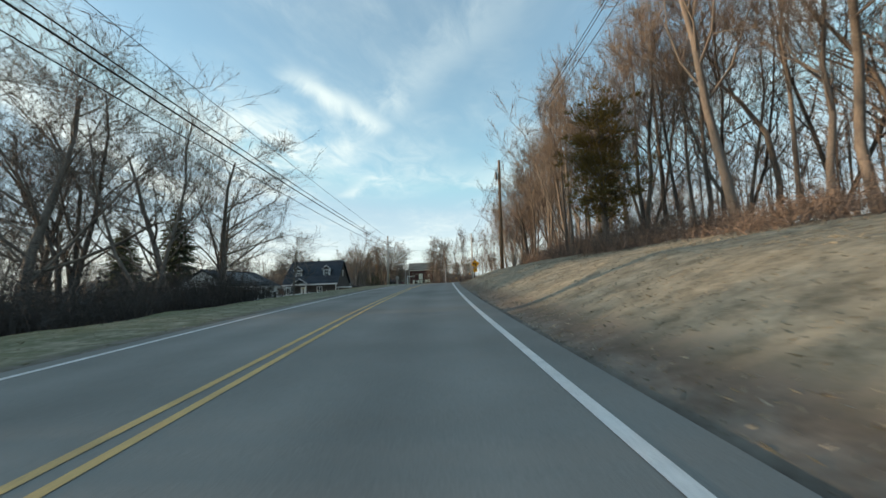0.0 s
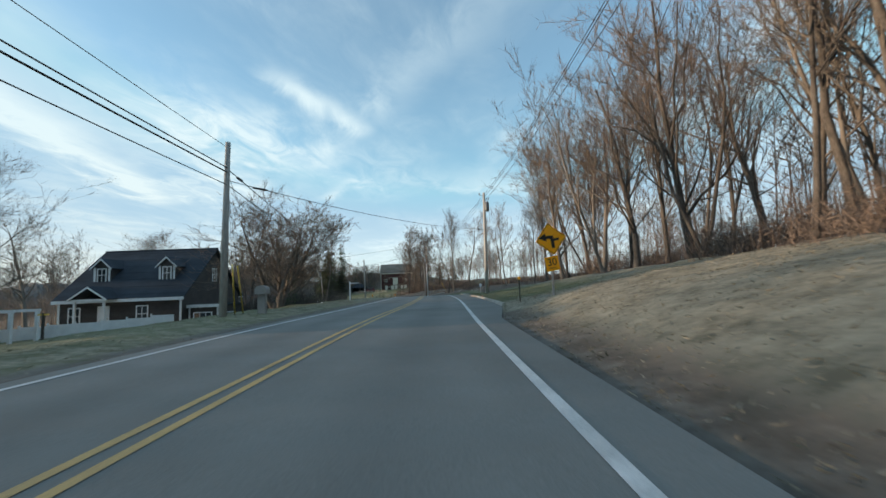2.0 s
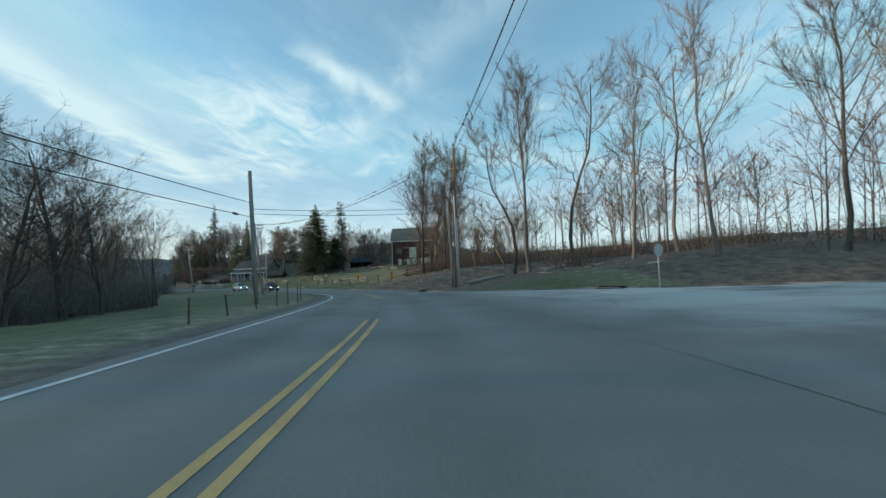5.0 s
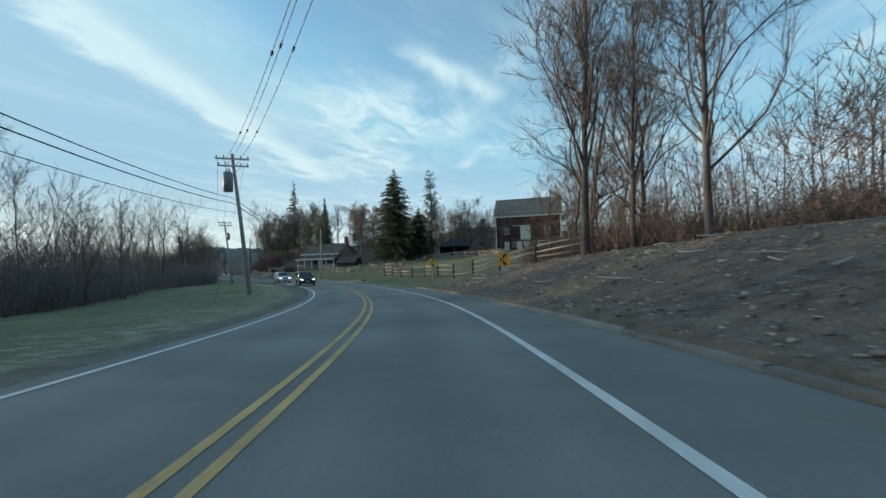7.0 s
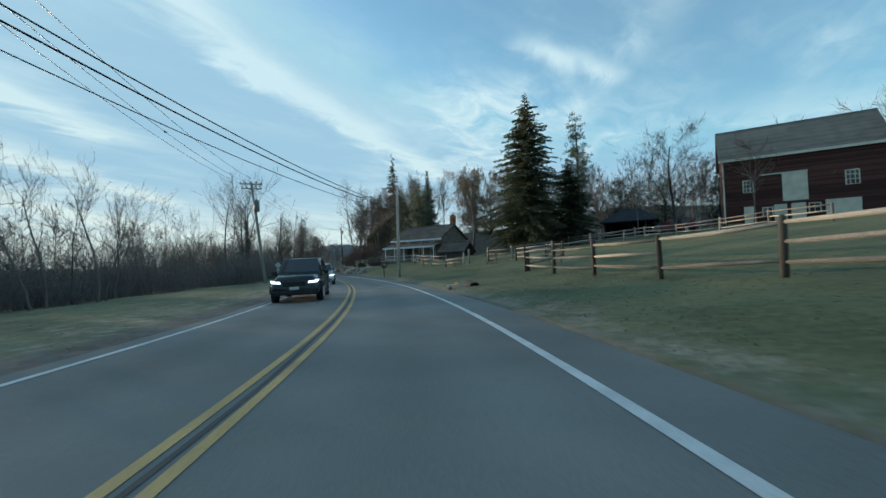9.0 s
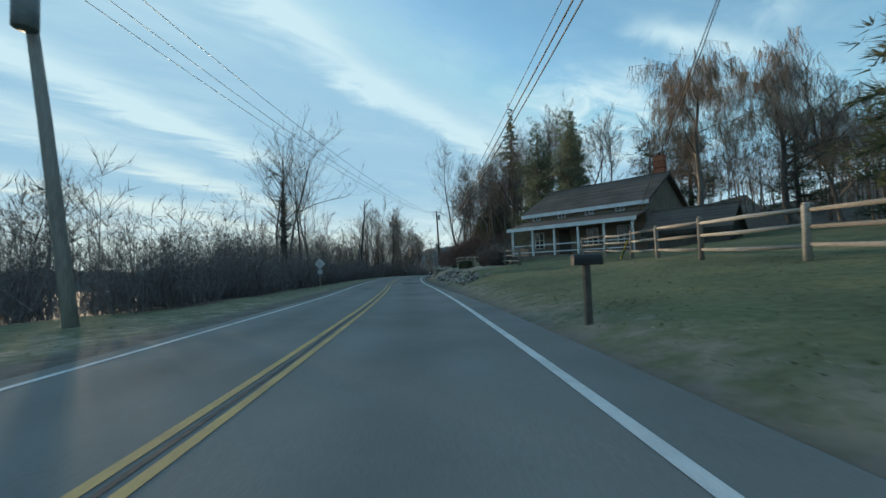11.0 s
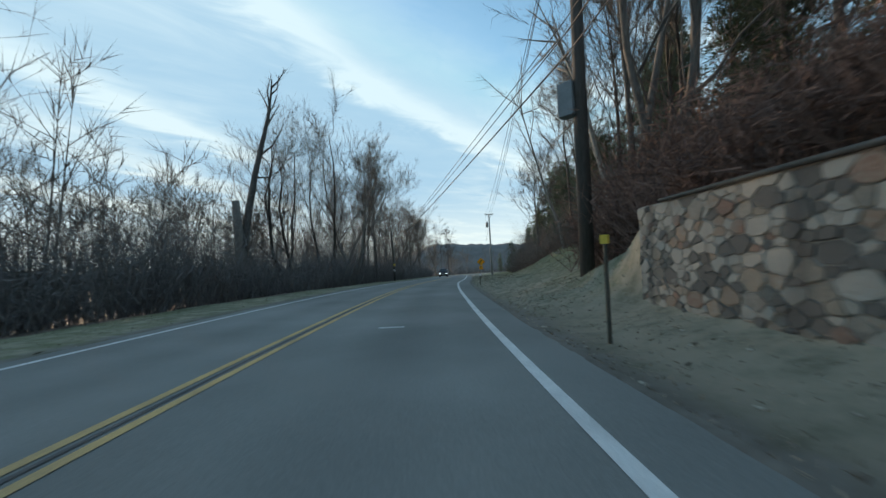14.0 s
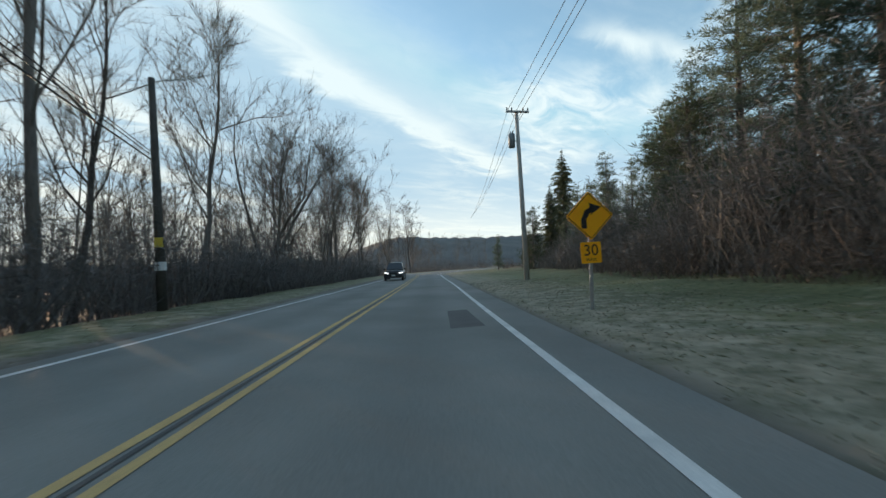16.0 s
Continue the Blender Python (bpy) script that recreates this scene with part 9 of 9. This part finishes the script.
i_ = (np.arange(n_ - 1)[:, None] * 4 + np.arange(3)[None]).ravel()
part("core", raw("core", rows_.reshape(-1, 3), np.stack([i_, i_ + 1, i_ + 5, i_ + 4], -1), M_MORTAR), M_MORTAR, swall)
for j in range(0, n_ - 5, 5):
    q = slice(j, j + 6)
    o = 0.06
    a = wl_line[q] + nrm_[q] * o
    b = back_[q] - nrm_[q] * 0.04
    t = tops_[q]
    rr = np.stack([at(a[:, 0], a[:, 1], t + 0.004), at(a[:, 0], a[:, 1], t + 0.05), at(b[:, 0], b[:, 1], t + 0.055), at(b[:, 0], b[:, 1], t + 0.004)], 1)
    m_ = len(a)
    k_ = (np.arange(m_ - 1)[:, None] * 4 + np.arange(4)[None])
    nx = (np.arange(4) + 1) % 4
    fc = np.stack([k_.ravel(), (np.arange(m_ - 1)[:, None] * 4 + nx[None]).ravel(), (np.arange(m_ - 1)[:, None] * 4 + 4 + nx[None]).ravel(), (k_ + 4).ravel()], -1)
    part("cap_slab", raw("cap_slab", rr.reshape(-1, 3), fc, M_CAP), M_CAP, swall)


def clip_cell(poly, mx, my, nx, ny):
    """Keeps the side of a polygon that lies behind the line through (mx, my) with normal (nx, ny)."""
    out = []
    for k in range(len(poly)):
        a, b = poly[k - 1], poly[k]
        da, db = (a[0] - mx) * nx + (a[1] - my) * ny, (b[0] - mx) * nx + (b[1] - my) * ny
        if da * db < 0:
            f = da / (da - db)
            out.append((a[0] + (b[0] - a[0]) * f, a[1] + (b[1] - a[1]) * f))
        if db <= 0:
            out.append(b)
    return out


rw = random.Random(12)
dist_ = np.r_[0, np.cumsum(np.hypot(*np.diff(wl_line, axis=0).T))]
SQUASH = 1.65                                  # stones lie longer than they are high
seeds_ = []
for _ in range(20000):
    x_, z_ = rw.uniform(0, dist_[-1]), rw.uniform(0.1, 2.1)
    gap_ = rw.choice((0.07, 0.09, 0.11, 0.14, 0.17, 0.21))
    if z_ < float(wall_top(np.interp(x_, dist_, wl_line[:, 0]))) - 0.04 and all(((x_ - a) / SQUASH) ** 2 + (z_ - b) ** 2 > (0.5 * (gap_ + g)) ** 2 for a, b, g in seeds_):
        seeds_.append((x_, z_, gap_))
seeds_.sort(key=lambda q: abs(q[0] - 5.0))       # the stretch where the wall is highest first
rest_ = Soup()
for k_, (x_, z_, g_) in enumerate(seeds_):
    top_ = float(wall_top(np.interp(x_, dist_, wl_line[:, 0]))) - 0.015
    cell = [(x_ - 0.6, max(z_ - 0.4, 0.0)), (x_ + 0.6, max(z_ - 0.4, 0.0)), (x_ + 0.6, min(z_ + 0.4, top_)), (x_ - 0.6, min(z_ + 0.4, top_))]
    for a, b, g in seeds_:
        if (a, b) != (x_, z_) and abs(a - x_) < 1.2:
            dx_, dz_ = (a - x_) / SQUASH ** 2, b - z_
            mid_ = g_ / (g_ + g)
            cell = clip_cell(cell, x_ + (a - x_) * mid_, z_ + dz_ * mid_, dx_, dz_)
    if len(cell) < 3:
        continue
    cx, cz = sum(p[0] for p in cell) / len(cell), sum(p[1] for p in cell) / len(cell)
    # cut the corners and draw back from the joint
    ring = []
    for i in range(len(cell)):
        a, b, c = cell[i - 1], cell[i], cell[(i + 1) % len(cell)]
        for q, f in ((a, rw.uniform(0.03, 0.12)), (c, rw.uniform(0.03, 0.12))):
            ring.append((b[0] + (q[0] - b[0]) * f, b[1] + (q[1] - b[1]) * f))
    wide_ = max(abs(p[0] - cx) for p in ring) + 1e-3
    tall_ = max(abs(p[1] - cz) for p in ring) + 1e-3
    ring = [(cx + (px - cx) * (1 - 0.007 / wide_), cz + (pz - cz) * (1 - 0.007 / tall_)) for px, pz in ring]
    proud = rw.uniform(0.006, 0.03)
    v = []
    for f, o in ((1.0, -0.02), (0.985, proud * 0.8), (0.9, proud)):
        for px, pz in ring:
            wx, wz = cx + (px - cx) * f, cz + (pz - cz) * f
            wx = min(max(wx, 0.0), dist_[-1])
            s_, u_ = np.interp(wx, dist_, wl_line[:, 0]), np.interp(wx, dist_, wl_line[:, 1])
            n2 = (np.interp(wx, dist_, nrm_[:, 0]), np.interp(wx, dist_, nrm_[:, 1]))
            oo = o + (rw.uniform(-0.008, 0.008) if o > 0 else 0)
            v.append(tuple(at(s_ + n2[0] * oo, u_ + n2[1] * oo, wz)))
    m_ = len(ring)
    fc = [(r * m_ + (i + 1) % m_, r * m_ + i, r * m_ + i + m_, r * m_ + (i + 1) % m_ + m_) for r in (0, 1) for i in range(m_)] + [tuple(range(2 * m_, 3 * m_))]
    if k_ < 300:
        s = Soup()
        s.add(v, fc)
        part("stone", s, M_WALLST, swall)
    else:
        rest_.add(v, fc)
if len(seeds_) > 300:
    part("joined_stones", rest_, M_WALLREST, swall)
for k in kinds.values():
    for o in (*k.children_recursive, k):
        bpy.data.objects.remove(o)
